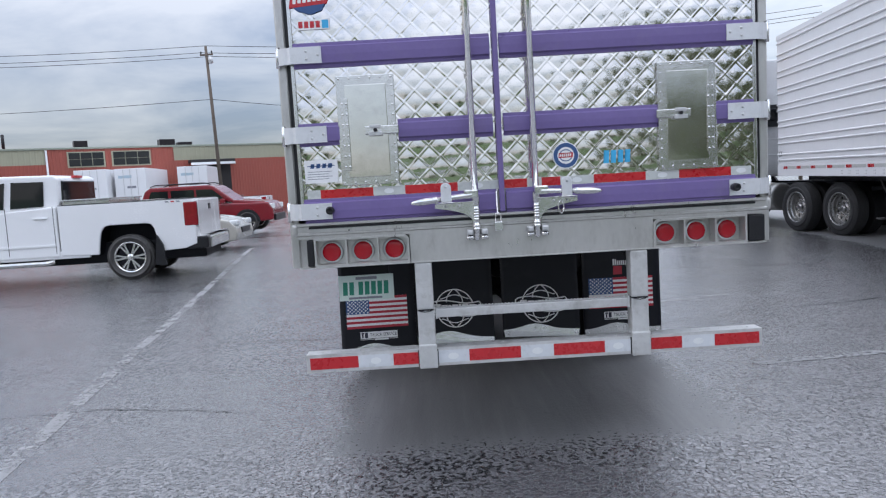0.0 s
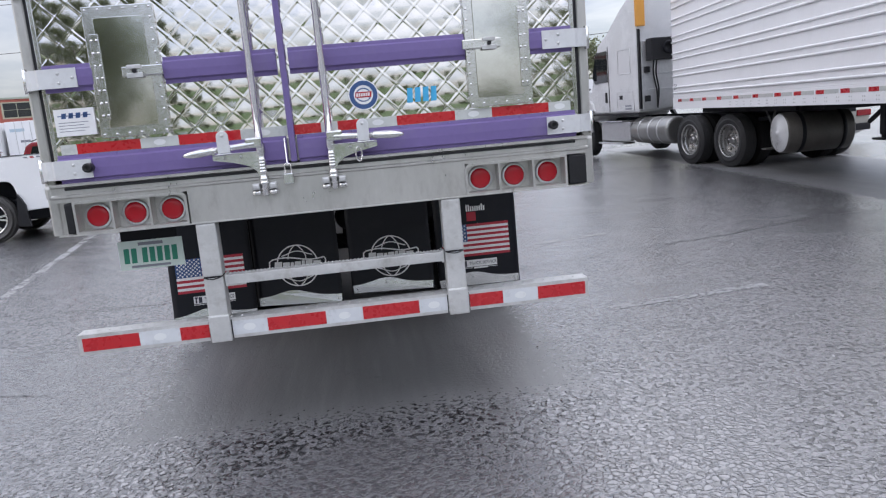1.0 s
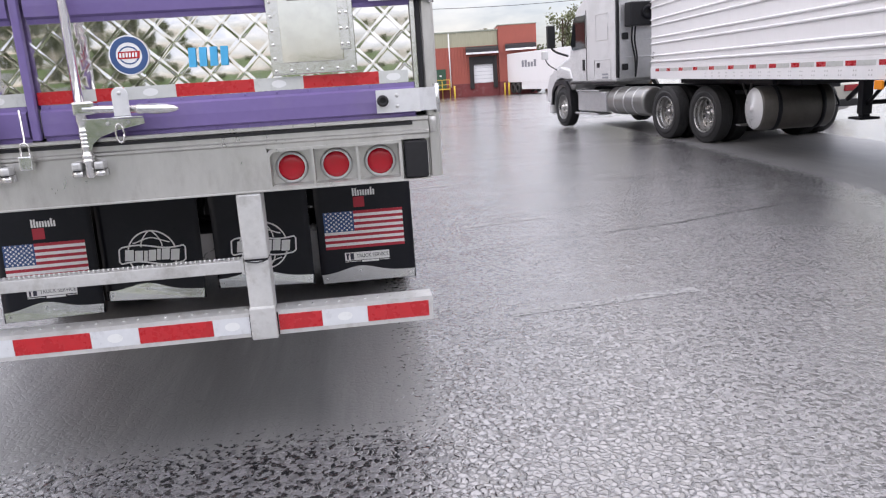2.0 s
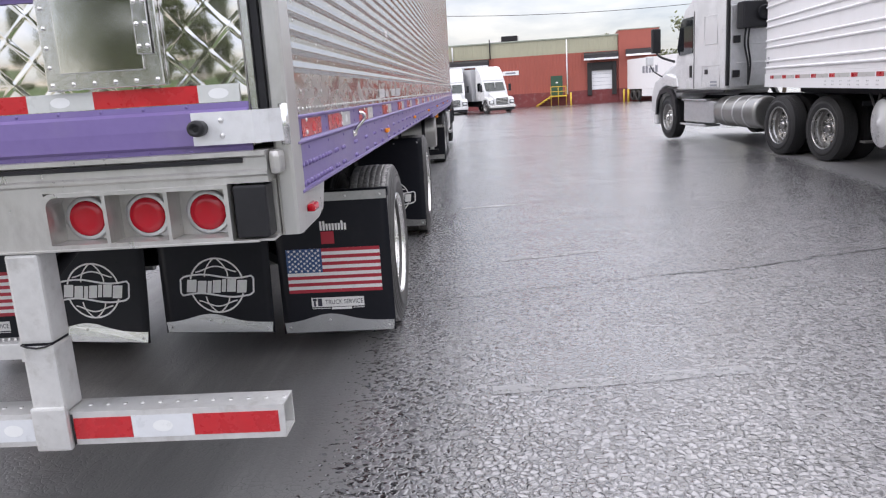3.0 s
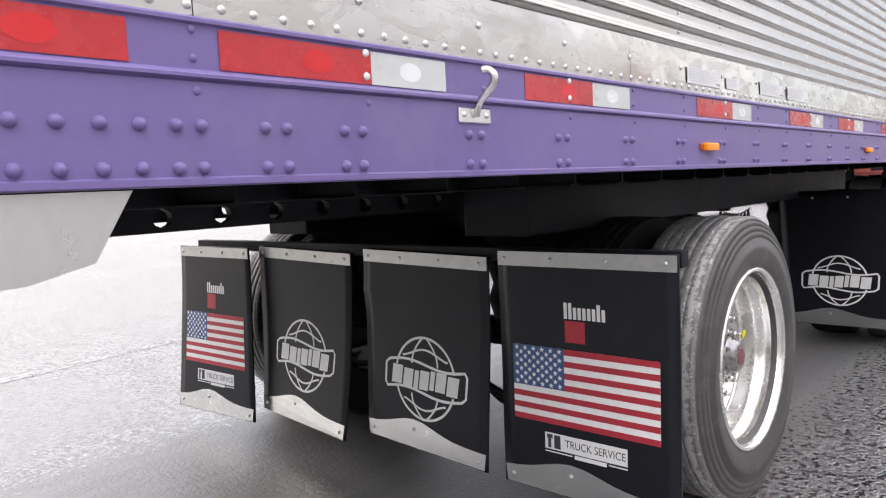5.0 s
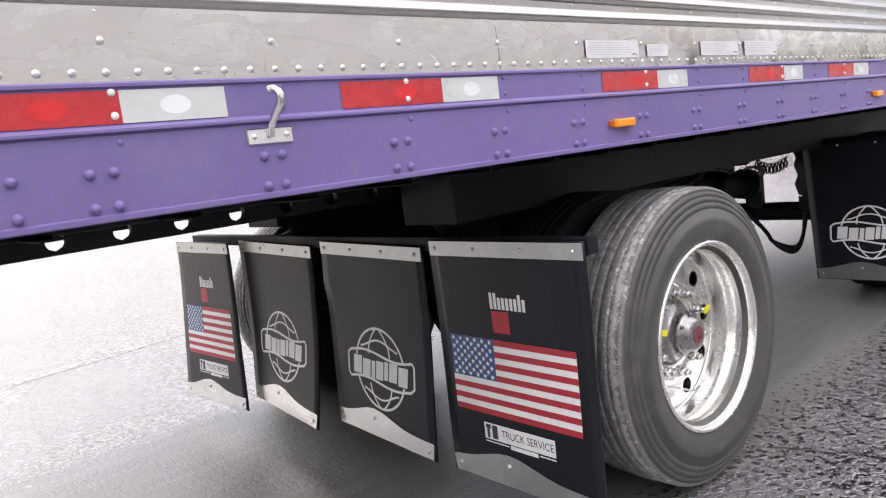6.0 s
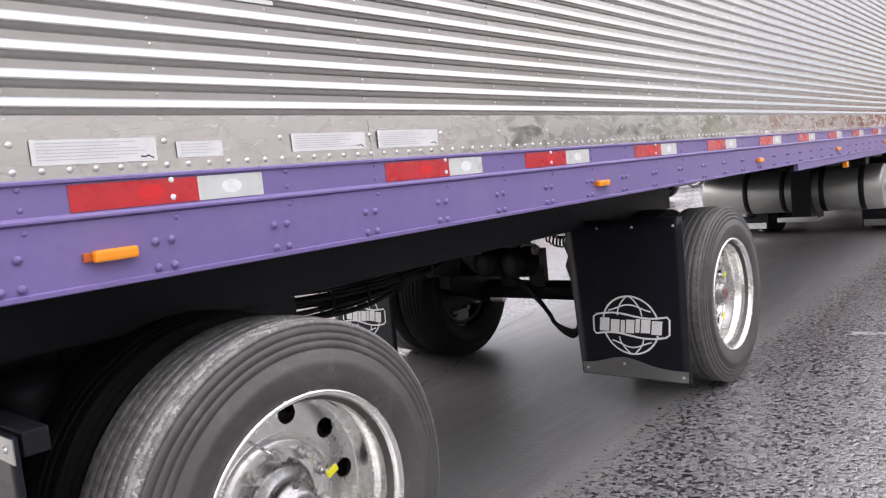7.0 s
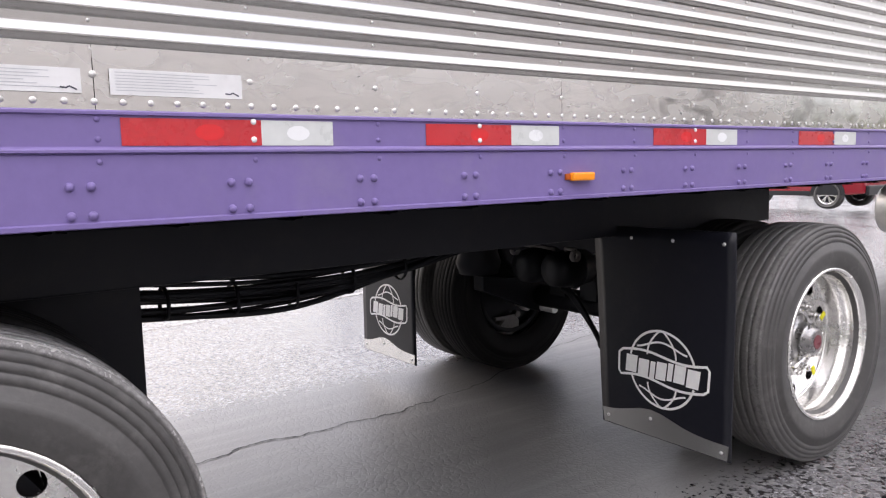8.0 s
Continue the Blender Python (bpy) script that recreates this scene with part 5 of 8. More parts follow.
def underride_guard():
    """Hollow bumper on two uprights with a step rail between them."""
    bm = bmesh.new()
    y0, y1, z0, z1, t, xa, xb = 0.028, 0.128, 0.514, 0.614, 0.006, -1.262, 1.222
    rings = []
    for x, g in ((xa, 0.0), (xb, 0.0), (xb, t), (xa, t)):
        rings.append([bm.verts.new((x, y, z)) for y, z in ((y0 + g, z0 + g), (y1 - g, z0 + g), (y1 - g, z1 - g), (y0 + g, z1 - g))])
    for r0, r1 in zip(rings, rings[1:] + rings[:1]):
        for k in range(4):
            bm.faces.new((r0[k], r0[(k + 1) % 4], r1[(k + 1) % 4], r1[k]))
    guard = part("underride_bumper", bm, WHITE_STEEL, trailer, "pale steel bumper with red and white tape")
    for i in range(48):
        x = xa + 0.03 + i * 0.052
        bm = bmesh.new()
        lathe(bm, [(z1 - 0.001, 0.007), (z1 + 0.003, 0.006), (z1 + 0.003, 0.0035)], 8, "z", (x, 0.078, 0))
        part("grip_stud", bm, WHITE_STEEL, guard)
    reds = [(-1.242, -0.982), (-0.792, -0.654), (-0.380, -0.100), (0.080, 0.358), (0.612, 0.780), (0.960, 1.205)]
    for a, b in reds:
        bm = bmesh.new()
        box(bm, a, b, y0 - 0.0016, y0 - 0.0003, 0.532, 0.596)
        part("red_tape", bm, TAPE_RED, guard, "red reflective strip")
    for a, b in [(-0.982, -0.792), (-0.555, -0.380), (-0.100, 0.080), (0.358, 0.505), (0.780, 0.960)]:
        bm = bmesh.new()
        box(bm, a + 0.001, b - 0.001, y0 - 0.0016, y0 - 0.0003, 0.530, 0.598)
        part("white_tape", bm, TAPE_BUMPER, guard, "white reflective strip")
        m = (a + b) / 2
        flat_shapes("tape_mark", [[(m + 0.029 * math.cos(k * 0.3927), 0.564 + 0.018 * math.sin(k * 0.3927)) for k in range(16)]], lambda u, v: Vector((u, y0 - 0.0022, v)), TAPE_PALE, guard)
    for x0, x1 in ((-0.648, -0.556), (0.508, 0.602)):
        bm = bmesh.new()
        box(bm, x0, x1, 0.010, 0.105, 0.83, 1.087)
        bev(bm, 0.010, 2)
        up = part("guard_upright", bm, WHITE_STEEL, trailer, "pale steel upright of the bumper")
        boxpart("upright_foot", WHITE_STEEL, up, x0, x1, 0.012, 0.110, 0.617, 0.826, 0.010)
        boxpart("upright_foot", WHITE_STEEL, up, x0 - 0.004, x1 + 0.004, 0.004, 0.027, 0.506, 0.640, 0.008)
        for xw in (x0 - 0.006, x1 + 0.006):
            bm = bmesh.new()
            sweep(bm, [(xw, y0 - 0.001, 0.516 + 0.013 * k + (0.001 if k % 2 else 0)) for k in range(8)], 0.0032, 6)
            part("weld_bead", bm, HOLE, up, "dark weld bead")
        bm = bmesh.new()
        sweep(bm, [(x0 + 0.004, 0.0085, 0.829), (x0 + 0.02, 0.0085, 0.822), ((x0 + x1) / 2, 0.0085, 0.818), (x1 - 0.02, 0.0085, 0.822), (x1 - 0.004, 0.0085, 0.829)], 0.003, 6)
        part("weld_bead", bm, HOLE, up, "dark weld bead")
        boxpart("upright_seam", BLACK, up, x0 + 0.004, x1 - 0.004, 0.013, 0.1, 0.824, 0.832, 0)
        bm = bmesh.new()
        sweep(bm, [((x0 + x1) / 2, 0.09, 0.98), ((x0 + x1) / 2, 0.55, 1.15)], 0.022, 10)
        part("upright_brace", bm, BLACK, up)
    step = boxpart("step_rail", WHITE_STEEL, trailer, -0.553, 0.505, 0.035, 0.100, 0.778, 0.826, 0.004, "pale steel step rail with a toothed top")
    for i in range(58):
        x = -0.545 + i * 0.018
        bm = bmesh.new()
        cyl(bm, (x, 0.066, 0.825), (x, 0.066, 0.834), 0.006, 6, 0.004)
        part("grip_tooth", bm, GALV, step)
    for x in (-0.552, 0.492):
        boxpart("step_end", WHITE_STEEL, step, x, x + 0.012, 0.030, 0.104, 0.772, 0.834, 0.002)
    # number plate on its hanger
    plate = boxpart("number_plate", PLATE_PALE, trailer, -1.088, -0.776, 0.262, 0.266, 0.860, 1.006, 0.0008, "pale green number plate")
    at = lambda u, v: Vector((u, 0.2605, v))
    for k in range(7):
        x = -1.066 + k * 0.036 + (0.016 if k > 1 else 0)
        flat_shapes("plate_bar", [rect(x, x + 0.026, 0.892, 0.968, 0.003)], at, PLATE_GREEN, plate)
    flat_shapes("plate_strip", [rect(-0.99, -0.87, 0.980, 0.996)], at, GREY_INK, plate)
    flat_shapes("plate_strip", [rect(-1.035, -0.845, 0.868, 0.880)], at, GREY_INK, plate)
    boxpart("plate_hanger", BLACK, trailer, -1.07, -0.80, 0.268, 0.280, 0.98, 1.10, 0.002)


underride_guard()


# the rear frame is set a little to the left of the datum and in from it; its bumper stands further back than its doors
for ob in trailer.children:
    kind_of = ob.name.split(".")[0]
    if kind_of in ("corner_post", "door_seal", "rear_sill", "rear_header", "lamp_frame", "dock_bumper", "rear_door", "door_edge", "post_gap", "sill_corner", "number_plate", "plate_hanger"):
        ob.matrix_basis = pose(-0.020, 0.080, -0.006) @ Matrix.Diagonal((1.010, 1, 1, 1)) @ ob.matrix_basis
    elif kind_of in ("guard_upright", "underride_bumper", "step_rail"):
        ob.matrix_basis = pose(-0.018, 0.062, -0.006) @ Matrix.Diagonal((1.008, 1, 1, 1)) @ ob.matrix_basis
    elif kind_of in ("side_wall", "bottom_rail", "scuff_sheet") and (ob.bound_box[0][0] < 0):
        ob.matrix_basis = pose(-0.036, 0, 0)


# ---- mud flaps ----
def globe_logo(place, cx, cz, s, parent):
    """White wire globe with a waved band and slanted blocks in it."""
    w = 0.029 * s
    polys = []
    def arc(fn, n=22):
        return [fn(i / n) for i in range(n + 1)]
    R = 0.46 * s
    # outline above and below the band, parallels and meridians
    def circ(a0, a1, rx, rz, ox=0.0, oz=0.0):
        return arc(lambda t: (cx + ox + rx * math.cos(a0 + (a1 - a0) * t), cz + oz + rz * math.sin(a0 + (a1 - a0) * t)))
    polys += ribbon(circ(radians(14), radians(166), R, R), w)
    polys += ribbon(circ(radians(198), radians(342), R, R), w)
    for dx in (0.20,):
        for sx in (-1, 1):
            polys += ribbon(arc(lambda t: (cx + sx * dx * s * (1 - 0.85 * t * t), cz + 0.15 * s + t * 0.305 * s)), w * 0.8)
            polys += ribbon(arc(lambda t: (cx + sx * dx * s * (1 - 0.85 * t * t), cz - 0.19 * s - t * 0.265 * s)), w * 0.8)
    polys += ribbon(arc(lambda t: (cx + (t - 0.5) * 0.70 * s, cz + 0.305 * s + 0.05 * s * math.cos((t - 0.5) * 5.6) - 0.03 * s)), w * 0.8)
    polys += ribbon(arc(lambda t: (cx + (t - 0.5) * 0.66 * s, cz - 0.335 * s - 0.05 * s * math.cos((t - 0.5) * 5.6) + 0.03 * s)), w * 0.8)
    # the band's outline
    top = arc(lambda t: (cx + (-0.56 + 1.16 * t) * s, cz + (0.155 + 0.035 * math.sin(t * 6.28)) * s))
    bot = arc(lambda t: (cx + (0.56 - 1.16 * t) * s, cz + (-0.165 - 0.035 * math.sin(t * 6.28)) * s))
    band = top + [(cx + 0.635 * s, cz + 0.11 * s), (cx + 0.62 * s, cz - 0.12 * s)] + bot + [(cx - 0.635 * s, cz - 0.12 * s), (cx - 0.62 * s, cz + 0.11 * s)]
    polys += ribbon(band, w * 1.05, True)
    ob = flat_shapes("globe_mark", polys, place, WHITE_INK, parent, "white wire globe emblem")
    x = -0.535 * s
    for k, bw in enumerate((0.165, 0.150, 0.070, 0.140, 0.070, 0.150, 0.165)):
        zz = -0.02 * s * math.sin(k) - 0.004 * k * s
        block = rect(cx + x, cx + x + bw * s, cz - 0.112 * s + zz, cz + 0.104 * s + zz, 0.03 * s)
        flat_shapes("emblem_block", [block], place, WHITE_INK, parent)
        x += bw * s + 0.020 * s
    return ob


def flag(place, x0, x1, z0, z1, parent):
    h = (z1 - z0) / 13
    ob = flat_shapes("flag_field", tiles(x0, x1, z0, z1, 10, 13), lambda u, v: place(u, v, 0.0004), WHITE_INK, parent, "flag with red and white stripes and white stars on blue")
    flat_shapes("flag_stripe", [p for k in range(0, 13, 2) for p in tiles(x0, x1, z0 + h * k, z0 + h * (k + 1), 10, 1)], lambda u, v: place(u, v, 0.0009), RED_INK, parent)
    cw = (x1 - x0) * 0.38
    flat_shapes("flag_canton", tiles(x0, x0 + cw, z1 - 7 * h, z1, 4, 7), lambda u, v: place(u, v, 0.0014), BLUE_INK, parent)
    stars = []
    for r in range(9):
        for c in range(6 if r % 2 == 0 else 5):
            sx = x0 + cw * ((c + 0.5) / 6 if r % 2 == 0 else (c + 1) / 6)
            sz = z1 - 7 * h * (r + 0.75) / 9.5
            stars.append([(sx + q * math.sin(a), sz + q * math.cos(a)) for q, a in [(0.0098 if k % 2 == 0 else 0.0042, -k * math.pi / 5) for k in range(10)]])
    flat_shapes("flag_star_field", stars, lambda u, v: place(u, v, 0.0019), WHITE_INK, parent)
    return ob


def mud_flap(y, x0, x1, z0, z1, style, bend, seed, strip=True, tilt=0.0, twist=0.0, mark=0.295, skew=0.0):
    """A hanging rubber sheet with a steel strip on top and a shaped steel weight below."""
    w, h = x1 - x0, z1 - z0
    rnd = random.Random(seed)
    ph = rnd.uniform(0, 6)

    def surface(u, v, off=0.0):
        t = (v - z0) / h
        s = (u - x0) / w
        dy = (bend + twist * (s - 0.5)) * (1 - t) ** 1.6 + 0.006 * math.sin(t * 5 + ph) * (1 - t) * t * 4 * 0.5 + 0.010 * (s - 0.5) * (1 - t) * math.sin(ph)
        if style == "dent":
            dy += 0.010 * math.exp(-((s - 0.04) ** 2 / 0.012 + (t - 0.78) ** 2 / 0.006)) - 0.006 * math.exp(-((t - 0.66) ** 2) / 0.0012) * smooth01(s, 0.0, 0.4)
        return Vector((u - skew * t * (1 - s), y - dy - off, v + tilt * (u - x0)))
    bm = bmesh.new()
    nu, nv = 14, 18
    grid = [[[bm.verts.new(surface(x0 + w * i / nu, z0 + h * j / nv, -o)) for i in range(nu + 1)] for j in range(nv + 1)] for o in (0.0, 0.006)]
    for g in grid:
        for j in range(nv):
            for i in range(nu):
                f = bm.faces.new((g[j][i], g[j][i + 1], g[j + 1][i + 1], g[j + 1][i]))
                f.smooth = True
    rim = lambda g: [g[0][i] for i in range(nu)] + [g[j][nu] for j in range(nv)] + [g[nv][i] for i in range(nu, 0, -1)] + [g[j][0] for j in range(nv, 0, -1)]
    ra, rb = rim(grid[0]), rim(grid[1])
    for i in range(len(ra)):
        bm.faces.new((ra[i], ra[(i + 1) % len(ra)], rb[(i + 1) % len(ra)], rb[i]))
    label = {"flag": "black mud flap with a flag and a service mark", "globe": "black mud flap with a white globe", "dent": "dented black mud flap with a white globe", "plain": "plain black mud flap"}[style]
    ob = part("mud_flap", bm, FLAP, trailer, label)

    def metal(name, outline, off, mat):
        bm = bmesh.new()
        a = [bm.verts.new(surface(u, v, off)) for u, v in outline]
        b = [bm.verts.new(surface(u, v, 0.001)) for u, v in outline]
        n = len(outline)
        bm.faces.new(a)
        for i in range(n):
            bm.faces.new((a[i], a[(i + 1) % n], b[(i + 1) % n], b[i]))
        return part(name, bm, mat, ob)
    if strip:
        s = metal("flap_strip", rect(x0 + 0.004, x1 - 0.004, z1 - 0.052, z1 - 0.004), 0.004, STRIP_STEEL)
        s["label"] = "steel strip with bolts"
        spots("flap_bolt", R_DARK, [tuple(surface(x0 + w * q, z1 - 0.028, 0.004)) for q in (0.05, 0.33, 0.64, 0.94)], ob)
    else:
        spots("flap_bolt", R_DARK, [tuple(surface(x0 + w * q, z1 - 0.045, 0.001)) for q in (0.09, 0.30, 0.60, 0.93)], ob)
    n = 12
    curve = [(x0 + 0.006 + (w - 0.012) * i / n, z0 + 0.062 + 0.050 * math.exp(-((i / n - 0.42) ** 2) / 0.055)) for i in range(n + 1)]
    wgt = metal("flap_weight", [(x0 + 0.012, z0 + 0.004), (x1 - 0.012, z0 + 0.004)] + curve[::-1], 0.004, STEEL)
    wgt["label"] = "brushed steel weight with a curved top"
    spots("flap_bolt", R_DARK, [tuple(surface(x0 + w * q, z0 + dz, 0.004)) for q, dz in ((0.06, 0.035), (0.42, 0.075), (0.94, 0.03))], ob)
    cx = (x0 + x1) / 2
    place = lambda u, v, o=0.0: surface(u, v, 0.0012 + o)
    if style == "flag":
        flag(place, x0 + 0.050, x1 - 0.062, z0 + 0.235, z0 + 0.488, ob)
        lx = cx - 0.065
        for k in range(9):
            flat_shapes("brand_bar", [rect(lx + k * 0.017, lx + k * 0.017 + 0.012, z0 + 0.588, z0 + (0.640 if k in (0, 1, 7) else 0.626))], place, WHITE_INK, ob)
        flat_shapes("brand_square", [rect(lx + 0.002, lx + 0.075, z0 + 0.512, z0 + 0.582)], place, RED_INK, ob)
        sx0, sx1 = cx - 0.150, cx + 0.150
        flat_shapes("service_strip", tiles(sx0, sx1, z0 + 0.150, z0 + 0.205, 6, 2), place, WHITE_INK, ob, "white strip lettered in black")
        for bar in (rect(sx0 + 0.008, sx0 + 0.030, z0 + 0.186, z0 + 0.200), rect(sx0 + 0.012, sx0 + 0.024, z0 + 0.155, z0 + 0.185), rect(sx0 + 0.036, sx0 + 0.060, z0 + 0.155, z0 + 0.200)):
            flat_shapes("service_bar", [bar], lambda u, v: place(u, v, 0.0006), DARK_INK, ob)
        lettering("service_lettering", "TRUCK SERVICE", 0.036, lambda u, v: place(cx + 0.036 + u, z0 + 0.177 + v, 0.0006), DARK_INK, ob, 0.84)
        for bar in (rect(cx - 0.150, cx - 0.045, z0 + 0.140, z0 + 0.144), rect(cx + 0.085, cx + 0.150, z0 + 0.140, z0 + 0.144), rect(cx - 0.038, cx + 0.078, z0 + 0.134, z0 + 0.147)):
            flat_shapes("service_bar", [bar], place, WHITE_INK, ob)
    elif style != "plain":
        globe_logo(place, cx + 0.005, z0 + mark, 0.335, ob)
    return ob


mud_flap(2.146, 0.654, 1.296, 0.142, 0.946, "flag", 0.006, 3)
mud_flap(2.146, -0.022, 0.612, 0.186, 0.938, "dent", 0.036, 8, tilt=-0.025, twist=0.020, mark=0.274)
mud_flap(2.146, -0.738, -0.096, 0.172, 0.935, "globe", 0.063, 12, tilt=-0.030, twist=0.054, mark=0.296)
mud_flap(2.085, -1.345, -0.738, 0.114, 0.930, "flag", 0.050, 15, twist=-0.040)
mud_flap(5.210, 0.668, 1.288, 0.178, 1.028, "globe", 0.010, 21, strip=False, mark=0.286, skew=0.055)
mud_flap(5.170, -1.330, -0.735, 0.140, 1.000, "globe", 0.010, 22, strip=False)


# ---- running gear ----
def running_gear():
    hang = boxpart("flap_hanger", BLACK, trailer, -1.30, 1.30, 2.158, 2.205, 0.905, 0.952, 0.003, "black steel bar that carries the flaps")
    for y, nm in ((2.805, 1), (5.918, 2)):
        bm = bmesh.new()
        cyl(bm, (-0.80, y, 0.503), (0.80, y, 0.503), 0.066, 20)
        ax = part("axle", bm, BLACK, trailer, "black tube axle")
        for s in (-1, 1):
            dual_wheel(trailer, y, s, 1.288, spin=17.0 * nm + 40 * s, worn=nm == 1, tabs=(8, 176) if nm == 1 else (48, -68))
            # hanger bracket, trailing arm, air spring and brake chamber
            bm = bmesh.new()
            extrude(bm, [(y - 0.52, 1.02), (y + 0.545, 1.02), (y + 0.545, 0.60), (y + 0.50, 0.52), (y + 0.40, 0.52), (y + 0.26, 0.70), (y - 0.40, 0.90)], "x", min(s * 0.45, s * 0.585), max(s * 0.45, s * 0.585))
            part("suspension_hanger", bm, BLACK, ax)
            bm = bmesh.new()
            extrude(bm, [(y + 0.42, 0.64), (y + 0.42, 0.54), (y, 0.40), (y - 0.45, 0.58), (y - 0.45, 0.66), (y, 0.60)], "x", min(s * 0.47, s * 0.56), max(s * 0.47, s * 0.56))
            part("trailing_arm", bm, BLACK, ax)
            bm = bmesh.new()
            lathe(bm, [(0.66, 0.06), (0.67, 0.115), (0.74, 0.135), (0.80, 0.115), (0.86, 0.135), (0.93, 0.115), (0.95, 0.06)], 24, "z", (s * 0.575, y - 0.40, 0))
            part("air_spring", bm, BLACK, ax)
            bm = bmesh.new()
            lathe(bm, [(-0.151, 0.001), (-0.15, 0.03), (-0.14, 0.085), (-0.06, 0.10), (0.0, 0.10), (0.004, 0.110), (0.020, 0.110), (0.024, 0.10), (0.10, 0.095), (0.13, 0.04)], 24, "y", (s * 0.118 - 0.12, y - 0.22, 0.735))
            box(bm, s * 0.118 - 0.18, s * 0.118 - 0.06, y - 0.09, y - 0.04, 0.54, 0.80)
            part("brake_chamber", bm, BLACK, ax, "black double brake chamber")
            bm = bmesh.new()
            sweep(bm, [(s * 0.118 - 0.12, y - 0.10, 0.735), (s * 0.118 - 0.12, y + 0.02, 0.56)], 0.014, 8)
            part("brake_rod", bm, GALV, ax)
            # air hoses that sag from the axle beam
            for j in range(3 if s > 0 else 0):
                bm = bmesh.new()
                d = 0.018 * j
                sweep(bm, curve3([(-0.20 * s + d, y - 0.09, 0.585), (-0.10 * s + d, y - 0.11, 0.545), (0.06 * s + d, y - 0.12, 0.40 - d), (0.17 * s - d, y - 0.13, 0.27 + d), (0.31 * s, y - 0.18, 0.24 + d), (0.42 * s, y - 0.28, 0.40), (0.46 * s + d, y - 0.34, 0.70)], 8), 0.0125, 8)
                part("air_hose", bm, BLACK, ax)
            bm = bmesh.new()
            lathe(bm, [(-0.012, 0.016), (-0.012, 0.030), (0.012, 0.030), (0.012, 0.016)], 16, "x", (s * 0.225, y - 0.42, 0.835), close=True)
            sweep(bm, [(s * 0.225, y - 0.42, 0.865), (s * 0.10, y - 0.36, 0.86), (s * 0.04, y - 0.30, 0.84)], 0.010, 8)
            part("valve_link", bm, DULL_IRON, ax, "dull link of the height valve")
            bm = bmesh.new()
            sweep(bm, [(s * 0.62, y + 0.05, 0.50), (s * 0.66, y - 0.10, 1.06)], 0.028, 12)
            part("shock_absorber", bm, BLACK, ax)
            # slack adjuster, cam tube and the pressed bracket that carries them
            bm = bmesh.new()
            extrude(bm, [(y - 0.06, 0.43), (y - 0.02, 0.39), (y + 0.05, 0.40), (y + 0.06, 0.45), (y + 0.03, 0.56), (y - 0.01, 0.56)], "x", min(s * 0.58, s * 0.61), max(s * 0.58, s * 0.61))
            bev(bm, 0.008)
            part("slack_adjuster", bm, GALV, ax, "dull steel slack adjuster")
            bm = bmesh.new()
            cyl(bm, (s * 0.36, y + 0.01, 0.43), (s * 0.70, y + 0.01, 0.43), 0.026, 14)
            cyl(bm, (s * 0.605, y + 0.01, 0.43), (s * 0.64, y + 0.01, 0.43), 0.045, 14)
            part("cam_tube", bm, GALV, ax)
            bm = bmesh.new()
            extrude(bm, [(y - 0.30, 0.97), (y - 0.26, 0.74), (y - 0.12, 0.62), (y + 0.16, 0.60), (y + 0.26, 0.72), (y + 0.20, 0.80), (y - 0.05, 0.78), (y - 0.12, 0.97)], "x", min(s * 0.50, s * 0.60), max(s * 0.50, s * 0.60))
            bev(bm, 0.01)
            part("axle_bracket", bm, BLACK, ax)
            bm = bmesh.new()
            lathe(bm, [(s * 0.735, 0.245), (s * 0.725, 0.262), (s * 0.735, 0.275), (s * 0.755, 0.275)], 36, "x", (0, y, 0.503))
            part("dust_ring", bm, BLACK, ax)
            bm = bmesh.new()
            lathe(bm, [(s * 0.782, 0.322), (s * 0.776, 0.327), (s * 0.782, 0.332)], 48, "x", (0, y, 0.503))
            part("tyre_bead_ring", bm, DULL_IRON, ax)
            bm = bmesh.new()
            extrude(bm, [(y - 0.13, 0.27), (y - 0.10, 0.225), (y - 0.01, 0.20), (y + 0.06, 0.235), (y + 0.07, 0.30), (y + 0.02, 0.345), (y - 0.06, 0.335)], "x", min(s * 0.74, s * 0.79), max(s * 0.74, s * 0.79))
            bev(bm, 0.012)
            box(bm, s * 0.735 - 0.012, s * 0.735 + 0.012, y - 0.15, y + 0.03, 0.325, 0.345)
            cyl(bm, (s * 0.715, y + 0.03, 0.345), (s * 0.76, y + 0.03, 0.345), 0.020, 12)
            part("brake_shoe", bm, DULL_IRON, ax, "worn dull brake shoe")
        # coiled air line near the hanger
        bm = bmesh.new()
        coil = [(-0.20 + 0.0034 * t, y + 0.38 + 0.040 * math.sin(t * 0.75), 0.835 - 0.05 * math.sin(math.pi * t / 75) + 0.040 * math.cos(t * 0.75)) for t in range(76)]
        sweep(bm, coil, 0.0065, 6)
        part("coiled_air_line", bm, BLACK, ax)
        if nm == 2:
            bm = bmesh.new()
            lathe(bm, [(-0.40, 0.05), (-0.38, 0.10), (0.38, 0.10), (0.40, 0.05)], 20, "x", (0.0, y - 0.95, 1.02))
            part("air_tank", bm, BLACK, ax)
        else:
            boxpart("cross_tube", BLACK, ax, -0.45, 0.45, y + 0.36, y + 0.48, 0.72, 0.94, 0.01)
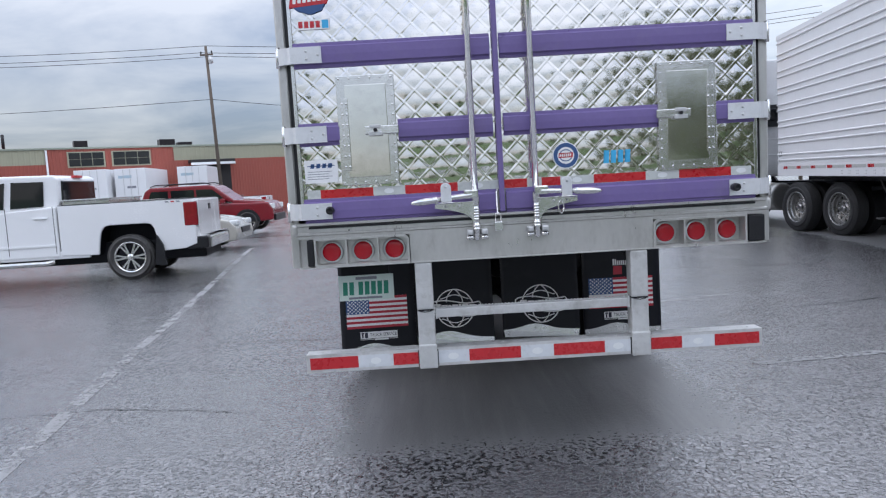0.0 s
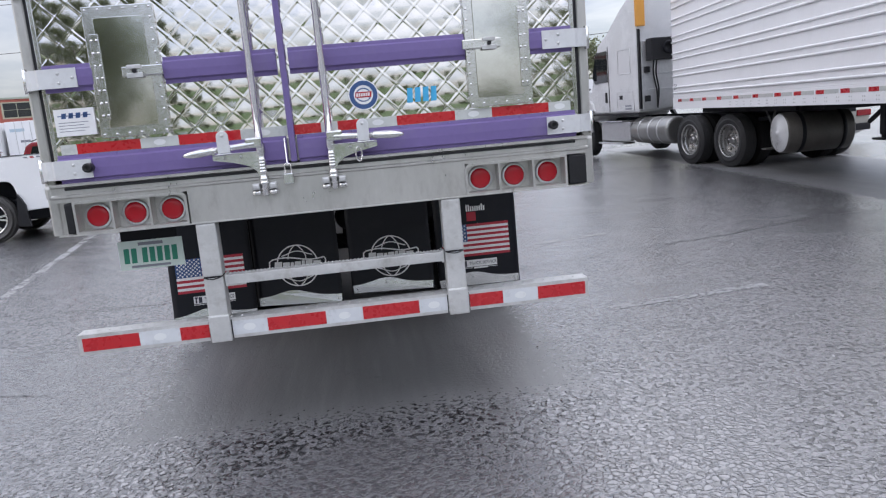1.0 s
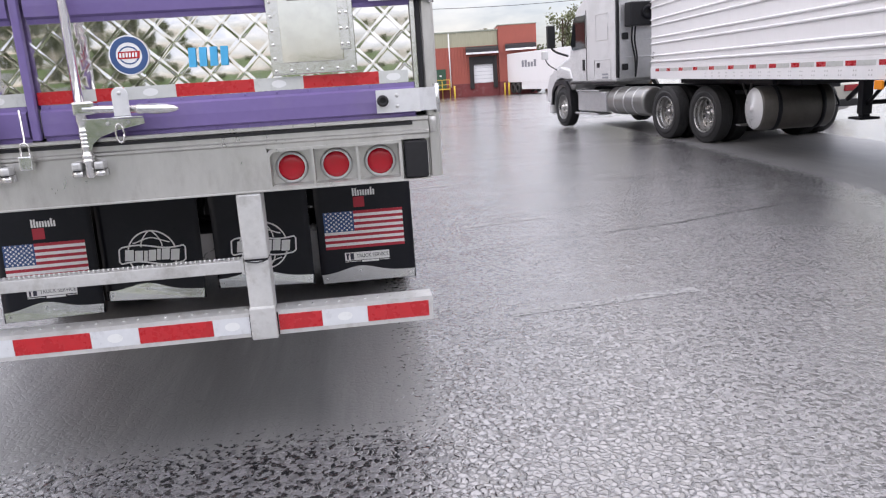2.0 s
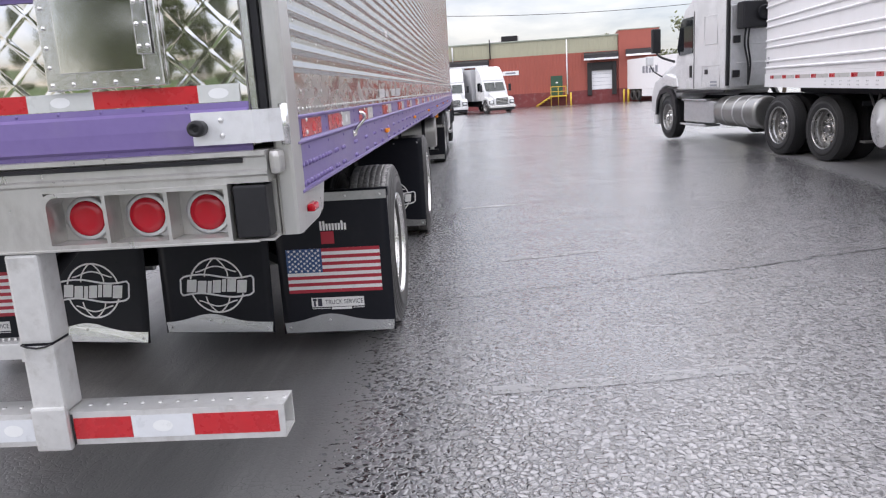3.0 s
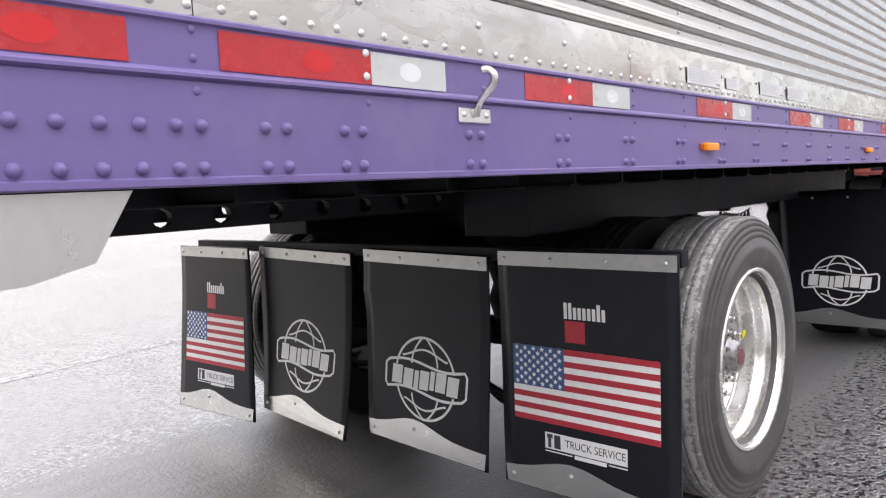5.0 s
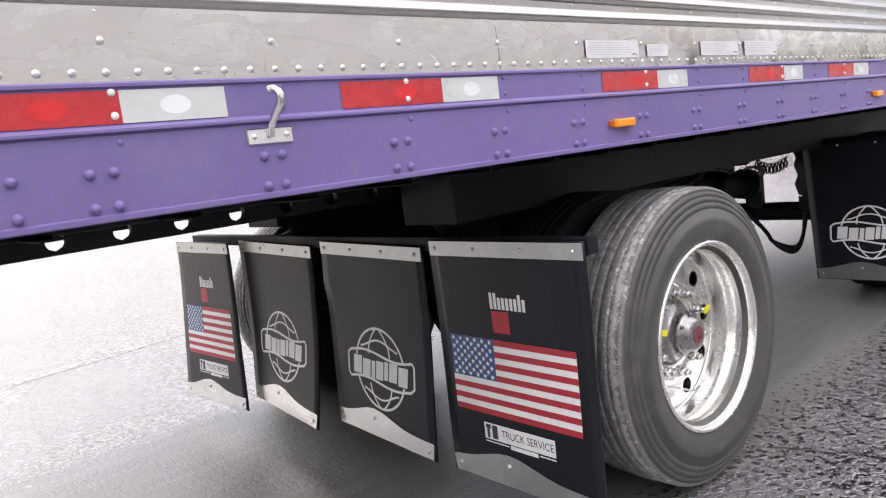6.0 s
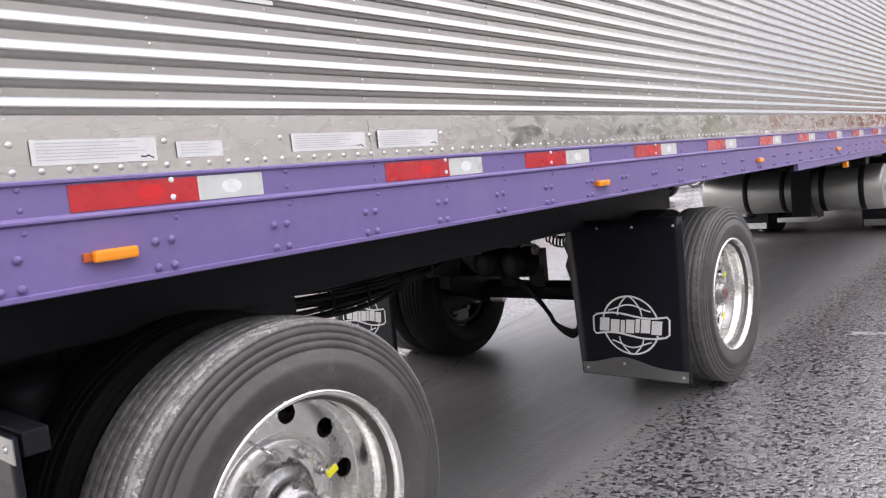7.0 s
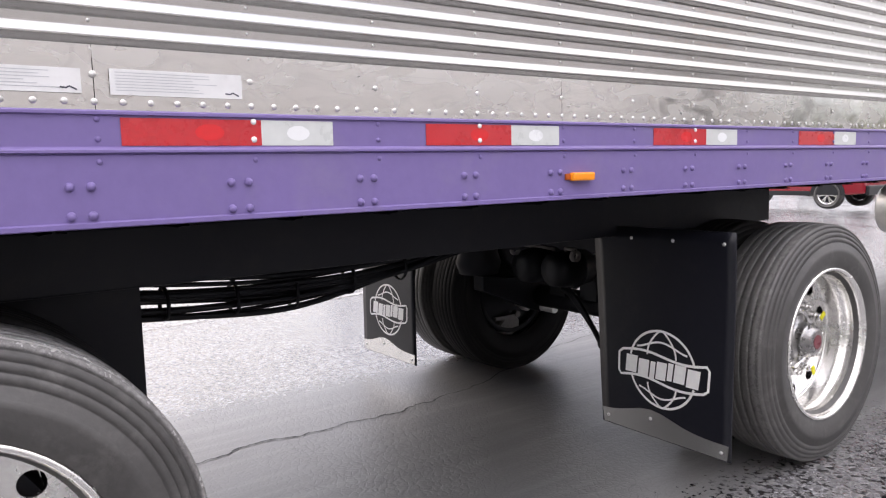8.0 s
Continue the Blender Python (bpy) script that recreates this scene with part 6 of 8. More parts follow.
    for s in (-1, 1):
        a, b = min(s * 0.46, s * 0.74), max(s * 0.46, s * 0.74)
        beam = boxpart("slider_rail", BLACK, trailer, a, b, 2.21, 6.36, 0.984, 1.15, 0.006, "black steel slider rail")
        boxpart("frame_rail", BLACK, trailer, a - 0.005, b + 0.005, 0.20, 6.34, 1.1505, 1.199, 0.004, "black frame rail")
        boxpart("rail_end_plate", PAPER, beam, max(a, b) - 0.05, max(a, b) - 0.004, 6.361, 6.366, 0.985, 1.06, 0.001, "pale end plate of the slider rail")
    # cross members of the floor
    for k in range(-7, 45):
        y = Y0 - 0.02 + PITCH * k
        bm = bmesh.new()
        extrude(bm, [(y - 0.03, 1.199), (y + 0.03, 1.199), (y + 0.03, 1.192), (y + 0.004, 1.190), (y + 0.004, 1.156), (y + 0.03, 1.154), (y + 0.03, 1.150), (y - 0.03, 1.150), (y - 0.03, 1.154), (y - 0.004, 1.156), (y - 0.004, 1.190), (y - 0.03, 1.192)], "x", -0.95, -0.752)
        part("cross_member", bm, BLACK, trailer)
        bm = bmesh.new()
        extrude(bm, [(y - 0.03, 1.199), (y + 0.03, 1.199), (y + 0.03, 1.192), (y + 0.004, 1.190), (y + 0.004, 1.156), (y + 0.03, 1.154), (y + 0.03, 1.150), (y - 0.03, 1.150), (y - 0.03, 1.154), (y - 0.004, 1.156), (y - 0.004, 1.190), (y - 0.03, 1.192)], "x", 0.752, 0.95)
        part("cross_member", bm, BLACK, trailer)
    # slider rail behind the axles, with lock-pin holes seen against the light
    for s in (-1, 1):
        bm = bmesh.new()
        x, n = s * 0.40, 16
        for k in range(11):
            y0, w, zc, hr = 0.314 + 0.172 * k, 0.172, 1.121, 0.026
            ring = []
            for q in range(n):
                u, e = (q / n * 4) % 1, int(q / n * 4)
                ring.append(((y0 + w * u, 1.085), (y0 + w, 1.085 + 0.065 * u), (y0 + w - w * u, 1.15), (y0, 1.15 - 0.065 * u))[e])
            cy = y0 + w / 2
            hole = []
            for y, z in ring:
                d = math.hypot(y - cy, z - zc)
                hole.append((cy + (y - cy) / d * hr, zc + (z - zc) / d * hr))
            loops = [[bm.verts.new((xx, *p)) for p in pts] for xx, pts in ((x - 0.012, hole), (x - 0.012, ring), (x + 0.012, ring), (x + 0.012, hole))]
            for r0, r1 in zip(loops, loops[1:] + loops[:1]):
                for q in range(n):
                    bm.faces.new((r0[q], r0[(q + 1) % n], r1[(q + 1) % n], r1[q]))
        bmesh.ops.remove_doubles(bm, verts=bm.verts[:], dist=0.0005)
        part("pinned_rail", bm, BLACK, trailer, "black rail with a row of pin holes")
    # bundle of air lines and cables slung between the axles
    bundle = None
    for k in range(12):
        rnd = random.Random(k)
        o = [rnd.uniform(-0.026, 0.026) for _ in range(8)]
        f = (0.088, 0.066, 0.040)[k] if k < 3 else (k - 7) / 4 * 0.040 - 0.012
        pts = [(0.40 + o[0], 3.05, 0.92 + f + o[1] * 0.3), (0.34 + o[2], 3.5, 0.868 + f + o[3] * 0.4), (0.30 + o[4], 3.95, 0.845 + f * 0.8 + o[5] * 0.5), (0.26 + o[6], 4.45, 0.885 + f * 0.5 + o[7] * 0.5), (0.22, 4.9, 0.96 + o[1]), (0.20, 5.3, 1.0)]
        bm = bmesh.new()
        sweep(bm, curve3(pts, 10), (0.0115, 0.008, 0.0095)[k % 3], 8)
        ob = part("air_line", bm, BLACK, bundle or trailer, "bundle of black air lines" if not bundle else "")
        bundle = bundle or ob
    for y, z in ((3.25, 0.90), (3.48, 0.868), (3.72, 0.852), (3.95, 0.84), (4.2, 0.862), (4.45, 0.887)):
        bm = bmesh.new()
        x = 0.40 - (y - 3.05) * 0.10
        lathe(bm, [(-0.006, 0.052), (-0.006, 0.057), (0.006, 0.057), (0.006, 0.052)], 16, "y", (x - 0.02, y, z), close=True)
        box(bm, x - 0.025, x - 0.015, y - 0.008, y + 0.008, z + 0.052, z + 0.072)
        part("cable_tie", bm, BLACK, bundle)
    # closing bracket under the rear corner, with a red side lamp
    for s in (-1, 1):
        bm = bmesh.new()
        extrude(bm, [(0.237, 1.181), (0.60, 1.181), (0.548, 1.096), (0.47, 1.078), (0.237, 1.070)], "x", min(s * 1.268, s * 1.284), max(s * 1.268, s * 1.284))
        br = part("corner_gusset", bm, SILL, trailer, "pale metal corner gusset")
        lamp = boxpart("marker_lamp", LAMP_RED, br, min(s * 1.288, s * 1.312), max(s * 1.288, s * 1.312), 0.295, 0.362, 1.121, 1.144, 0.007, "red side marker lamp")
        boxpart("lamp_base", TAIL_RED, br, min(s * 1.2845, s * 1.292), max(s * 1.2845, s * 1.292), 0.268, 0.388, 1.122, 1.143, 0.003)
    # transverse fuel tank with straps, step bracket and landing gear
    bm = bmesh.new()
    rings = lathe(bm, [(-1.02, 0.20), (-1.015, 0.255), (-0.99, 0.272), (1.07, 0.272), (1.092, 0.258), (1.098, 0.235), (1.085, 0.215), (1.085, 0.06), (1.098, 0.05), (1.10, 0.02)], 36, "x", (0, 11.75, 0.725))
    bm.faces.new(rings[0][::-1])
    bm.faces.new(rings[-1])
    tank = part("fuel_tank", bm, TANK, trailer, "dull grey cylindrical fuel tank with straps")
    for x in (-0.45, 0.0, 0.45, 0.88):
        bm = bmesh.new()
        lathe(bm, [(x - 0.03, 0.272), (x - 0.03, 0.279), (x + 0.03, 0.279), (x + 0.03, 0.272)], 36, "x", (0, 11.75, 0.725))
        box(bm, x - 0.03, x + 0.03, 11.65, 11.85, 0.99, 1.20)
        part("tank_strap", bm, BLACK, tank)
    boxpart("tank_bracket", BLACK, tank, 0.12, 0.34, 11.43, 12.05, 0.36, 1.12, 0.01)
    boxpart("bracket_plate", STEEL, tank, -0.05, 0.42, 11.41, 11.426, 0.36, 0.42, 0.003)
    for s in (-1, 1):
        leg = boxpart("landing_leg", BLACK, trailer, min(s * 0.88, s * 1.0), max(s * 0.88, s * 1.0), 12.85, 12.97, 0.52, 1.19, 0.008, "black landing gear leg")
        boxpart("inner_leg", GALV, leg, min(s * 0.90, s * 0.98), max(s * 0.90, s * 0.98), 12.87, 12.95, 0.32, 0.52, 0.006)
        boxpart("landing_shoe", BLACK, leg, min(s * 0.82, s * 1.06), max(s * 0.82, s * 1.06), 12.78, 13.04, 0.29, 0.32, 0.006)
        bm = bmesh.new()
        sweep(bm, [(s * 0.94, 12.9, 0.6), (s * 0.6, 12.4, 1.18)], 0.022, 8)
        part("leg_brace", bm, BLACK, leg)


running_gear()


# ---- rail fittings ----
def rail_fittings():
    for s, rail in ((1, rail_r), (-1, rail_l)):
        for y in (2.375, 4.412, 6.45, 8.5, 10.55, 12.6):
            base = boxpart("marker_lamp", LAMP_AMBER, rail, min(s * 1.2922, s * 1.312), max(s * 1.2922, s * 1.312), y - 0.045, y + 0.045, 1.236, 1.260, 0.006, "amber side marker lamp")
            boxpart("marker_base", AMBER_BASE, base, min(s * 1.2921, s * 1.300), max(s * 1.2921, s * 1.300), y - 0.062, y + 0.050, 1.239, 1.257, 0.002)
    lamp = boxpart("hanging_marker", LAMP_AMBER, rail_r, 1.245, 1.285, 8.86, 8.93, 1.075, 1.128, 0.01, "amber lamp under the rail")
    # rope hook
    bm = bmesh.new()
    box(bm, 1.2922, 1.2965, 1.218, 1.312, 1.283, 1.312)
    bev(bm, 0.002)
    hook = part("rope_hook", bm, STEEL, rail_r, "bent steel rope hook")
    bm = bmesh.new()
    sweep(bm, curve3([(1.297, 1.265, 1.296), (1.305, 1.265, 1.318), (1.322, 1.268, 1.336), (1.336, 1.272, 1.352), (1.338, 1.272, 1.368), (1.328, 1.268, 1.378), (1.318, 1.262, 1.378)], 6), 0.0075, 10)
    part("hook_bar", bm, CHROME, hook)
    m = rivet_mesh("hook_rivet", 0.006, 0.004, STEEL, "x", 8)
    for y in (1.232, 1.298):
        place_part("hook_rivet", m, pose(1.2965, y, 1.298), hook)


rail_fittings()


def labels():
    x = 1.2868
    place = lambda u, v: Vector((x, u, v))
    for a, b, z0, z1, rows in ((2.250, 2.500, 1.430, 1.478, 6), (2.546, 2.660, 1.433, 1.468, 4), (2.858, 3.110, 1.434, 1.479, 6), (3.159, 3.416, 1.433, 1.482, 7), (2.73, 2.85, 1.788, 1.824, 3)):
        lab = flat_shapes("paper_label", [rect(a, b, z0, z1)], place, LABEL_FILM, trailer, "white paper label with small print")
        rnd = random.Random(int(a * 100))
        bars = []
        for r in range(rows):
            zz = z1 - 0.006 - (z1 - z0 - 0.010) * r / rows
            bars.append(rect(a + 0.010, a + (b - a) * rnd.uniform(0.60, 0.93), zz - 0.0014, zz))
        flat_shapes("label_print", bars, lambda u, v: Vector((x + 0.0004, u, v)), LABEL_INK, lab)
        if b - a > 0.2:
            mark = ribbon([(b - 0.036, z0 + 0.010), (b - 0.026, z0 + 0.009), (b - 0.020, z0 + 0.012), (b - 0.008, z0 + 0.006)], 0.003)
            flat_shapes("label_mark", mark, lambda u, v: Vector((x + 0.0004, u, v)), DARK_INK, lab)


labels()


# ---- rivets of the near side, and the rest joined ----
def side_rivets():
    big = rivet_mesh("rail_rivet", 0.0092, 0.0090, PURPLE, "x", 10)
    small = rivet_mesh("band_rivet", 0.0060, 0.0035, PURPLE, "x", 8)
    pale = rivet_mesh("tape_rivet", 0.0068, 0.0040, TAPE_PALE, "x", 8)
    sheet = rivet_mesh("sheet_rivet", 0.0068, 0.0034, RIVET_DULL, "x", 10)
    tiny = rivet_mesh("wall_rivet", 0.0042, 0.0028, RIVET_DULL, "x", 6)
    reds = [(0.325, 0.605), (0.731, 1.012), (1.437, 1.708), (2.305, 2.583), (3.172, 3.458), (3.876, 4.153), (4.745, 5.02), (5.61, 5.88)]
    rail_rows, sheet_rows, far = [], [], []
    for k in range(-7, 44):
        y = Y0 + PITCH * k
        grp = [(big, 1.2920, yy, zz) for yy in (y - 0.037, y) for zz in (1.2615, 1.207) if k > -6] + [(small, 1.2920, y + 0.018, 1.3075)]
        for z in (1.387, 1.350):
            on_red = any(a - 0.01 < y + 0.018 < b + 0.01 for a, b in reds)
            grp.append((pale if on_red else small, 1.2912 if on_red else 1.2896, y + 0.018, z))
        (rail_rows if k < 10 else far).append(grp)
    extra = []
    for y in [0.27 + 0.0487 * i for i in range(9)] + [0.695]:
        extra += [(big, 1.2920, y, 1.262), (big, 1.2920, y, 1.207)]
    extra += [(big, 1.2920, y, z) for y in (0.795, 0.832) for z in (1.262, 1.207)]
    for grp in rail_rows + [extra]:
        for mesh, x, y, z in grp:
            place_part("rail_rivet", mesh, pose(x, y, z), rail_r)
    y = 0.2858
    while y < 6.4:
        sheet_rows.append((sheet, 1.2842, y, 1.4195))
        y += 0.0508
    for mesh, x, yy, z in sheet_rows:
        place_part("sheet_rivet", mesh, pose(x, yy, z), wall_r)
    cols = []
    for k in range(-7, 44):
        yy = Y0 + 0.018 + PITCH * k
        cols.append((sheet, 1.2838, yy, 1.470))
        for r in range(46):
            cols.append((tiny, 1.2790, yy, 1.5165 + 0.0525 * r))
    near = [c for c in cols if c[2] < 5.6 and c[3] < 1.80]
    for mesh, x, yy, z in near:
        place_part("wall_rivet", mesh, pose(x, yy, z), wall_r)

    def joined(name, rows, parent, mat, label):
        verts, faces = [], []
        for mesh, x, yy, z in rows:
            base = len(verts)
            verts += [(v.co.x + x, v.co.y + yy, v.co.z + z) for v in mesh.vertices]
            faces += [tuple(i + base for i in p.vertices) for p in mesh.polygons]
        me = bpy.data.meshes.new(name)
        me.from_pydata(verts, [], faces)
        me.materials.append(mat)
        for p in me.polygons:
            p.use_smooth = True
        ob = new(name, me)
        ob.parent = parent
        tagged(ob, label, kind="stuff")
    joined("far_rivets", [g for grp in far for g in grp], rail_r, PURPLE, "rows of purple rivets")
    rest = [c for c in cols if not (c[2] < 5.6 and c[3] < 1.80)]
    y = sheet_rows[-1][2] + 0.0508
    while y < LONG - 0.05:
        rest.append((sheet, 1.2842, y, 1.4185))
        y += 0.0508
    joined("far_wall_rivets", rest, wall_r, RIVET_DULL, "rows of small steel rivets")


side_rivets()


# ---- other vehicles ----
def profile_solid(name, pts, x0, x1, w, mat, parent, label="", seg=2):
    """A side outline (y, z) drawn out across x, with rounded edges."""
    bm = bmesh.new()
    extrude(bm, pts, "x", x0, x1)
    bmesh.ops.recalc_face_normals(bm, faces=bm.faces[:])
    bev(bm, w, seg)
    for f in bm.faces:
        f.smooth = False
    return part(name, bm, mat, parent, label)


def flat_on_side(name, pts, x, side, mat, parent, label="", thick=0.012):
    """A thin panel on a vehicle's flank, outline in (y, z)."""
    bm = bmesh.new()
    extrude(bm, pts, "x", min(x, x + side * thick), max(x, x + side * thick))
    return part(name, bm, mat, parent, label)


CAR_TYRE = tyre_mesh("car_tyre", 0.36, 0.24, 0.235, n=40)


def alloy_mesh(r, spokes, mat):
    bm = bmesh.new()
    lathe(bm, [(-0.03, r), (0.0, r), (0.002, r - 0.012), (-0.02, r - 0.03), (-0.07, r - 0.035)], 36)
    rings = lathe(bm, [(-0.02, 0.055), (-0.008, 0.05), (-0.006, 0.01)], 16)
    bm.faces.new(rings[-1])
    for k in range(spokes):
        for d in (-0.16, 0.16):
            a = 2 * math.pi * k / spokes
            p, q = a + d * 0.35, a + d
            c0, s0, c1, s1 = math.cos(p), math.sin(p), math.cos(q), math.sin(q)
            v = []
            for xx in (-0.012, -0.035):
                for (c, s, rr) in ((c0, s0, 0.045), (c1, s1, r - 0.02)):
                    for e in (-0.013, 0.013):
                        v.append(bm.verts.new((xx, c * rr - s * e * (1 + rr), s * rr + c * e * (1 + rr))))
            for f in ((0, 1, 3, 2), (4, 6, 7, 5), (0, 2, 6, 4), (1, 5, 7, 3), (0, 4, 5, 1), (2, 3, 7, 6)):
                bm.faces.new([v[i] for i in f])
    return mesh_of("alloy_wheel", bm, mat)


ALLOY = alloy_mesh(0.245, 6, CHROME)
CAR_DISC = disc_mesh("brake_disc", 0.20, -0.11, -0.07, BLACK)
STEER_RIM = rim_mesh("steer_rim", 0.315, 0.10, RIM_DULL)
STEER_HUB = hub_mesh("steer_hub", 0.10, 0.03, CHROME)


def car_wheel(parent, x, y, r, side):
    """side: +1 when the outer face looks along +x of the vehicle."""
    s = r / 0.36
    m = pose(x, y, r - 0.004, 0, 0, 0 if side > 0 else 180) @ Matrix.Diagonal((1, s, s, 1))
    t = place_part("tyre", CAR_TYRE, m, parent, "black tyre")
    place_part("wheel_rim", ALLOY, pose(-0.012, 0, 0), t, "silver spoked alloy wheel")
    place_part("brake_disc", CAR_DISC, pose(0, 0, 0), t)


def tractor(m, paint, label, mirrors=True):
    """A conventional sleeper tractor that heads along +y; its drive axles lie about y = 0."""
    t = thing("semi_tractor", m, label, "truck")
    for s in (-1, 1):
        boxpart("chassis_rail", BLACK, t, s * 0.42 - 0.04, s * 0.42 + 0.04, -1.35, 6.2, 0.72, 0.98, 0.006)
    for y in (-0.66, 0.66):
        bm = bmesh.new()
        cyl(bm, (-0.85, y, 0.503), (0.85, y, 0.503), 0.09, 16)
        lathe(bm, [(-0.2, 0.06), (-0.16, 0.19), (0.16, 0.19), (0.2, 0.06)], 20, "x", (0, y, 0.503))
        ax = part("drive_axle", bm, BLACK, t)
        for s in (-1, 1):
            dual_wheel(t, y, s, 1.235, spin=31 * y + 20 * s, fancy=False)
    boxpart("fifth_wheel", BLACK, t, -0.45, 0.45, -0.5, 0.5, 0.985, 1.06, 0.02)
    for s in (-1, 1):
        o = 1.21 * s
        turn = 0 if s > 0 else 180
        ty = place_part("tyre", TYRE_DARK, pose(o, 5.45, 0.503, 0, 0, turn), t, "black steer tyre")
        place_part("rim", STEER_RIM, pose(-0.012, 0, 0), ty, "polished aluminium rim")
        place_part("hub", STEER_HUB, pose(-0.012, 0, 0), ty)
        flat_on_side("wheel_arch", [(4.80, 0.55), (4.86, 0.95), (5.10, 1.16), (5.45, 1.20), (5.80, 1.14), (6.03, 0.92), (6.10, 0.55), (6.02, 0.55), (5.94, 0.88), (5.74, 1.04), (5.45, 1.09), (5.16, 1.04), (4.95, 0.86), (4.88, 0.55)], s * 1.20, s, HOLE, t, "black wheel arch", 0.06)
        # tank, steps and their box
        bm = bmesh.new()
        rings = lathe(bm, [(1.36, 0.22), (1.37, 0.285), (1.40, 0.305), (2.94, 0.305), (2.98, 0.285), (2.99, 0.22)], 32, "y", (s * 0.90, 0, 0.69))
        bm.faces.new(rings[0][::-1])
        bm.faces.new(rings[-1])
        tank = part("fuel_tank", bm, RIM_DULL if paint is WHITE_PAINT else TANK, t, "bright cylindrical fuel tank")
        for yy in (1.75, 2.15, 2.6):
            bm = bmesh.new()
            lathe(bm, [(yy - 0.025, 0.306), (yy - 0.025, 0.313), (yy + 0.025, 0.313), (yy + 0.025, 0.306)], 32, "y", (s * 0.90, 0, 0.69))
            part("tank_strap", bm, GALV, tank)
        a, b = min(s * 0.72, s * 1.18), max(s * 0.72, s * 1.18)
        st = boxpart("step_box", GALV, t, a, b, 3.02, 4.55, 0.44, 0.90, 0.03, "grey metal step box")
        boxpart("step_tread", STEEL, st, min(s * 0.9, s * 1.24), max(s * 0.9, s * 1.24), 3.3, 4.6, 0.36, 0.41, 0.012)
        boxpart("step_tread", STEEL, st, min(s * 0.9, s * 1.23), max(s * 0.9, s * 1.23), 3.3, 4.55, 0.905, 0.94, 0.01)
        # doors and lockers on the flank
        flat_on_side("side_window", [(4.02, 1.92), (4.72, 1.90), (4.86, 2.05), (4.66, 2.60), (4.56, 2.68), (4.02, 2.68)], s * 1.198, s, GLASS, t, "dark side window", 0.02)
        flat_on_side("door_gap", [(3.955, 1.16), (3.985, 1.16), (3.985, 2.78), (3.955, 2.78)], s * 1.200, s, HOLE, t, thick=0.006)
        flat_on_side("cab_skirt", [(2.5, 1.075), (4.9, 1.075), (4.9, 1.125), (2.5, 1.125)], s * 1.20, s, HOLE, t, thick=0.015)
        flat_on_side("door_handle", [(4.08, 1.40), (4.16, 1.40), (4.16, 1.66), (4.08, 1.66)], s * 1.201, s, HOLE, t, "black door handle", 0.025)
        for pts in ([(2.72, 1.18), (3.55, 1.18), (3.55, 1.62), (2.72, 1.62)], [(2.85, 2.05), (3.45, 2.05), (3.45, 2.62), (2.85, 2.62)]):
            bm = bmesh.new()
            loop = [(s * 1.2015, y, z) for y, z in pts]
            sweep(bm, loop + [loop[0]], 0.008, 6)
            part("locker_edge", bm, GALV, t)
        flat_on_side("cab_vent", [(3.28, 1.45), (3.42, 1.45), (3.42, 1.55), (3.28, 1.55)], s * 1.2, s, HOLE, t)
        for r in range(2):
            flat_on_side("cab_print", [(2.86, 1.27 - r * 0.07), (3.16, 1.27 - r * 0.07), (3.16, 1.31 - r * 0.07), (2.86, 1.31 - r * 0.07)], s * 1.2, s, GREY_INK, t, thick=0.003)
        boxpart("side_extender", HOLE, t, min(s * 1.14, s * 1.20), max(s * 1.14, s * 1.20), 2.43, 2.50, 1.20, 3.02, 0.015, "dark edge of the cab's side extender")
        if mirrors:
            bm = bmesh.new()
            sweep(bm, curve3([(s * 1.20, 5.05, 1.78), (s * 1.42, 5.30, 1.90), (s * 1.50, 5.42, 2.02)], 6), 0.028, 8)
            arm = part("mirror_arm", bm, HOLE, t)
            boxpart("mirror", HOLE, t, min(s * 1.40, s * 1.60), max(s * 1.40, s * 1.60), 5.36, 5.50, 2.00, 2.56, 0.03, "tall black mirror")
            bm = bmesh.new()
            sweep(bm, curve3([(s * 1.10, 5.9, 1.42), (s * 1.30, 6.10, 1.60), (s * 1.36, 6.2, 1.78)], 6), 0.016, 8)
            part("hood_mirror_arm", bm, HOLE, t)
            boxpart("hood_mirror", paint, t, min(s * 1.28, s * 1.46), max(s * 1.28, s * 1.46), 6.14, 6.24, 1.74, 1.96, 0.03)
        if paint is SHADED_WHITE:
            # loose air lines and a bracket behind the drive axles
            boxpart("fender_bracket", BLACK, t, min(s * 0.55, s * 1.05), max(s * 0.55, s * 1.05), -1.36, -1.31, 0.86, 0.93, 0.01)
            for k in range(3):
                bm = bmesh.new()
                sweep(bm, curve3([(s * (0.62 + 0.1 * k), -1.30, 0.95), (s * (0.68 + 0.1 * k), -1.42 - 0.05 * k, 0.62), (s * (0.58 + 0.12 * k), -1.50, 0.40 + 0.08 * k), (s * 0.50, -1.42, 0.74)], 8), 0.020, 8)
                part("air_hose", bm, BLACK, t)
            continue
        flap = boxpart("mud_flap", FLAP, t, min(s * 0.62, s * 1.24), max(s * 0.62, s * 1.24), -1.345, -1.333, 0.10, 0.80, 0.002, "black mud flap with a chrome strip")
        boxpart("flap_strip", CHROME, flap, min(s * 0.60, s * 1.25), max(s * 0.60, s * 1.25), -1.362, -1.346, 0.74, 0.80, 0.004)
        boxpart("flap_weight", CHROME, flap, min(s * 0.64, s * 1.22), max(s * 0.64, s * 1.22), -1.352, -1.346, 0.11, 0.20, 0.002)
        boxpart("tail_lamp", LAMP_RED, flap, min(s * 0.75, s * 0.86), max(s * 0.75, s * 0.86), -1.37, -1.363, 0.69, 0.73, 0.004)
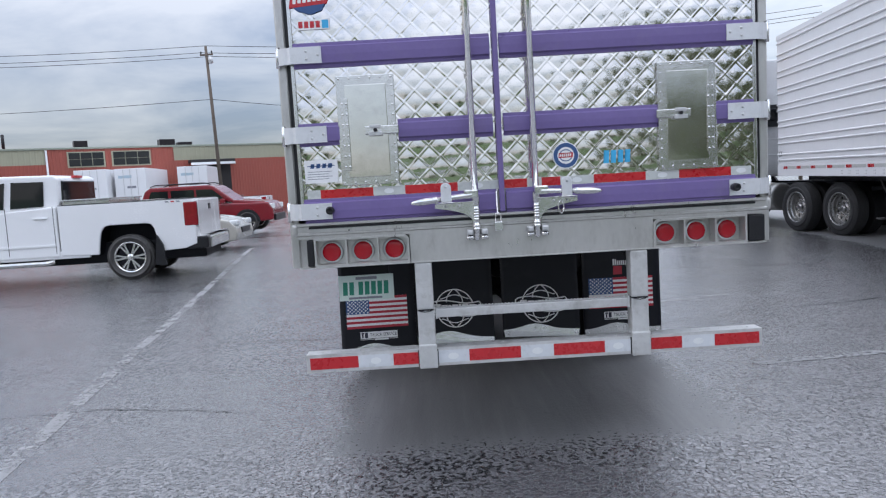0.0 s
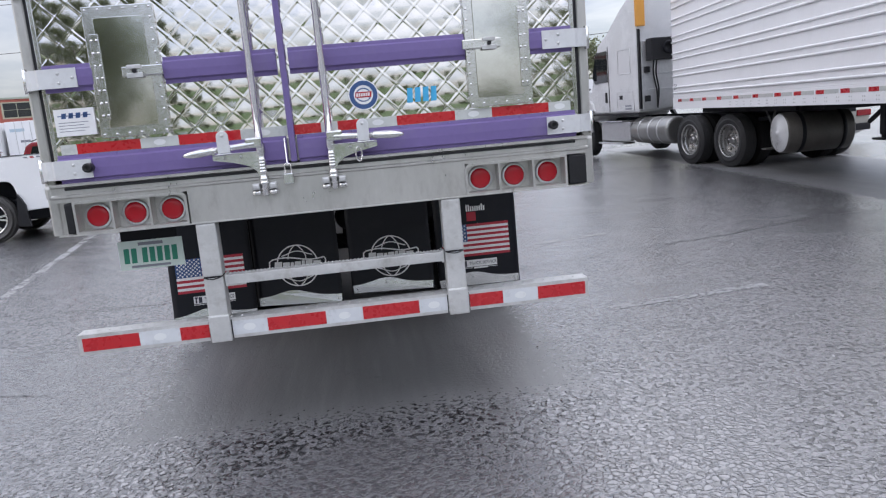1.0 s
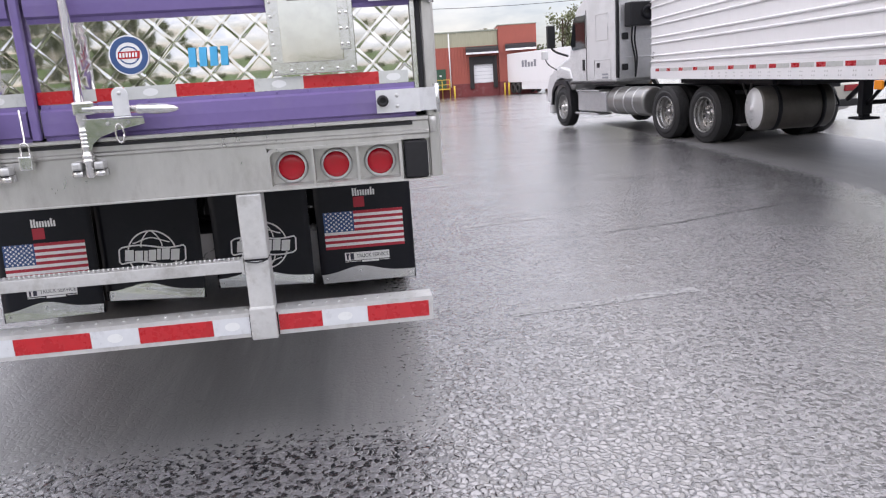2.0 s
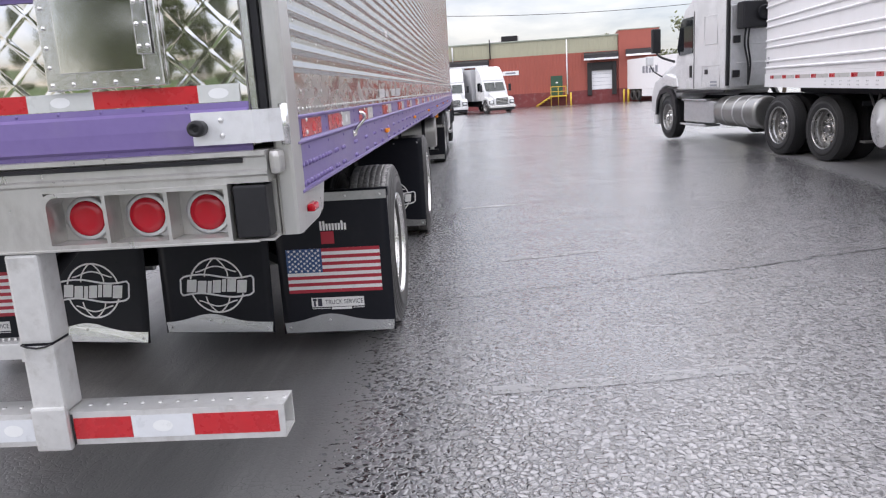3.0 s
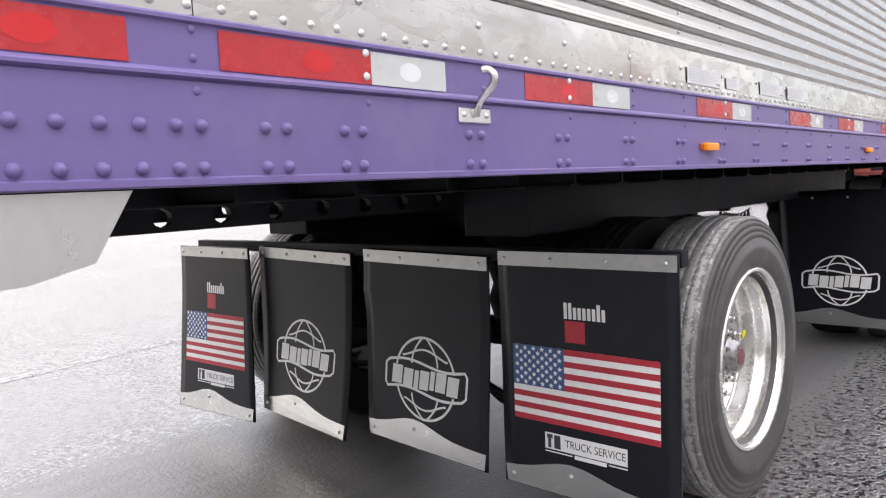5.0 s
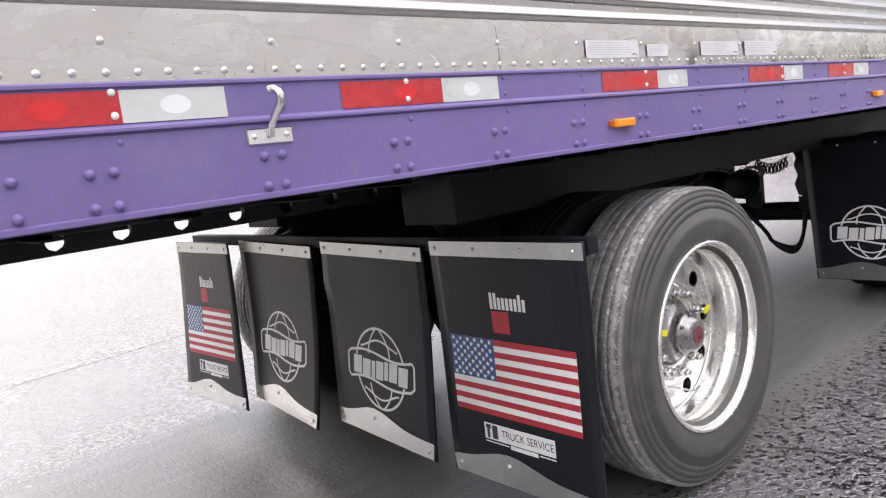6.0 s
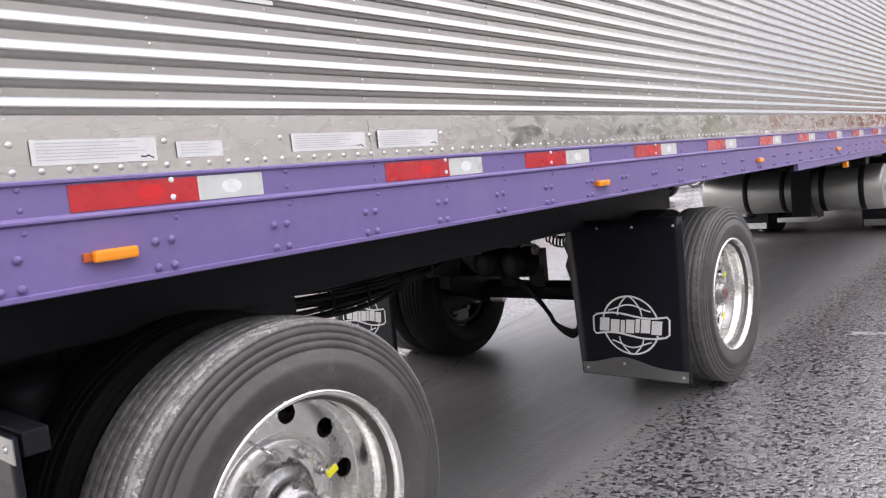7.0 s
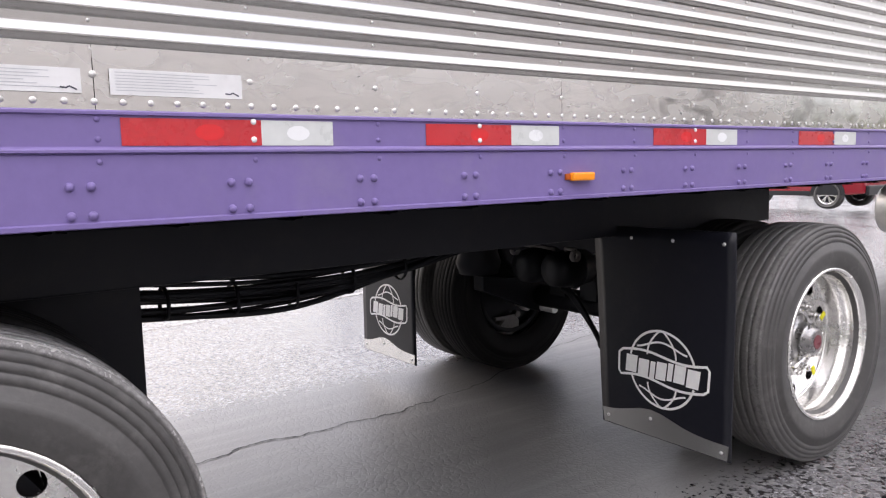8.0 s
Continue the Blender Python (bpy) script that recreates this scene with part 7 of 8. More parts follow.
    cab = profile_solid("cab", [(2.50, 1.12), (4.92, 1.12), (5.02, 1.50), (4.98, 1.78), (4.70, 2.55), (4.52, 2.86), (4.02, 3.10), (3.3, 3.58), (2.9, 3.78), (2.50, 3.86)], -1.20, 1.20, 0.07, paint, t, "tall sleeper cab with a roof fairing", 3)
    profile_solid("hood", [(4.95, 0.98), (6.30, 0.60), (6.48, 0.64), (6.46, 1.30), (6.30, 1.46), (5.7, 1.66), (4.99, 1.80)], -1.10, 1.10, 0.10, paint, t, "sloping hood", 3)
    for s in (-1, 1):
        profile_solid("fender", [(4.78, 1.20), (4.90, 1.42), (5.5, 1.52), (6.2, 1.34), (6.42, 1.0), (6.42, 0.62), (6.08, 0.62), (6.02, 1.0), (5.75, 1.19), (5.45, 1.24), (5.1, 1.20)], min(s * 0.95, s * 1.235), max(s * 0.95, s * 1.235), 0.04, paint, t, "rounded front fender", 3)
    boxpart("windscreen", GLASS, t, -0.98, 0.98, 4.80, 4.84, 1.95, 2.5, 0.01)
    boxpart("cab_back", GALV if paint is not WHITE_PAINT else WHITE_PAINT, t, -1.13, 1.13, 2.44, 2.50, 1.16, 2.75, 0.02)
    for z in (1.62, 1.98):
        boxpart("cab_back_rib", paint, t, -1.0, 0.9, 2.425, 2.442, z, z + 0.03, 0.006)
    unit = boxpart("rear_unit", HOLE, t, -1.02, -0.30, 2.14, 2.43, 2.28, 2.78, 0.03, "black unit on the cab's back wall")
    bm = bmesh.new()
    lathe(bm, [(2.14, 0.13), (2.10, 0.15), (2.09, 0.11), (2.12, 0.05)], 20, "y", (-0.62, 0, 2.55))
    part("unit_fan", bm, BLACK, unit)
    for k in range(2):
        bm = bmesh.new()
        sweep(bm, curve3([(-0.88 + 0.07 * k, 2.3, 2.35), (-0.90 + 0.07 * k, 2.32, 2.0), (-0.80 + 0.05 * k, 2.36, 1.6), (-0.78, 2.38, 1.2)], 8), 0.02, 8)
        part("air_hose", bm, HOLE, t)
    for z in (2.02, 1.36):
        boxpart("grab_block", HOLE, t, -1.08, -0.95, 2.38, 2.44, z, z + 0.14, 0.01)
    boxpart("front_bumper", paint, t, -1.15, 1.15, 6.28, 6.50, 0.30, 0.62, 0.05)
    if paint is SHADED_WHITE:
        boxpart("roof_marker", ORANGE, t, -1.27, -1.03, 2.38, 2.44, 3.07, 4.30, 0.02, "upright orange panel behind the roof fairing")
    return t


white_tractor = tractor(pose(8.37, 10.86, 0, 0, 0, 7.3), SHADED_WHITE, "white sleeper tractor parked on the wet yard")
# this one has the longer wheelbase
for ob in white_tractor.children:
    box_y = [(ob.matrix_basis @ Vector(c)).y for c in ob.bound_box]
    if min(box_y) > 1.2:
        ob.matrix_basis = pose(0, 0.25, 0) @ ob.matrix_basis
tractor(pose(-0.05, 14.45, ground_z(0, 14.45), 0, 0, 0), PURPLE, "purple sleeper tractor coupled to the trailer", False)


def box_trailer(m, label, long, details=True):
    """A white dry van or reefer: nose at y = 0, tail at -long, left side at x = 0."""
    t = thing("box_trailer", m, label, "trailer")
    w, z0, z1 = 2.59, 1.15, 4.21
    boxpart("trailer_body", WHITE_TRAILER, t, 0.012, w - 0.012, -long, 0, z0 + 0.24, z1, 0.02, "white panelled trailer body")
    for x in (0.0, w - 0.012):
        rail = boxpart("bottom_rail", WHITE_TRAILER, t, x, x + 0.012, -long, 0, z0, z0 + 0.245, 0.002, "white bottom rail with rivets")
        boxpart("top_rail", WHITE_TRAILER, t, x, x + 0.012, -long, 0, z1 - 0.10, z1 + 0.005, 0.002)
        if not details:
            continue
        out = -1 if x == 0 else 1
        xo = x if x == 0 else x + 0.012
        # pairs of raised ribs along the side
        for rib in range(16):
            z = z0 + 0.345 + (rib // 2) * 0.362 + (rib % 2) * 0.122
            if z > z1 - 0.16:
                break
            bm = bmesh.new()
            extrude(bm, [(xo + (0.012 if out < 0 else -0.012), z - 0.022), (xo + out * 0.014, z - 0.010), (xo + out * 0.017, z + 0.006), (xo + (0.012 if out < 0 else -0.012), z + 0.024)], "y", -long + 0.03, -0.03)
            part("side_rib", bm, WHITE_TRAILER, t)
        marks = [-0.36, -1.08, -1.80, -2.56, -3.34, -4.14, -4.94] + [-5.57 - 0.638 * k for k in range(12)]
        for y, y2 in zip(marks, marks[1:]):
            bm = bmesh.new()
            box(bm, min(xo, xo + out * 0.003), max(xo, xo + out * 0.003), y - 0.215, y, z0 + 0.150, z0 + 0.207)
            part("red_tape", bm, TAPE_RED, rail)
            bm = bmesh.new()
            box(bm, min(xo, xo + out * 0.003), max(xo, xo + out * 0.003), y2 + 0.05, y - 0.225, z0 + 0.150, z0 + 0.207)
            part("white_tape", bm, TAPE_WHITE, rail)
        riv = rivet_mesh("rail_stud", 0.012, 0.005, GALV, "x", 6)
        if out < 0:
            for i in range(36):
                yy = -3.2 - i * 0.3
                for dy, zz in ((0, 0.10), (0.05, 0.10), (0, 0.05), (0.05, 0.05)):
                    if yy > -9:
                        place_part("rail_stud", riv, pose(xo, yy + dy, z0 + zz, 0, 0, 180), rail)
    return t


wtr = box_trailer(pose(7.30, 12.62, 0, 0, 0, -6), "long white ribbed trailer coupled to a white tractor", 16.15)
boxpart("underframe", BLACK, wtr, 0.55, 2.04, -5.4, -0.3, 1.03, 1.134, 0.01, "black underframe")
lettering("trailer_number", "53'", 0.17, lambda u, v: Vector((-0.004, -0.20 - u, 1.62 + v)), DARK_INK, wtr)
bm = bmesh.new()
rings = lathe(bm, [(0.20, 0.24), (0.205, 0.315), (0.225, 0.330), (1.25, 0.330), (1.27, 0.315), (1.275, 0.24)], 36, "x", (0, -4.68, 0.70))
bm.faces.new(rings[0][::-1])
bm.faces.new(rings[-1])
wtank = part("fuel_tank", bm, TANK_BROWN, wtr, "dirty brown transverse fuel tank with a pale end cap")
bm = bmesh.new()
rings = lathe(bm, [(0.199, 0.308), (0.185, 0.298), (0.180, 0.10), (0.165, 0.085), (0.165, 0.05), (0.145, 0.045), (0.143, 0.01)], 32, "x", (0, -4.68, 0.70))
bm.faces.new(rings[-1])
part("tank_cap", bm, SHADED_WHITE, wtank, "pale tank end")
for x in (0.45, 1.1):
    bm = bmesh.new()
    lathe(bm, [(x - 0.03, 0.331), (x - 0.03, 0.34), (x + 0.03, 0.34), (x + 0.03, 0.331)], 36, "x", (0, -4.68, 0.70))
    box(bm, x - 0.03, x + 0.03, -4.78, -4.58, 1.05, 1.13)
    part("tank_strap", bm, BLACK, wtank)
for x in (0.42, 2.05):
    leg = boxpart("landing_leg", BLACK, wtr, x, x + 0.12, -7.15, -7.03, 0.72, 1.149, 0.01, "black landing leg")
    boxpart("landing_shoe", BLACK, leg, x - 0.06, x + 0.18, -7.22, -6.96, 0.655, 0.685, 0.01)
    boxpart("inner_leg", BLACK, leg, x + 0.015, x + 0.105, -7.135, -7.045, 0.685, 0.72, 0.004)
    bm = bmesh.new()
    sweep(bm, [(x + 0.06, -7.05, 1.08), (x + 0.30, -6.30, 0.86)], 0.032, 8)
    sweep(bm, [(x + 0.06, -7.12, 0.82), (x + 0.06, -7.50, 1.10)], 0.022, 8)
    part("leg_brace", bm, BLACK, leg)
bm = bmesh.new()
sweep(bm, [(0.48, -7.09, 0.85), (2.11, -7.09, 0.85)], 0.028, 8)
part("leg_shaft", bm, BLACK, wtr, "black shaft between the landing legs")
# hanger of the flap between wheels and tank
bm = bmesh.new()
sweep(bm, [(0.40, -4.10, 1.05), (0.42, -3.96, 0.82), (0.42, -3.96, 0.42)], 0.020, 8)
sweep(bm, [(0.42, -3.72, 1.05), (0.42, -3.96, 0.80)], 0.016, 8)
box(bm, 0.25, 0.85, -4.08, -3.90, 0.395, 0.42)
part("flap_hanger", bm, DULL_IRON, wtr, "grey bent tube hanger")
boxpart("marker_lamp", LAMP_AMBER, wtr, -0.03, 0.0, -8.24, -8.10, 1.05, 1.145, 0.01, "amber side lamp")
for s, yy in ((-1, -13.4), (1, -13.4), (-1, -14.7), (1, -14.7)):
    tt = place_part("tyre", TYRE, pose(1.295 + s * 1.25, yy, 0.503, 0, 0, 0 if s > 0 else 180), wtr, "black trailer tyre")
    place_part("rim", RIM_OLD, pose(-0.002, 0, 0), tt)


# ---- parked cars ----
def make_pickup():
    """Own space: nose along +y, ground at z = 0, rear axle at y = 0, flanks at x = -1.0 and 1.0."""
    t = thing("pickup_truck", pose(-6.15, 10.62, 0, 0, 0, 94), "white crew-cab pickup with a toolbox in its bed", "pickup truck")
    P = WHITE_PAINT
    # bed flank with a wheel opening
    arch = [(-0.60, 0.50), (-0.53, 0.62), (-0.50, 0.80), (-0.47, 0.93), (-0.42, 1.00), (-0.34, 1.02), (0.32, 1.02), (0.40, 1.00), (0.46, 0.92), (0.49, 0.80), (0.52, 0.62), (0.53, 0.50)][::-1]
    for s in (-1, 1):
        x0, x1 = min(s * 0.93, s * 1.0), max(s * 0.93, s * 1.0)
        profile_solid("bed_side", [(1.19, 0.52), (1.19, 1.425), (-1.20, 1.415), (-1.245, 1.38), (-1.22, 0.60), (-1.00, 0.52)] + arch[::-1] + [(0.70, 0.50)], x0, x1, 0.022, P, t, "white bed side with a square wheel opening")
        # deep wheel well behind the opening
        bm = bmesh.new()
        liner = [[bm.verts.new((s * xx, yy * 1.02, 0.40 + (zz - 0.40) * 1.02)) for yy, zz in arch] for xx in (0.945, 0.50)]
        for k in range(len(liner[0]) - 1):
            bm.faces.new((liner[0][k], liner[0][k + 1], liner[1][k + 1], liner[1][k]))
        bm.faces.new(liner[1])
        part("wheel_well", bm, BLACK, t, "dark wheel well")
        for y in (0.0, 3.65):
            car_wheel(t, s * 0.985, y, 0.42, s)
        boxpart("tail_lamp", TAIL_RED, t, min(s * 0.90, s * 1.006), max(s * 0.90, s * 1.006), -1.262, -1.015, 0.925, 1.375, 0.03, "red tail lamp")
        bm = bmesh.new()
        sweep(bm, [(s * 1.02, 1.3, 0.42), (s * 1.06, 1.45, 0.40), (s * 1.06, 3.1, 0.40), (s * 1.02, 3.2, 0.42)], 0.045, 10)
        part("running_board", bm, CHROME, t, "chrome tube running board")
        flat_on_side("mud_flap", [(-0.46, 0.26), (-0.66, 0.24), (-0.62, 0.62), (-0.52, 0.80)], s * 1.0, s, HOLE, t, "black mud flap", 0.06)
        # cab flank
        profile_solid("cab_side", [(1.215, 0.50), (3.05, 0.50), (3.15, 0.9), (3.2, 1.30), (1.215, 1.42)], min(s * 0.90, s * 1.0), max(s * 0.90, s * 1.0), 0.03, P, t, "white doors")
        flat_on_side("rear_window", [(1.45, 1.43), (2.03, 1.412), (1.97, 1.885), (1.42, 1.870)], s * 0.885, s, GLASS, t, "dark side window", 0.03)
        flat_on_side("front_window", [(2.15, 1.41), (3.05, 1.40), (2.70, 1.85), (2.09, 1.88)], s * 0.885, s, GLASS, t, "dark side window", 0.03)
        flat_on_side("door_gap", [(2.08, 0.56), (2.092, 0.56), (2.092, 1.42), (2.08, 1.42)], s * 0.998, s, HOLE, t, thick=0.004)
        flat_on_side("door_gap", [(1.262, 0.56), (1.272, 0.56), (1.272, 1.42), (1.262, 1.42)], s * 0.998, s, HOLE, t, thick=0.004)
        boxpart("door_handle", P, t, min(s * 1.0, s * 1.03), max(s * 1.0, s * 1.03), 1.36, 1.61, 1.205, 1.232, 0.008, "white door handle")
        flat_on_side("door_moulding", [(1.30, 0.70), (3.02, 0.70), (3.02, 0.735), (1.30, 0.735)], s * 0.998, s, P, t, "white door moulding", 0.018)
        boxpart("rocker", P, t, min(s * 0.9, s * 0.98), max(s * 0.9, s * 0.98), 0.70, 3.1, 0.46, 0.60, 0.02)
        profile_solid("front_fender", [(3.15, 0.56), (3.2, 1.30), (4.4, 1.18), (4.55, 1.0), (4.55, 0.6), (4.25, 0.56), (4.2, 0.85), (3.95, 1.0), (3.35, 1.0), (3.1, 0.85)], min(s * 0.80, s * 0.99), max(s * 0.80, s * 0.99), 0.03, P, t)
        boxpart("bed_rail", HOLE, t, min(s * 0.92, s * 1.003), max(s * 0.92, s * 1.003), -1.20, 1.18, 1.424, 1.434, 0.004)
    profile_solid("cab_shell", [(1.20, 1.30), (1.17, 1.62), (1.16, 1.92), (1.26, 1.985), (2.55, 2.01), (2.85, 1.90), (3.45, 1.32)], -0.895, 0.895, 0.05, P, t, "white cab roof and pillars", 3)
    boxpart("rear_glass", GLASS, t, -0.78, 0.78, 1.14, 1.22, 1.50, 1.88, 0.02, "dark rear window")
    boxpart("roof_lamp", TAPE_RED, t, -0.20, 0.20, 1.14, 1.20, 1.935, 1.985, 0.01, "red high brake lamp")
    profile_solid("bonnet", [(3.2, 0.8), (3.25, 1.32), (4.35, 1.20), (4.5, 1.0), (4.5, 0.8)], -0.8, 0.8, 0.05, P, t)
    boxpart("bed_floor", P, t, -0.48, 0.48, -1.18, 1.16, 0.72, 0.80, 0.01)
    boxpart("bed_front", P, t, -0.92, 0.92, 1.15, 1.185, 0.8, 1.41, 0.01)
    tail = boxpart("tailgate", P, t, -0.90, 0.90, -1.265, -1.19, 0.72, 1.405, 0.02, "white tailgate")
    boxpart("tailgate_handle", HOLE, tail, -0.09, 0.09, -1.275, -1.263, 1.20, 1.31, 0.01)
    boxpart("rear_bumper", CHROME, t, -0.80, 0.80, -1.44, -1.27, 0.50, 0.70, 0.03, "chrome rear bumper")
    for s in (-1, 1):
        boxpart("bumper_corner", HOLE, t, min(s * 0.72, s * 0.985), max(s * 0.72, s * 0.99), -1.42, -1.03, 0.50, 0.715, 0.03, "dark bumper end")
        boxpart("bumper_cap", CHROME, t, min(s * 0.74, s * 0.995), max(s * 0.74, s * 0.995), -1.40, -1.04, 0.716, 0.742, 0.008, "chrome top of the bumper end")
    boxpart("underbody", BLACK, t, -0.68, 0.68, -1.3, 4.3, 0.32, 0.70, 0.03)
    box_ob = boxpart("toolbox", STEEL, t, -0.90, 0.90, 0.30, 1.12, 1.30, 1.50, 0.015, "bright aluminium toolbox across the bed")
    boxpart("toolbox_lid", STEEL, box_ob, -0.93, 0.93, 0.28, 1.14, 1.50, 1.525, 0.006)
    for s in (-1, 1):
        for k in range(3):
            flat_on_side("flank_badge", [(-0.98 + 0.10 * k, 1.375), (-0.92 + 0.10 * k, 1.375), (-0.90 + 0.10 * k, 1.400), (-0.96 + 0.10 * k, 1.400)], s * 1.0, s, TAPE_RED if k == 1 else GREY_INK, t, thick=0.003)
    return t


pickup = make_pickup()
far_pickup = copy_thing(pickup, pose(-10.36, 35.89, ground_z(-10.36, 35.89), 0, 0, 92))
tagged(far_pickup, "white pickup parked behind a dark red car", "pickup truck")


def make_suv():
    """Own space: nose along +y."""
    t = thing("suv", pose(-8.57, 23.51, 0, 0, 0, -90) @ Matrix.Scale(1.03, 4), "dark red sport utility car with roof rails", "car")
    P = RED_PAINT
    body = profile_solid("suv_body", [(-2.3, 0.42), (-2.36, 0.75), (-2.28, 1.10), (2.20, 1.02), (2.36, 0.80), (2.36, 0.40), (1.95, 0.36), (-1.9, 0.36)], -0.92, 0.92, 0.06, P, t, "dark red body", 3)
    profile_solid("bonnet", [(0.9, 1.00), (1.0, 1.16), (2.1, 1.05), (2.3, 0.85)], -0.86, 0.86, 0.05, P, t)
    profile_solid("cabin", [(-2.28, 1.05), (-2.05, 1.60), (-1.85, 1.72), (0.15, 1.72), (0.35, 1.66), (1.10, 1.08)], -0.80, 0.80, 0.06, P, t, "dark red roof and pillars", 3)
    for s in (-1, 1):
        for pts in ([(-2.0, 1.14), (-1.25, 1.14), (-1.25, 1.58), (-1.82, 1.58)], [(-1.15, 1.13), (-0.35, 1.12), (-0.35, 1.58), (-1.15, 1.58)], [(-0.27, 1.12), (0.80, 1.10), (0.28, 1.56), (-0.27, 1.58)]):
            flat_on_side("side_window", pts, s * 0.795, s, GLASS, t, "dark side window", 0.02)
        flat_on_side("sill", [(-1.0, 0.34), (1.0, 0.34), (1.0, 0.46), (-1.0, 0.46)], s * 0.915, s, HOLE, t, thick=0.03)
        for y in (-1.42, 1.45):
            car_wheel(t, s * 0.945, y, 0.37, s)
            flat_on_side("wheel_arch", [(y + 0.45 * math.cos(radians(q)), 0.36 + 0.45 * math.sin(radians(q))) for q in range(0, 181, 20)], s * 0.905, s, HOLE, t, "dark wheel arch", 0.03)
        bm = bmesh.new()
        sweep(bm, [(s * 0.66, -1.9, 1.74), (s * 0.66, -1.7, 1.80), (s * 0.66, 0.0, 1.80), (s * 0.66, 0.2, 1.73)], 0.018, 8)
        part("roof_rail", bm, HOLE, t)
        boxpart("headlamp", TAPE_PALE, t, min(s * 0.55, s * 0.90), max(s * 0.55, s * 0.90), 2.20, 2.37, 0.78, 0.96, 0.03, "clear headlamp")
        boxpart("mirror", P, t, min(s * 0.9, s * 1.08), max(s * 0.9, s * 1.08), 0.60, 0.75, 1.06, 1.22, 0.03)
    boxpart("windscreen", GLASS, t, -0.70, 0.70, 0.62, 0.66, 1.12, 1.44, 0.01)
    boxpart("front_bumper", HOLE, t, -0.85, 0.85, 2.34, 2.44, 0.36, 0.60, 0.04)


make_suv()


def make_sedan():
    t = thing("sedan", pose(-7.88, 16.25, 0, 0, 0, -90), "pale beige saloon car behind the pickup", "car")
    P = BEIGE_PAINT
    profile_solid("sedan_body", [(-2.25, 0.35), (-2.3, 0.80), (-1.4, 0.92), (0.8, 0.95), (1.7, 0.84), (2.10, 0.74), (2.26, 0.58), (2.30, 0.40), (2.24, 0.22), (1.9, 0.18), (-1.9, 0.20)], -0.88, 0.88, 0.07, P, t, "pale beige body", 3)
    profile_solid("cabin", [(-1.55, 0.90), (-0.85, 1.36), (-0.2, 1.42), (0.35, 1.36), (1.15, 0.90)], -0.72, 0.72, 0.06, P, t, "", 3)
    for s in (-1, 1):
        flat_on_side("side_window", [(-1.3, 0.96), (0.95, 0.96), (0.33, 1.32), (-0.82, 1.32)], s * 0.715, s, GLASS, t, "dark side window", 0.02)
        for y in (-1.35, 1.38):
            car_wheel(t, s * 0.90, y, 0.32, s)
            flat_on_side("wheel_arch", [(y + 0.39 * math.cos(radians(q)), 0.32 + 0.39 * math.sin(radians(q))) for q in range(0, 181, 20)], s * 0.865, s, HOLE, t, "dark wheel arch", 0.03)
        boxpart("headlamp", TAPE_PALE, t, min(s * 0.45, s * 0.86), max(s * 0.45, s * 0.86), 1.98, 2.26, 0.60, 0.74, 0.04, "clear headlamp")
        boxpart("tail_lamp", TAIL_RED, t, min(s * 0.52, s * 0.86), max(s * 0.52, s * 0.86), -2.32, -2.20, 0.62, 0.76, 0.02, "red tail lamp")
        boxpart("mirror", P, t, min(s * 0.84, s * 1.0), max(s * 0.84, s * 1.0), 0.62, 0.76, 0.93, 1.04, 0.02)
    boxpart("windscreen", GLASS, t, -0.66, 0.66, 0.70, 0.74, 1.0, 1.2, 0.01)
    boxpart("grille", HOLE, t, -0.45, 0.45, 2.27, 2.31, 0.40, 0.56, 0.02)
    boxpart("rear_bumper", HOLE, t, -0.84, 0.84, -2.34, -2.24, 0.30, 0.46, 0.03, "dark rear bumper")
    return t


sedan = make_sedan()
far_sedan = copy_thing(sedan, pose(11.0, 14.6, 0, 0, 0, 0))
tagged(far_sedan, "pale saloon car beyond the white trailer", "car")


# ---- the warehouse ----
def cladding(name, x0, x1, z0, z1, mat, parent, step=0.30, depth=0.03, label=""):
    """Upright ribbed metal sheets on the plane y = 0."""
    bm = bmesh.new()
    pts = []
    x = x0
    while x < x1 - 0.001:
        e = min(x + step, x1)
        pts += [(x, 0.0), (x + (e - x) * 0.62, 0.0), (x + (e - x) * 0.72, -depth), (x + (e - x) * 0.90, -depth)]
        x = e
    pts.append((x1, 0.0))
    lo = [bm.verts.new((px, py, z0)) for px, py in pts]
    hi = [bm.verts.new((px, py, z1)) for px, py in pts]
    for i in range(len(pts) - 1):
        bm.faces.new((lo[i], lo[i + 1], hi[i + 1], hi[i]))
    return part(name, bm, mat, parent, label, recalc=False)


def awning(x0, x1, z, parent):
    bm = bmesh.new()
    extrude(bm, [(-0.02, z + 0.72), (-0.9, z + 0.50), (-0.95, z + 0.12), (-0.02, z + 0.12)], "x", x0, x1)
    a = part("dock_awning", bm, AWNING, parent, "black dock awning with a pale edge")
    boxpart("awning_edge", WHITE_TRAILER, a, x0, x1, -0.99, -0.955, z, z + 0.17, 0.01)


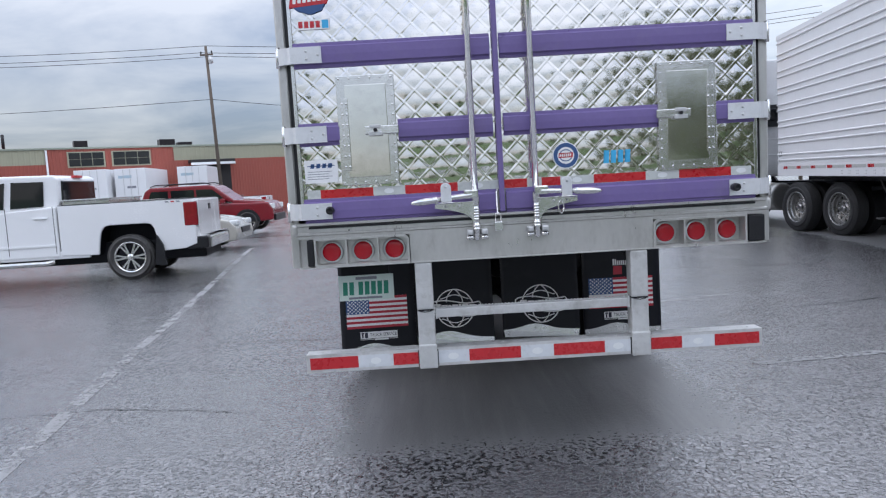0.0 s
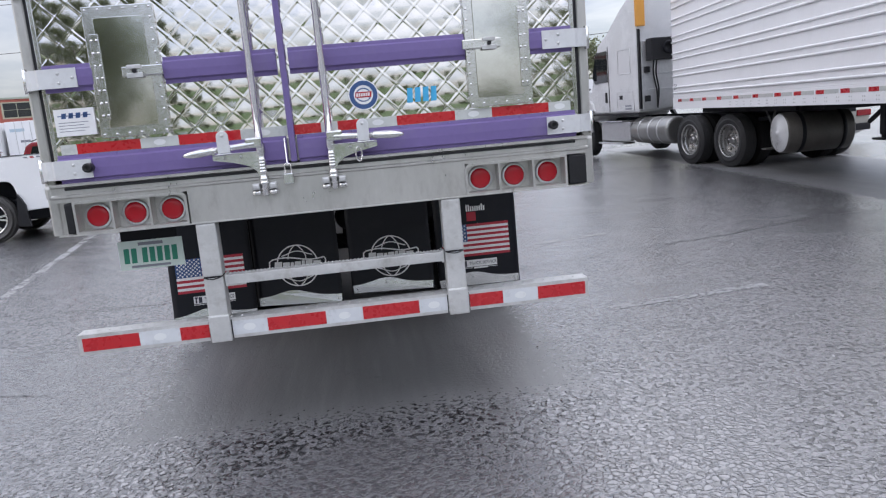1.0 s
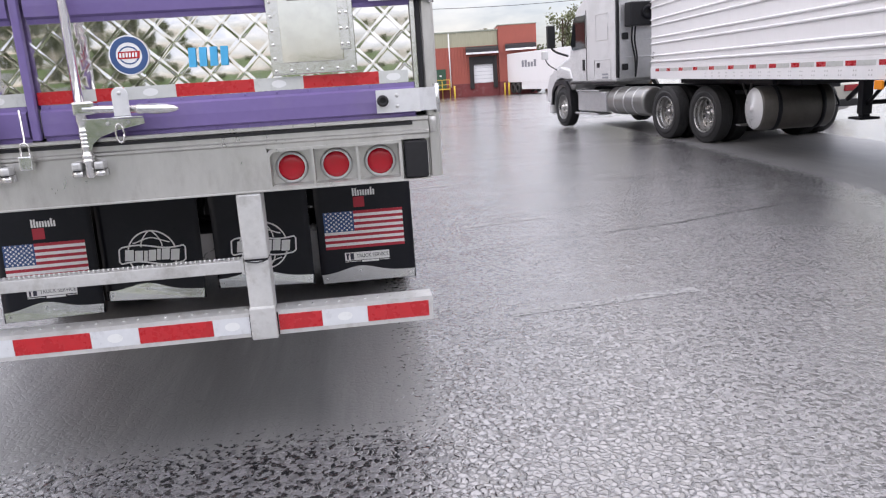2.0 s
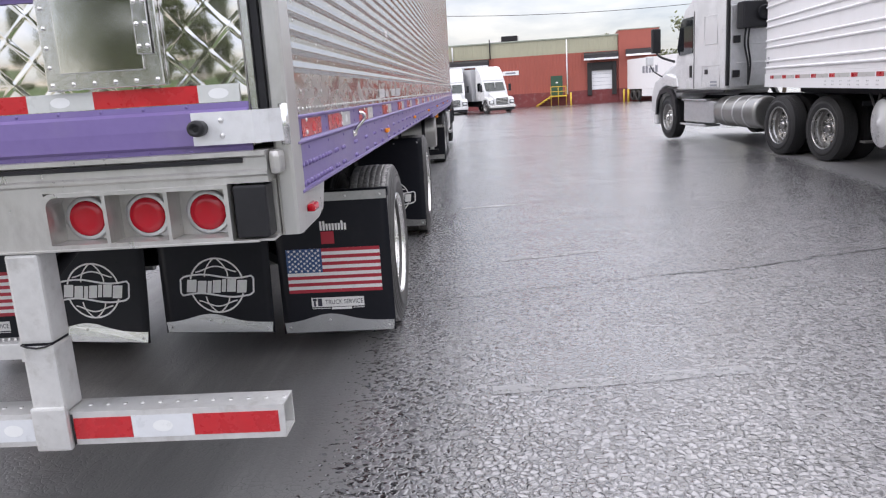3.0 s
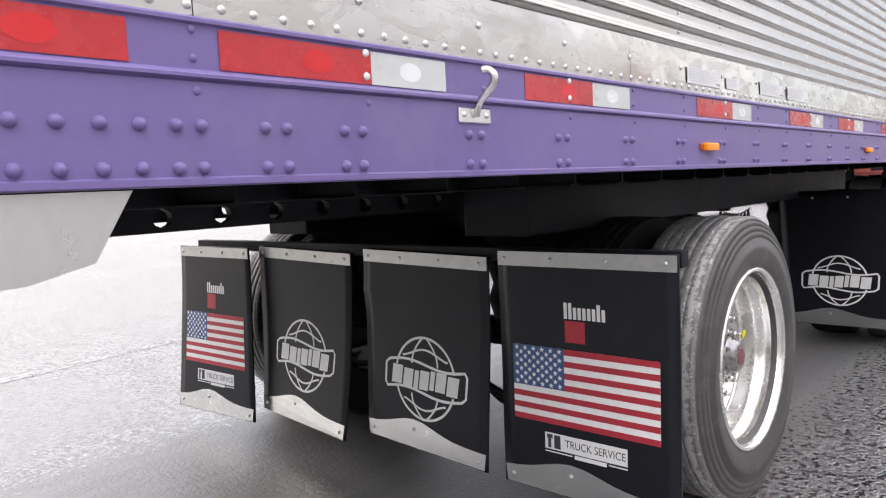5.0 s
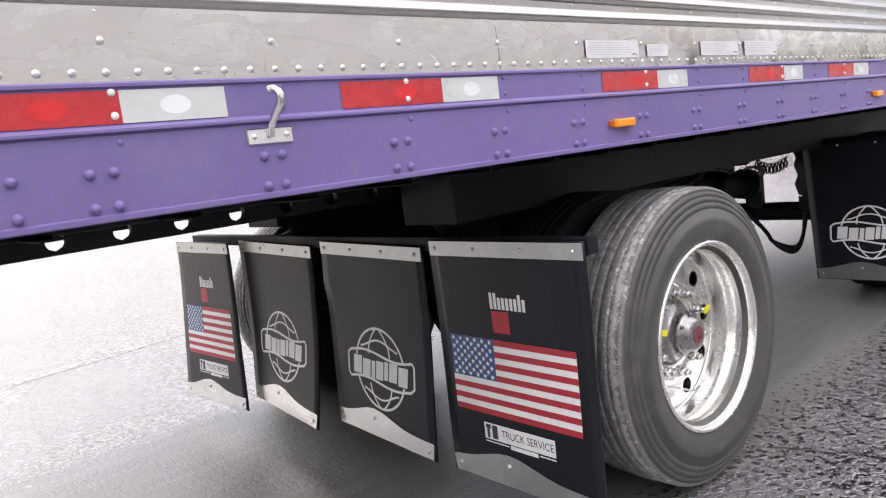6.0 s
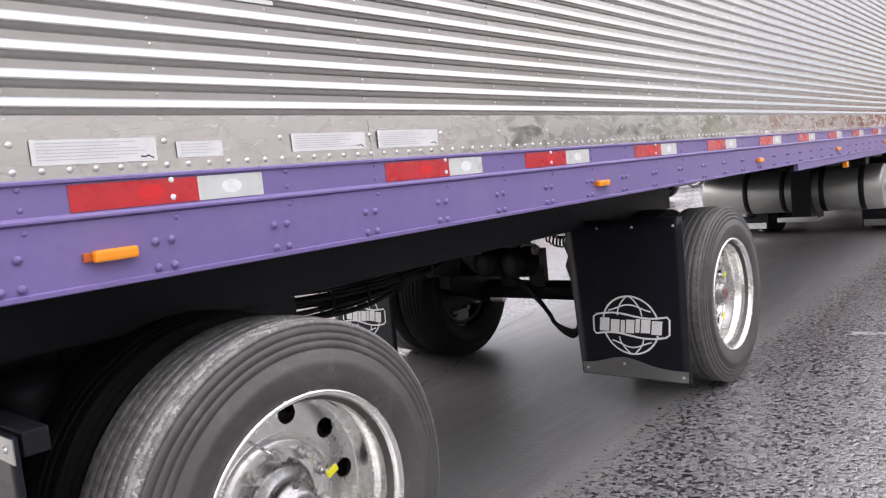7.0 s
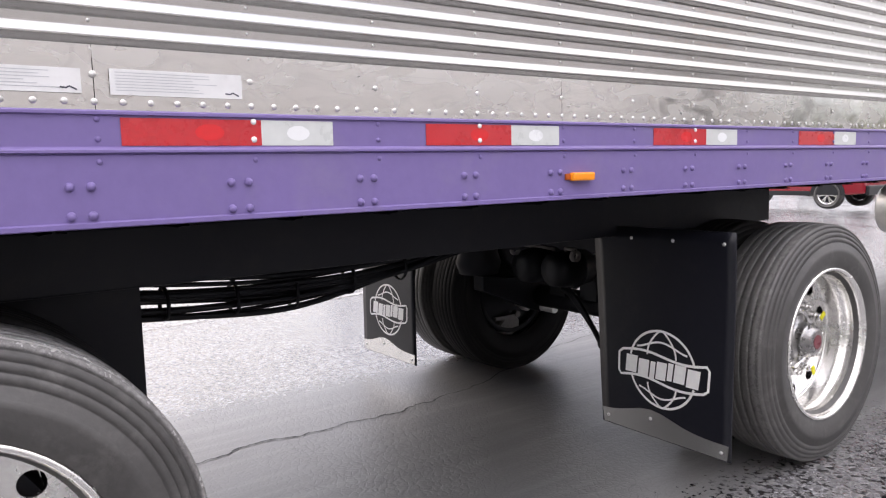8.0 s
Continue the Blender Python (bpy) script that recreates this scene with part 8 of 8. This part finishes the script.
def dock(x0, x1, z0, z1, parent, open_door):
    """A dock opening with its dark seal and a roller door set back in it."""
    f = 0.42
    boxpart("dock_seal", DOCK_DARK, parent, x0, x0 + f, -0.30, 0.02, z0 - 0.2, z1, 0.03, "dark dock seal")
    boxpart("dock_seal", DOCK_DARK, parent, x1 - f, x1, -0.30, 0.02, z0 - 0.2, z1, 0.03, "dark dock seal")
    boxpart("dock_seal", DOCK_DARK, parent, x0 + f + 0.002, x1 - f - 0.002, -0.30, 0.02, z1 - 0.75, z1, 0.03, "dark dock seal")
    if not open_door:
        door = boxpart("roller_door", WHITE_TRAILER, parent, x0 + f, x1 - f, -0.045, -0.02, z0, z1 - 0.75, 0.0, "white roller door")
        for i in range(5):
            zz = z0 + (z1 - 0.75 - z0) * (i + 1) / 6
            boxpart("door_seam", GREY_INK, door, x0 + f, x1 - f, -0.052, -0.0455, zz, zz + 0.02, 0)
    else:
        boxpart("dock_void", HOLE, parent, x0 + f, x1 - f, -0.04, -0.02, z0, z1 - 0.75, 0.0)


def warehouse():
    t = thing("warehouse", pose(10.84, 75.96, -0.74, 0, 0, -7.7) @ Matrix.Diagonal((1.05, 1, 1.085, 1)), "red and tan metal-clad warehouse with loading docks", "warehouse")
    boxpart("building_core", BRICK_RED, t, -34, 9.3, 0.05, 40, 0, 6.05, 0)
    cladding("red_cladding", -6.9, 5.55, 1.25, 4.72, BRICK_RED, t, label="red ribbed metal cladding")
    cladding("red_cladding", -34, -11.4, 1.25, 4.6, BRICK_RED, t, label="red ribbed metal cladding")
    cladding("tan_cladding", -34, 5.5, 4.72, 6.08, TAN, t, 0.45, 0.02, "tan metal band under the roof")
    boxpart("roof_edge", ROOF_METAL, t, -34, 5.6, -0.10, 0.3, 6.06, 6.18, 0.02, "pale roof edge")
    boxpart("tall_bay", BRICK_RED, t, 5.56, 9.3, -0.30, 12, 0, 6.45, 0.0, "taller red bay")
    boxpart("bay_coping", ROOF_METAL, t, 5.5, 9.36, -0.36, 12, 6.455, 6.53, 0.01)
    boxpart("plinth", DARK_RED, t, -34, 5.54, -0.05, 0.04, -0.6, 1.26, 0.01, "dark red concrete plinth")
    boxpart("plinth", DARK_RED, t, 5.56, 9.3, -0.36, -0.301, -0.6, 1.26, 0.01, "dark red concrete plinth")
    awning(2.3, 5.5, 3.95, t)
    dock(2.6, 5.35, 0.95, 3.75, t, False)
    awning(6.2, 9.2, 4.1, t)
    awning(-11.3, -6.9, 3.95, t)
    dock(-11.0, -7.2, 0.95, 3.8, t, True)
    door = boxpart("green_door", DOOR_GREEN, t, -0.92, 0.22, -0.10, -0.02, 0.95, 2.75, 0.01, "green steel door")
    boxpart("door_sign", WHITE_INK, door, -0.42, -0.22, -0.105, -0.1, 2.05, 2.2, 0)
    landing = boxpart("stair_landing", SAFETY, t, -1.0, 0.6, -1.15, -0.06, 0.82, 0.92, 0.01, "yellow steel landing and stair")
    for i in range(5):
        boxpart("stair_tread", SAFETY, landing, -1.28 - 0.27 * i, -1.0 - 0.27 * i, -1.1, -0.1, 0.66 - 0.16 * i, 0.70 - 0.16 * i, 0)
    bm = bmesh.new()
    for y in (-1.12, -0.12):
        sweep(bm, [(-2.35, y, 0.05), (-1.0, y, 0.85)], 0.05, 6)
    for x in (-0.9, -0.2, 0.55):
        for y in (-1.1,):
            sweep(bm, [(x, y, 0.0), (x, y, 1.75)], 0.035, 6)
    for z in (1.3, 1.75):
        sweep(bm, [(-0.9, -1.1, z), (0.55, -1.1, z)], 0.03, 6)
    part("stair_rail", bm, SAFETY, landing)
    bm = bmesh.new()
    sweep(bm, [(0.68, -0.09, 1.0), (0.68, -0.09, 6.0)], 0.06, 8)
    part("downpipe", bm, WHITE_TRAILER, t, "white downpipe")
    bm = bmesh.new()
    sweep(bm, [(-10.5, -0.09, 4.6), (-10.5, -0.09, 6.0)], 0.06, 8)
    part("downpipe", bm, WHITE_TRAILER, t, "white downpipe")
    boxpart("roof_unit", HOLE, t, -5.7, -4.1, 1.0, 2.6, 6.05, 6.75, 0.05, "dark roof unit")
    sign = boxpart("wall_sign", WHITE_INK, t, -5.6, -4.0, -0.09, -0.035, 3.05, 3.45, 0.01, "white sign board")
    boxpart("sign_print", GREY_INK, sign, -5.3, -4.3, -0.095, -0.091, 3.18, 3.32, 0)
    bm = bmesh.new()
    sweep(bm, [(-6.75, -0.12, 4.6), (-6.75, -0.12, 6.45)], 0.06, 8)
    part("vent_pipe", bm, HOLE, t, "dark vent pipe")
    boxpart("roof_duct", GALV, t, -7.0, -5.7, 1.2, 2.0, 6.05, 6.35, 0.05)
    for x in (1.0, 5.95, 6.35):
        b = thing("bollard", Matrix.Translation(t.matrix_world @ Vector((x, -1.6, 0))), "yellow steel bollard by the dock", "bollard", "bollards by the dock")
        bm = bmesh.new()
        cyl(bm, (0, 0, -0.3), (0, 0, 1.25), 0.09, 14)
        part("post", bm, SAFETY, b)


warehouse()


def wing():
    t = thing("warehouse_wing", pose(-16.72, 72.81, -1.04, 0, 0, 31.15) @ Matrix.Diagonal((0.97, 1, 1, 1)), "older red and tan warehouse wing with steel windows", "warehouse")
    boxpart("building_core", BRICK_RED, t, -50, 2.5, 0.05, 20, -1, 7.0, 0)
    cladding("red_cladding", -50, 2.5, 0.5, 5.75, BRICK_RED, t, label="red ribbed metal cladding")
    cladding("red_cladding", -20.95, -9.75, 5.75, 7.05, BRICK_RED, t, label="red ribbed metal cladding")
    cladding("tan_cladding", -50, -21.0, 5.75, 7.05, TAN, t, 0.45, 0.02, "tan metal band")
    cladding("tan_cladding", -9.7, 2.5, 5.75, 7.05, TAN, t, 0.45, 0.02, "tan metal band")
    boxpart("roof_edge", ROOF_METAL, t, -50, 2.5, -0.12, 0.3, 7.05, 7.22, 0.02, "grey roof edge")
    bm = bmesh.new()
    sweep(bm, [(-20.9, -0.1, 0.5), (-20.9, -0.1, 7.0)], 0.09, 8)
    part("downpipe", bm, WHITE_TRAILER, t, "white downpipe")
    for x0, x1 in ((-19.1, -16.1), (-15.3, -12.0)):
        w = boxpart("window_frame", TAN, t, x0 - 0.12, x1 + 0.12, -0.10, -0.035, 5.40, 6.82, 0.02, "steel-framed window")
        for i in range(3):
            a = x0 + (x1 - x0) * i / 3
            boxpart("pane", GLASS, w, a + 0.03, a + (x1 - x0) / 3 - 0.03, -0.13, -0.102, 5.52, 6.12, 0.0)
            boxpart("pane", GLASS, w, a + 0.03, a + (x1 - x0) / 3 - 0.03, -0.13, -0.102, 6.16, 6.72, 0.0)
    dark = boxpart("dock_opening", DOCK_DARK, t, -8.2, -4.2, -0.06, -0.031, 0.8, 5.2, 0.0, "dark open dock")
    boxpart("dock_canopy", AWNING, t, -8.4, -4.0, -1.2, -0.03, 5.42, 5.72, 0.03, "dark canopy")
    boxpart("canopy_edge", WHITE_TRAILER, t, -8.4, -4.0, -1.25, -1.205, 5.20, 5.44, 0.02)
    boxpart("roof_unit", HOLE, t, -18.3, -17.1, 2, 3.2, 7.2, 7.95, 0.06, "dark roof unit")
    boxpart("roof_unit", HOLE, t, -10.5, -9.0, 2, 3.2, 7.2, 7.95, 0.06, "dark roof unit")
    boxpart("roof_unit", HOLE, t, -8.7, -7.3, 2, 3.2, 7.2, 7.65, 0.06, "dark roof unit")
    bm = bmesh.new()
    cyl(bm, (-24.1, 2, 7.2), (-24.1, 2, 8.6), 0.14, 10)
    part("roof_flue", bm, HOLE, t, "dark roof flue")


wing()


def parked_box(m, label, long=10.0):
    t = thing("box_trailer", m, label, "trailer", "white trailers at the warehouse")
    boxpart("trailer_body", WHITE_TRAILER, t, -1.25, 1.25, 0, long, 1.05, 3.85, 0.03, "white trailer body")
    boxpart("underframe", BLACK, t, -1.0, 1.0, 0.2, long, 0.75, 1.049, 0.02)
    for x in (-0.55, 0.0, 0.55):
        boxpart("door_bar", GALV, t, x - 0.02, x + 0.02, -0.03, -0.002, 1.1, 3.8, 0)
    boxpart("door_print", PALE_PRINT, t, -0.95, 0.1, -0.008, -0.002, 3.05, 3.28, 0)
    boxpart("door_print", GREY_INK, t, -0.3, 0.4, -0.008, -0.002, 2.2, 2.38, 0)
    for s in (-1, 1):
        for y in (1.2, 2.4):
            place_part("tyre", TYRE, pose(s * 1.2, y, 0.503, 0, 0, 0 if s > 0 else 180), t)
    return t


for k, (x, y) in enumerate(((-28.05, 57.09), (-25.42, 58.62), (-21.05, 61.17))):
    parked_box(pose(x, y, 0, 0, 0, 8), "white box trailer parked at the warehouse wing", 9.0)


def delivery_truck(m, label, sleeper):
    """A truck that faces the camera; own space: nose at y = 0, body along +y."""
    t = thing("delivery_truck", m, label, "truck", "white trucks at the warehouse")
    P = SHADED_WHITE
    profile_solid("cab", [(0.95, 0.95), (1.0, 1.55), (1.42, 2.42), (1.6, 2.55), (2.6, 2.55), (2.6, 0.95)], -1.02, 1.02, 0.06, P, t, "white cab")
    profile_solid("hood", [(0.0, 0.6), (-0.02, 1.12), (0.12, 1.28), (0.6, 1.45), (1.05, 1.58), (1.05, 0.6)], -0.66, 0.66, 0.08, P, t, "narrow white hood")
    profile_solid("windscreen", [(1.015, 1.72), (1.345, 2.36), (1.40, 2.34), (1.07, 1.70)], -0.82, 0.82, 0.006, DARK_SCREEN, t, "dark greenish windscreen")
    boxpart("screen_post", P, t, -0.02, 0.02, 1.14, 1.20, 1.72, 2.36, 0.004)
    profile_solid("roof_fairing", [(1.45, 2.5), (1.75, 3.1), (2.25, 3.55), (2.6, 3.62), (2.6, 2.5)], -1.0, 1.0, 0.07, P, t, "sloping roof fairing")
    boxpart("grille", HOLE, t, -0.50, 0.50, -0.045, -0.02, 0.66, 1.16, 0.02, "dark grille")
    for i in range(4):
        boxpart("grille_bar", STEEL, t, -0.48, 0.48, -0.052, -0.044, 0.73 + 0.11 * i, 0.765 + 0.11 * i, 0)
    boxpart("front_bumper", P if sleeper else STEEL, t, -1.12, 1.12, -0.12, 0.14, 0.40, 0.60, 0.04)
    boxpart("lower_apron", HOLE, t, -1.05, 1.05, -0.06, 0.14, 0.22, 0.399, 0.03, "dark lower apron")
    for s in (-1, 1):
        lo, hi = min(s * 0.67, s * 1.10), max(s * 0.67, s * 1.10)
        profile_solid("fender", [(0.05, 0.60), (0.05, 0.98), (0.30, 1.18), (0.80, 1.25), (1.25, 1.10), (1.36, 0.72), (1.25, 0.72), (1.10, 0.98), (0.75, 1.08), (0.42, 0.98), (0.30, 0.60)], lo, hi, 0.04, P, t, "rounded white fender")
        boxpart("headlamp_bezel", HOLE, t, min(s * 0.69, s * 1.07), max(s * 0.69, s * 1.07), 0.02, 0.08, 0.70, 0.99, 0.02)
        boxpart("headlamp", TAPE_PALE, t, min(s * 0.74, s * 1.02), max(s * 0.74, s * 1.02), 0.0, 0.1, 0.76, 0.94, 0.03)
        boxpart("mirror", HOLE, t, min(s * 1.16, s * 1.34), max(s * 1.16, s * 1.34), 1.0, 1.12, 1.65, 2.20, 0.03, "black mirror")
        boxpart("mirror_arm", HOLE, t, min(s * 1.02, s * 1.17), max(s * 1.02, s * 1.17), 1.04, 1.08, 1.72, 1.76, 0)
        flat_on_side("side_window", [(1.35, 1.75), (1.62, 2.35), (2.2, 2.35), (2.2, 1.70)], s * 1.02, s, GLASS, t, "dark side window", 0.012)
        for y in (0.80, 5.8):
            place_part("tyre", TYRE, pose(s * 1.08, y, 0.503, 0, 0, 0 if s > 0 else 180), t, "black tyre")
            place_part("rim", STEER_RIM, pose(s * 1.072, y, 0.503, 0, 0, 0 if s > 0 else 180), t)
    boxpart("box_body", SHADED_BOX_WHITE, t, -1.25, 1.25, 2.85, 9.6, 0.95, 3.65 if sleeper else 3.45, 0.03, "dull white box body")
    boxpart("side_print", GREY_INK, t, -1.256, -1.251, 4.2, 5.4, 2.5, 2.75, 0)
    boxpart("chassis", BLACK, t, -0.6, 0.6, 0.3, 9.4, 0.5, 0.94, 0.02)
    return t


delivery_truck(pose(0.30, 57.0, ground_z(0.3, 57.0), 0, 0, 6), "white sleeper truck facing the yard", True)
delivery_truck(pose(4.05, 56.5, ground_z(4.05, 56.5), 0, 0, 24), "white box truck parked at an angle", False)


def docked_trailer():
    t = thing("box_trailer", pose(20.3, 66.2, ground_z(20.3, 66.2), 0, 0, 10.5), "white trailer backed to a dock with grey lettering", "trailer", "white trailers at the warehouse")
    boxpart("trailer_body", WHITE_TRAILER, t, -1.28, 1.28, -6.0, 9.0, 1.1, 3.98, 0.03, "white trailer body")
    boxpart("underframe", BLACK, t, -1.0, 1.0, -5.5, 9, 0.8, 1.099, 0.02)
    for s in (-1, 1):
        for y in (6.6, 7.9):
            place_part("tyre", TYRE, pose(s * 1.24, y, 0.503, 0, 0, 0 if s > 0 else 180), t, "black tyre")
        boxpart("landing_leg", BLACK, t, min(s * 0.8, s * 0.95), max(s * 0.8, s * 0.95), -3.0, -2.85, 0.0, 0.8, 0.01)
    for k in range(5):
        boxpart("side_print", GREY_INK, t, -1.29, -1.281, 4.7 - k * 0.72, 5.2 - k * 0.72, 2.55, 3.2 if k in (0, 1, 4) else 3.0, 0)
    boxpart("side_skirt", WHITE_TRAILER, t, -1.275, -1.255, -2.0, 5.4, 0.42, 1.10, 0.01, "white side skirt")


docked_trailer()


# ---- poles and wires ----
def utility_pole(m, h, lean, label):
    t = thing("utility_pole", m @ pose(0, 0, 0, 0, lean, 0), label, "utility pole", "utility poles")
    bm = bmesh.new()
    cyl(bm, (0, 0, -1.0), (0, 0, h), 0.17, 12, 0.11)
    part("post", bm, WOOD, t, "weathered wooden pole")
    arm = boxpart("cross_arm", WOOD, t, -0.55, 0.55, -0.06, 0.06, h - 0.75, h - 0.62, 0.01)
    for x in (-0.45, 0.0, 0.45):
        bm = bmesh.new()
        lathe(bm, [(h - 0.62, 0.03), (h - 0.55, 0.07), (h - 0.50, 0.04), (h - 0.44, 0.07), (h - 0.38, 0.02)], 10, "z", (x, 0, 0))
        part("insulator", bm, HOLE, arm)
    bm = bmesh.new()
    lathe(bm, [(h - 1.45, 0.05), (h - 1.4, 0.2), (h - 0.9, 0.2), (h - 0.85, 0.05)], 14, "z", (0.30, 0, 0))
    part("transformer", bm, GALV, t)
    return t


utility_pole(pose(-18.21, 59.8, 0), 13.7, -1.45, "leaning wooden utility pole with insulators")


def wire(p, q, sag, name="power_line"):
    bm = bmesh.new()
    pts = [Vector(p).lerp(Vector(q), i / 24) - Vector((0, 0, sag * 4 * (i / 24) * (1 - i / 24))) for i in range(25)]
    sweep(bm, pts, 0.022, 5)
    tagged(part(name, bm, HOLE), "thin dark overhead wire", "wire", "overhead wires")


for dz, dx in ((13.75, 0.0), (13.2, -0.4), (12.85, 0.4)):
    wire((-18.56 + dx, 59.8, dz), (-75, 52, dz + 1.5), 1.0)
    wire((-18.56 + dx, 59.8, dz), (35, 62, dz + 1.0), 1.2)
wire((-18.43, 59.8, 9.3), (-75, 52, 9.8), 0.8)
wire((-18.43, 59.8, 9.3), (40, 62, 8.9), 2.14)


# ---- trees ----
def tree(m, h, r, seed, label, dense=1.0, leaf=1.0, low=0.28):
    rnd = random.Random(seed)
    t = thing("tree", m, label, "tree", "trees round the yard")
    bm = bmesh.new()
    sweep_pts = [(0, 0, -0.5), (0.1, 0.0, h * 0.3), (-0.1, 0.1, h * 0.6), (0.0, 0.0, h * 0.85)]
    pts = curve3(sweep_pts, 4)
    for a, b in zip(pts, pts[1:]):
        ra, rb = 0.22 * (1 - a.z / h * 0.85), 0.22 * (1 - b.z / h * 0.85)
        cyl(bm, a, b, max(0.02, ra), 8, max(0.02, rb), False)
    tips = []
    for k in range(26):
        z = h * rnd.uniform(low, 0.85)
        a = rnd.uniform(0, 6.28)
        L = r * rnd.uniform(0.5, 1.0) * (1.15 - 0.5 * abs(z / h - 0.5))
        p0 = Vector((0, 0, z * 0.85))
        p1 = Vector((math.cos(a) * L * 0.55, math.sin(a) * L * 0.55, z + L * 0.15))
        p2 = Vector((math.cos(a + 0.3) * L, math.sin(a + 0.3) * L, z + L * 0.45))
        cyl(bm, p0, p1, 0.06, 6, 0.035, False)
        cyl(bm, p1, p2, 0.035, 6, 0.012, False)
        tips += [p1, p2, (p1 + p2) / 2]
    part("trunk", bm, BARK, t, "brown trunk and limbs")
    verts, faces = [], []
    n = int(2600 * dense)
    for k in range(n):
        c = rnd.choice(tips)
        p = c + Vector((rnd.gauss(0, 1), rnd.gauss(0, 1), rnd.gauss(0, 0.8))) * r * 0.17
        s = rnd.uniform(0.06, 0.15) * leaf
        u = Vector((rnd.gauss(0, 1), rnd.gauss(0, 1), rnd.gauss(0, 1))).normalized()
        v = u.orthogonal().normalized()
        w = u.cross(v)
        b = len(verts)
        verts += [p + v * s, p + w * s * 0.6, p - v * s, p - w * s * 0.6]
        faces.append((b, b + 1, b + 2, b + 3))
    me = bpy.data.meshes.new("crown")
    me.from_pydata([tuple(v) for v in verts], [], faces)
    me.materials.append(LEAF)
    ob = new("crown", me)
    ob.parent = t
    ob["label"] = "loose crown of young spring leaves"


for k, (x, y, h, r, d) in enumerate(((25.0, 80, 9.6, 1.8, 0.55), (22.9, 80, 5.6, 1.5, 0.8), (28.5, 80, 9.8, 2.6, 1.2), (33, 75, 9.0, 3.0, 1.5), (38, 72, 8.5, 3.0, 1.5), (18.3, 92, 9.6, 1.4, 0.22))):
    tree(pose(x, y, -1.2), h, r, 40 + k, "bushy tree with pale spring leaves", d, leaf=1.5)
# the green edge of the yard behind the walker, mirrored in the doors
for k in range(13):
    x = -42 + 7.0 * k
    small = -8 < x < 8 or x < -18
    hh = 1.2 if small else (9.0 if x < 0 else 4.6) + 0.9 * math.sin(k * 2.3)
    tree(pose(x, -33 - 3 * math.sin(k * 2.1), 0.9), hh, 1.5 if small else 4.6 + 0.4 * math.sin(k), 70 + k, "low young tree on the grass edge of the yard" if small else "leafy tree on the grass edge of the yard", 0.4 if small else (1.3 if x < 0 else 0.5), leaf=1.8 if small else 3.0, low=0.10)


def grass_edge():
    bm = bmesh.new()
    n = 40
    rows = []
    for y, z in ((-24.0, 0.004), (-25.5, 0.25), (-30, 0.9), (-42, 1.6), (-70, 1.8)):
        rows.append([bm.verts.new((-90 + 180 * i / n, y + 0.6 * math.sin(i * 1.3), z + 0.1 * math.sin(i * 0.9 + y))) for i in range(n + 1)])
    for r0, r1 in zip(rows, rows[1:]):
        for i in range(n):
            f = bm.faces.new((r0[i], r0[i + 1], r1[i + 1], r1[i]))
            f.smooth = True
    tagged(part("grass_bank", bm, GRASS), "green grass bank at the edge of the yard", "grass", kind="structure")


grass_edge()
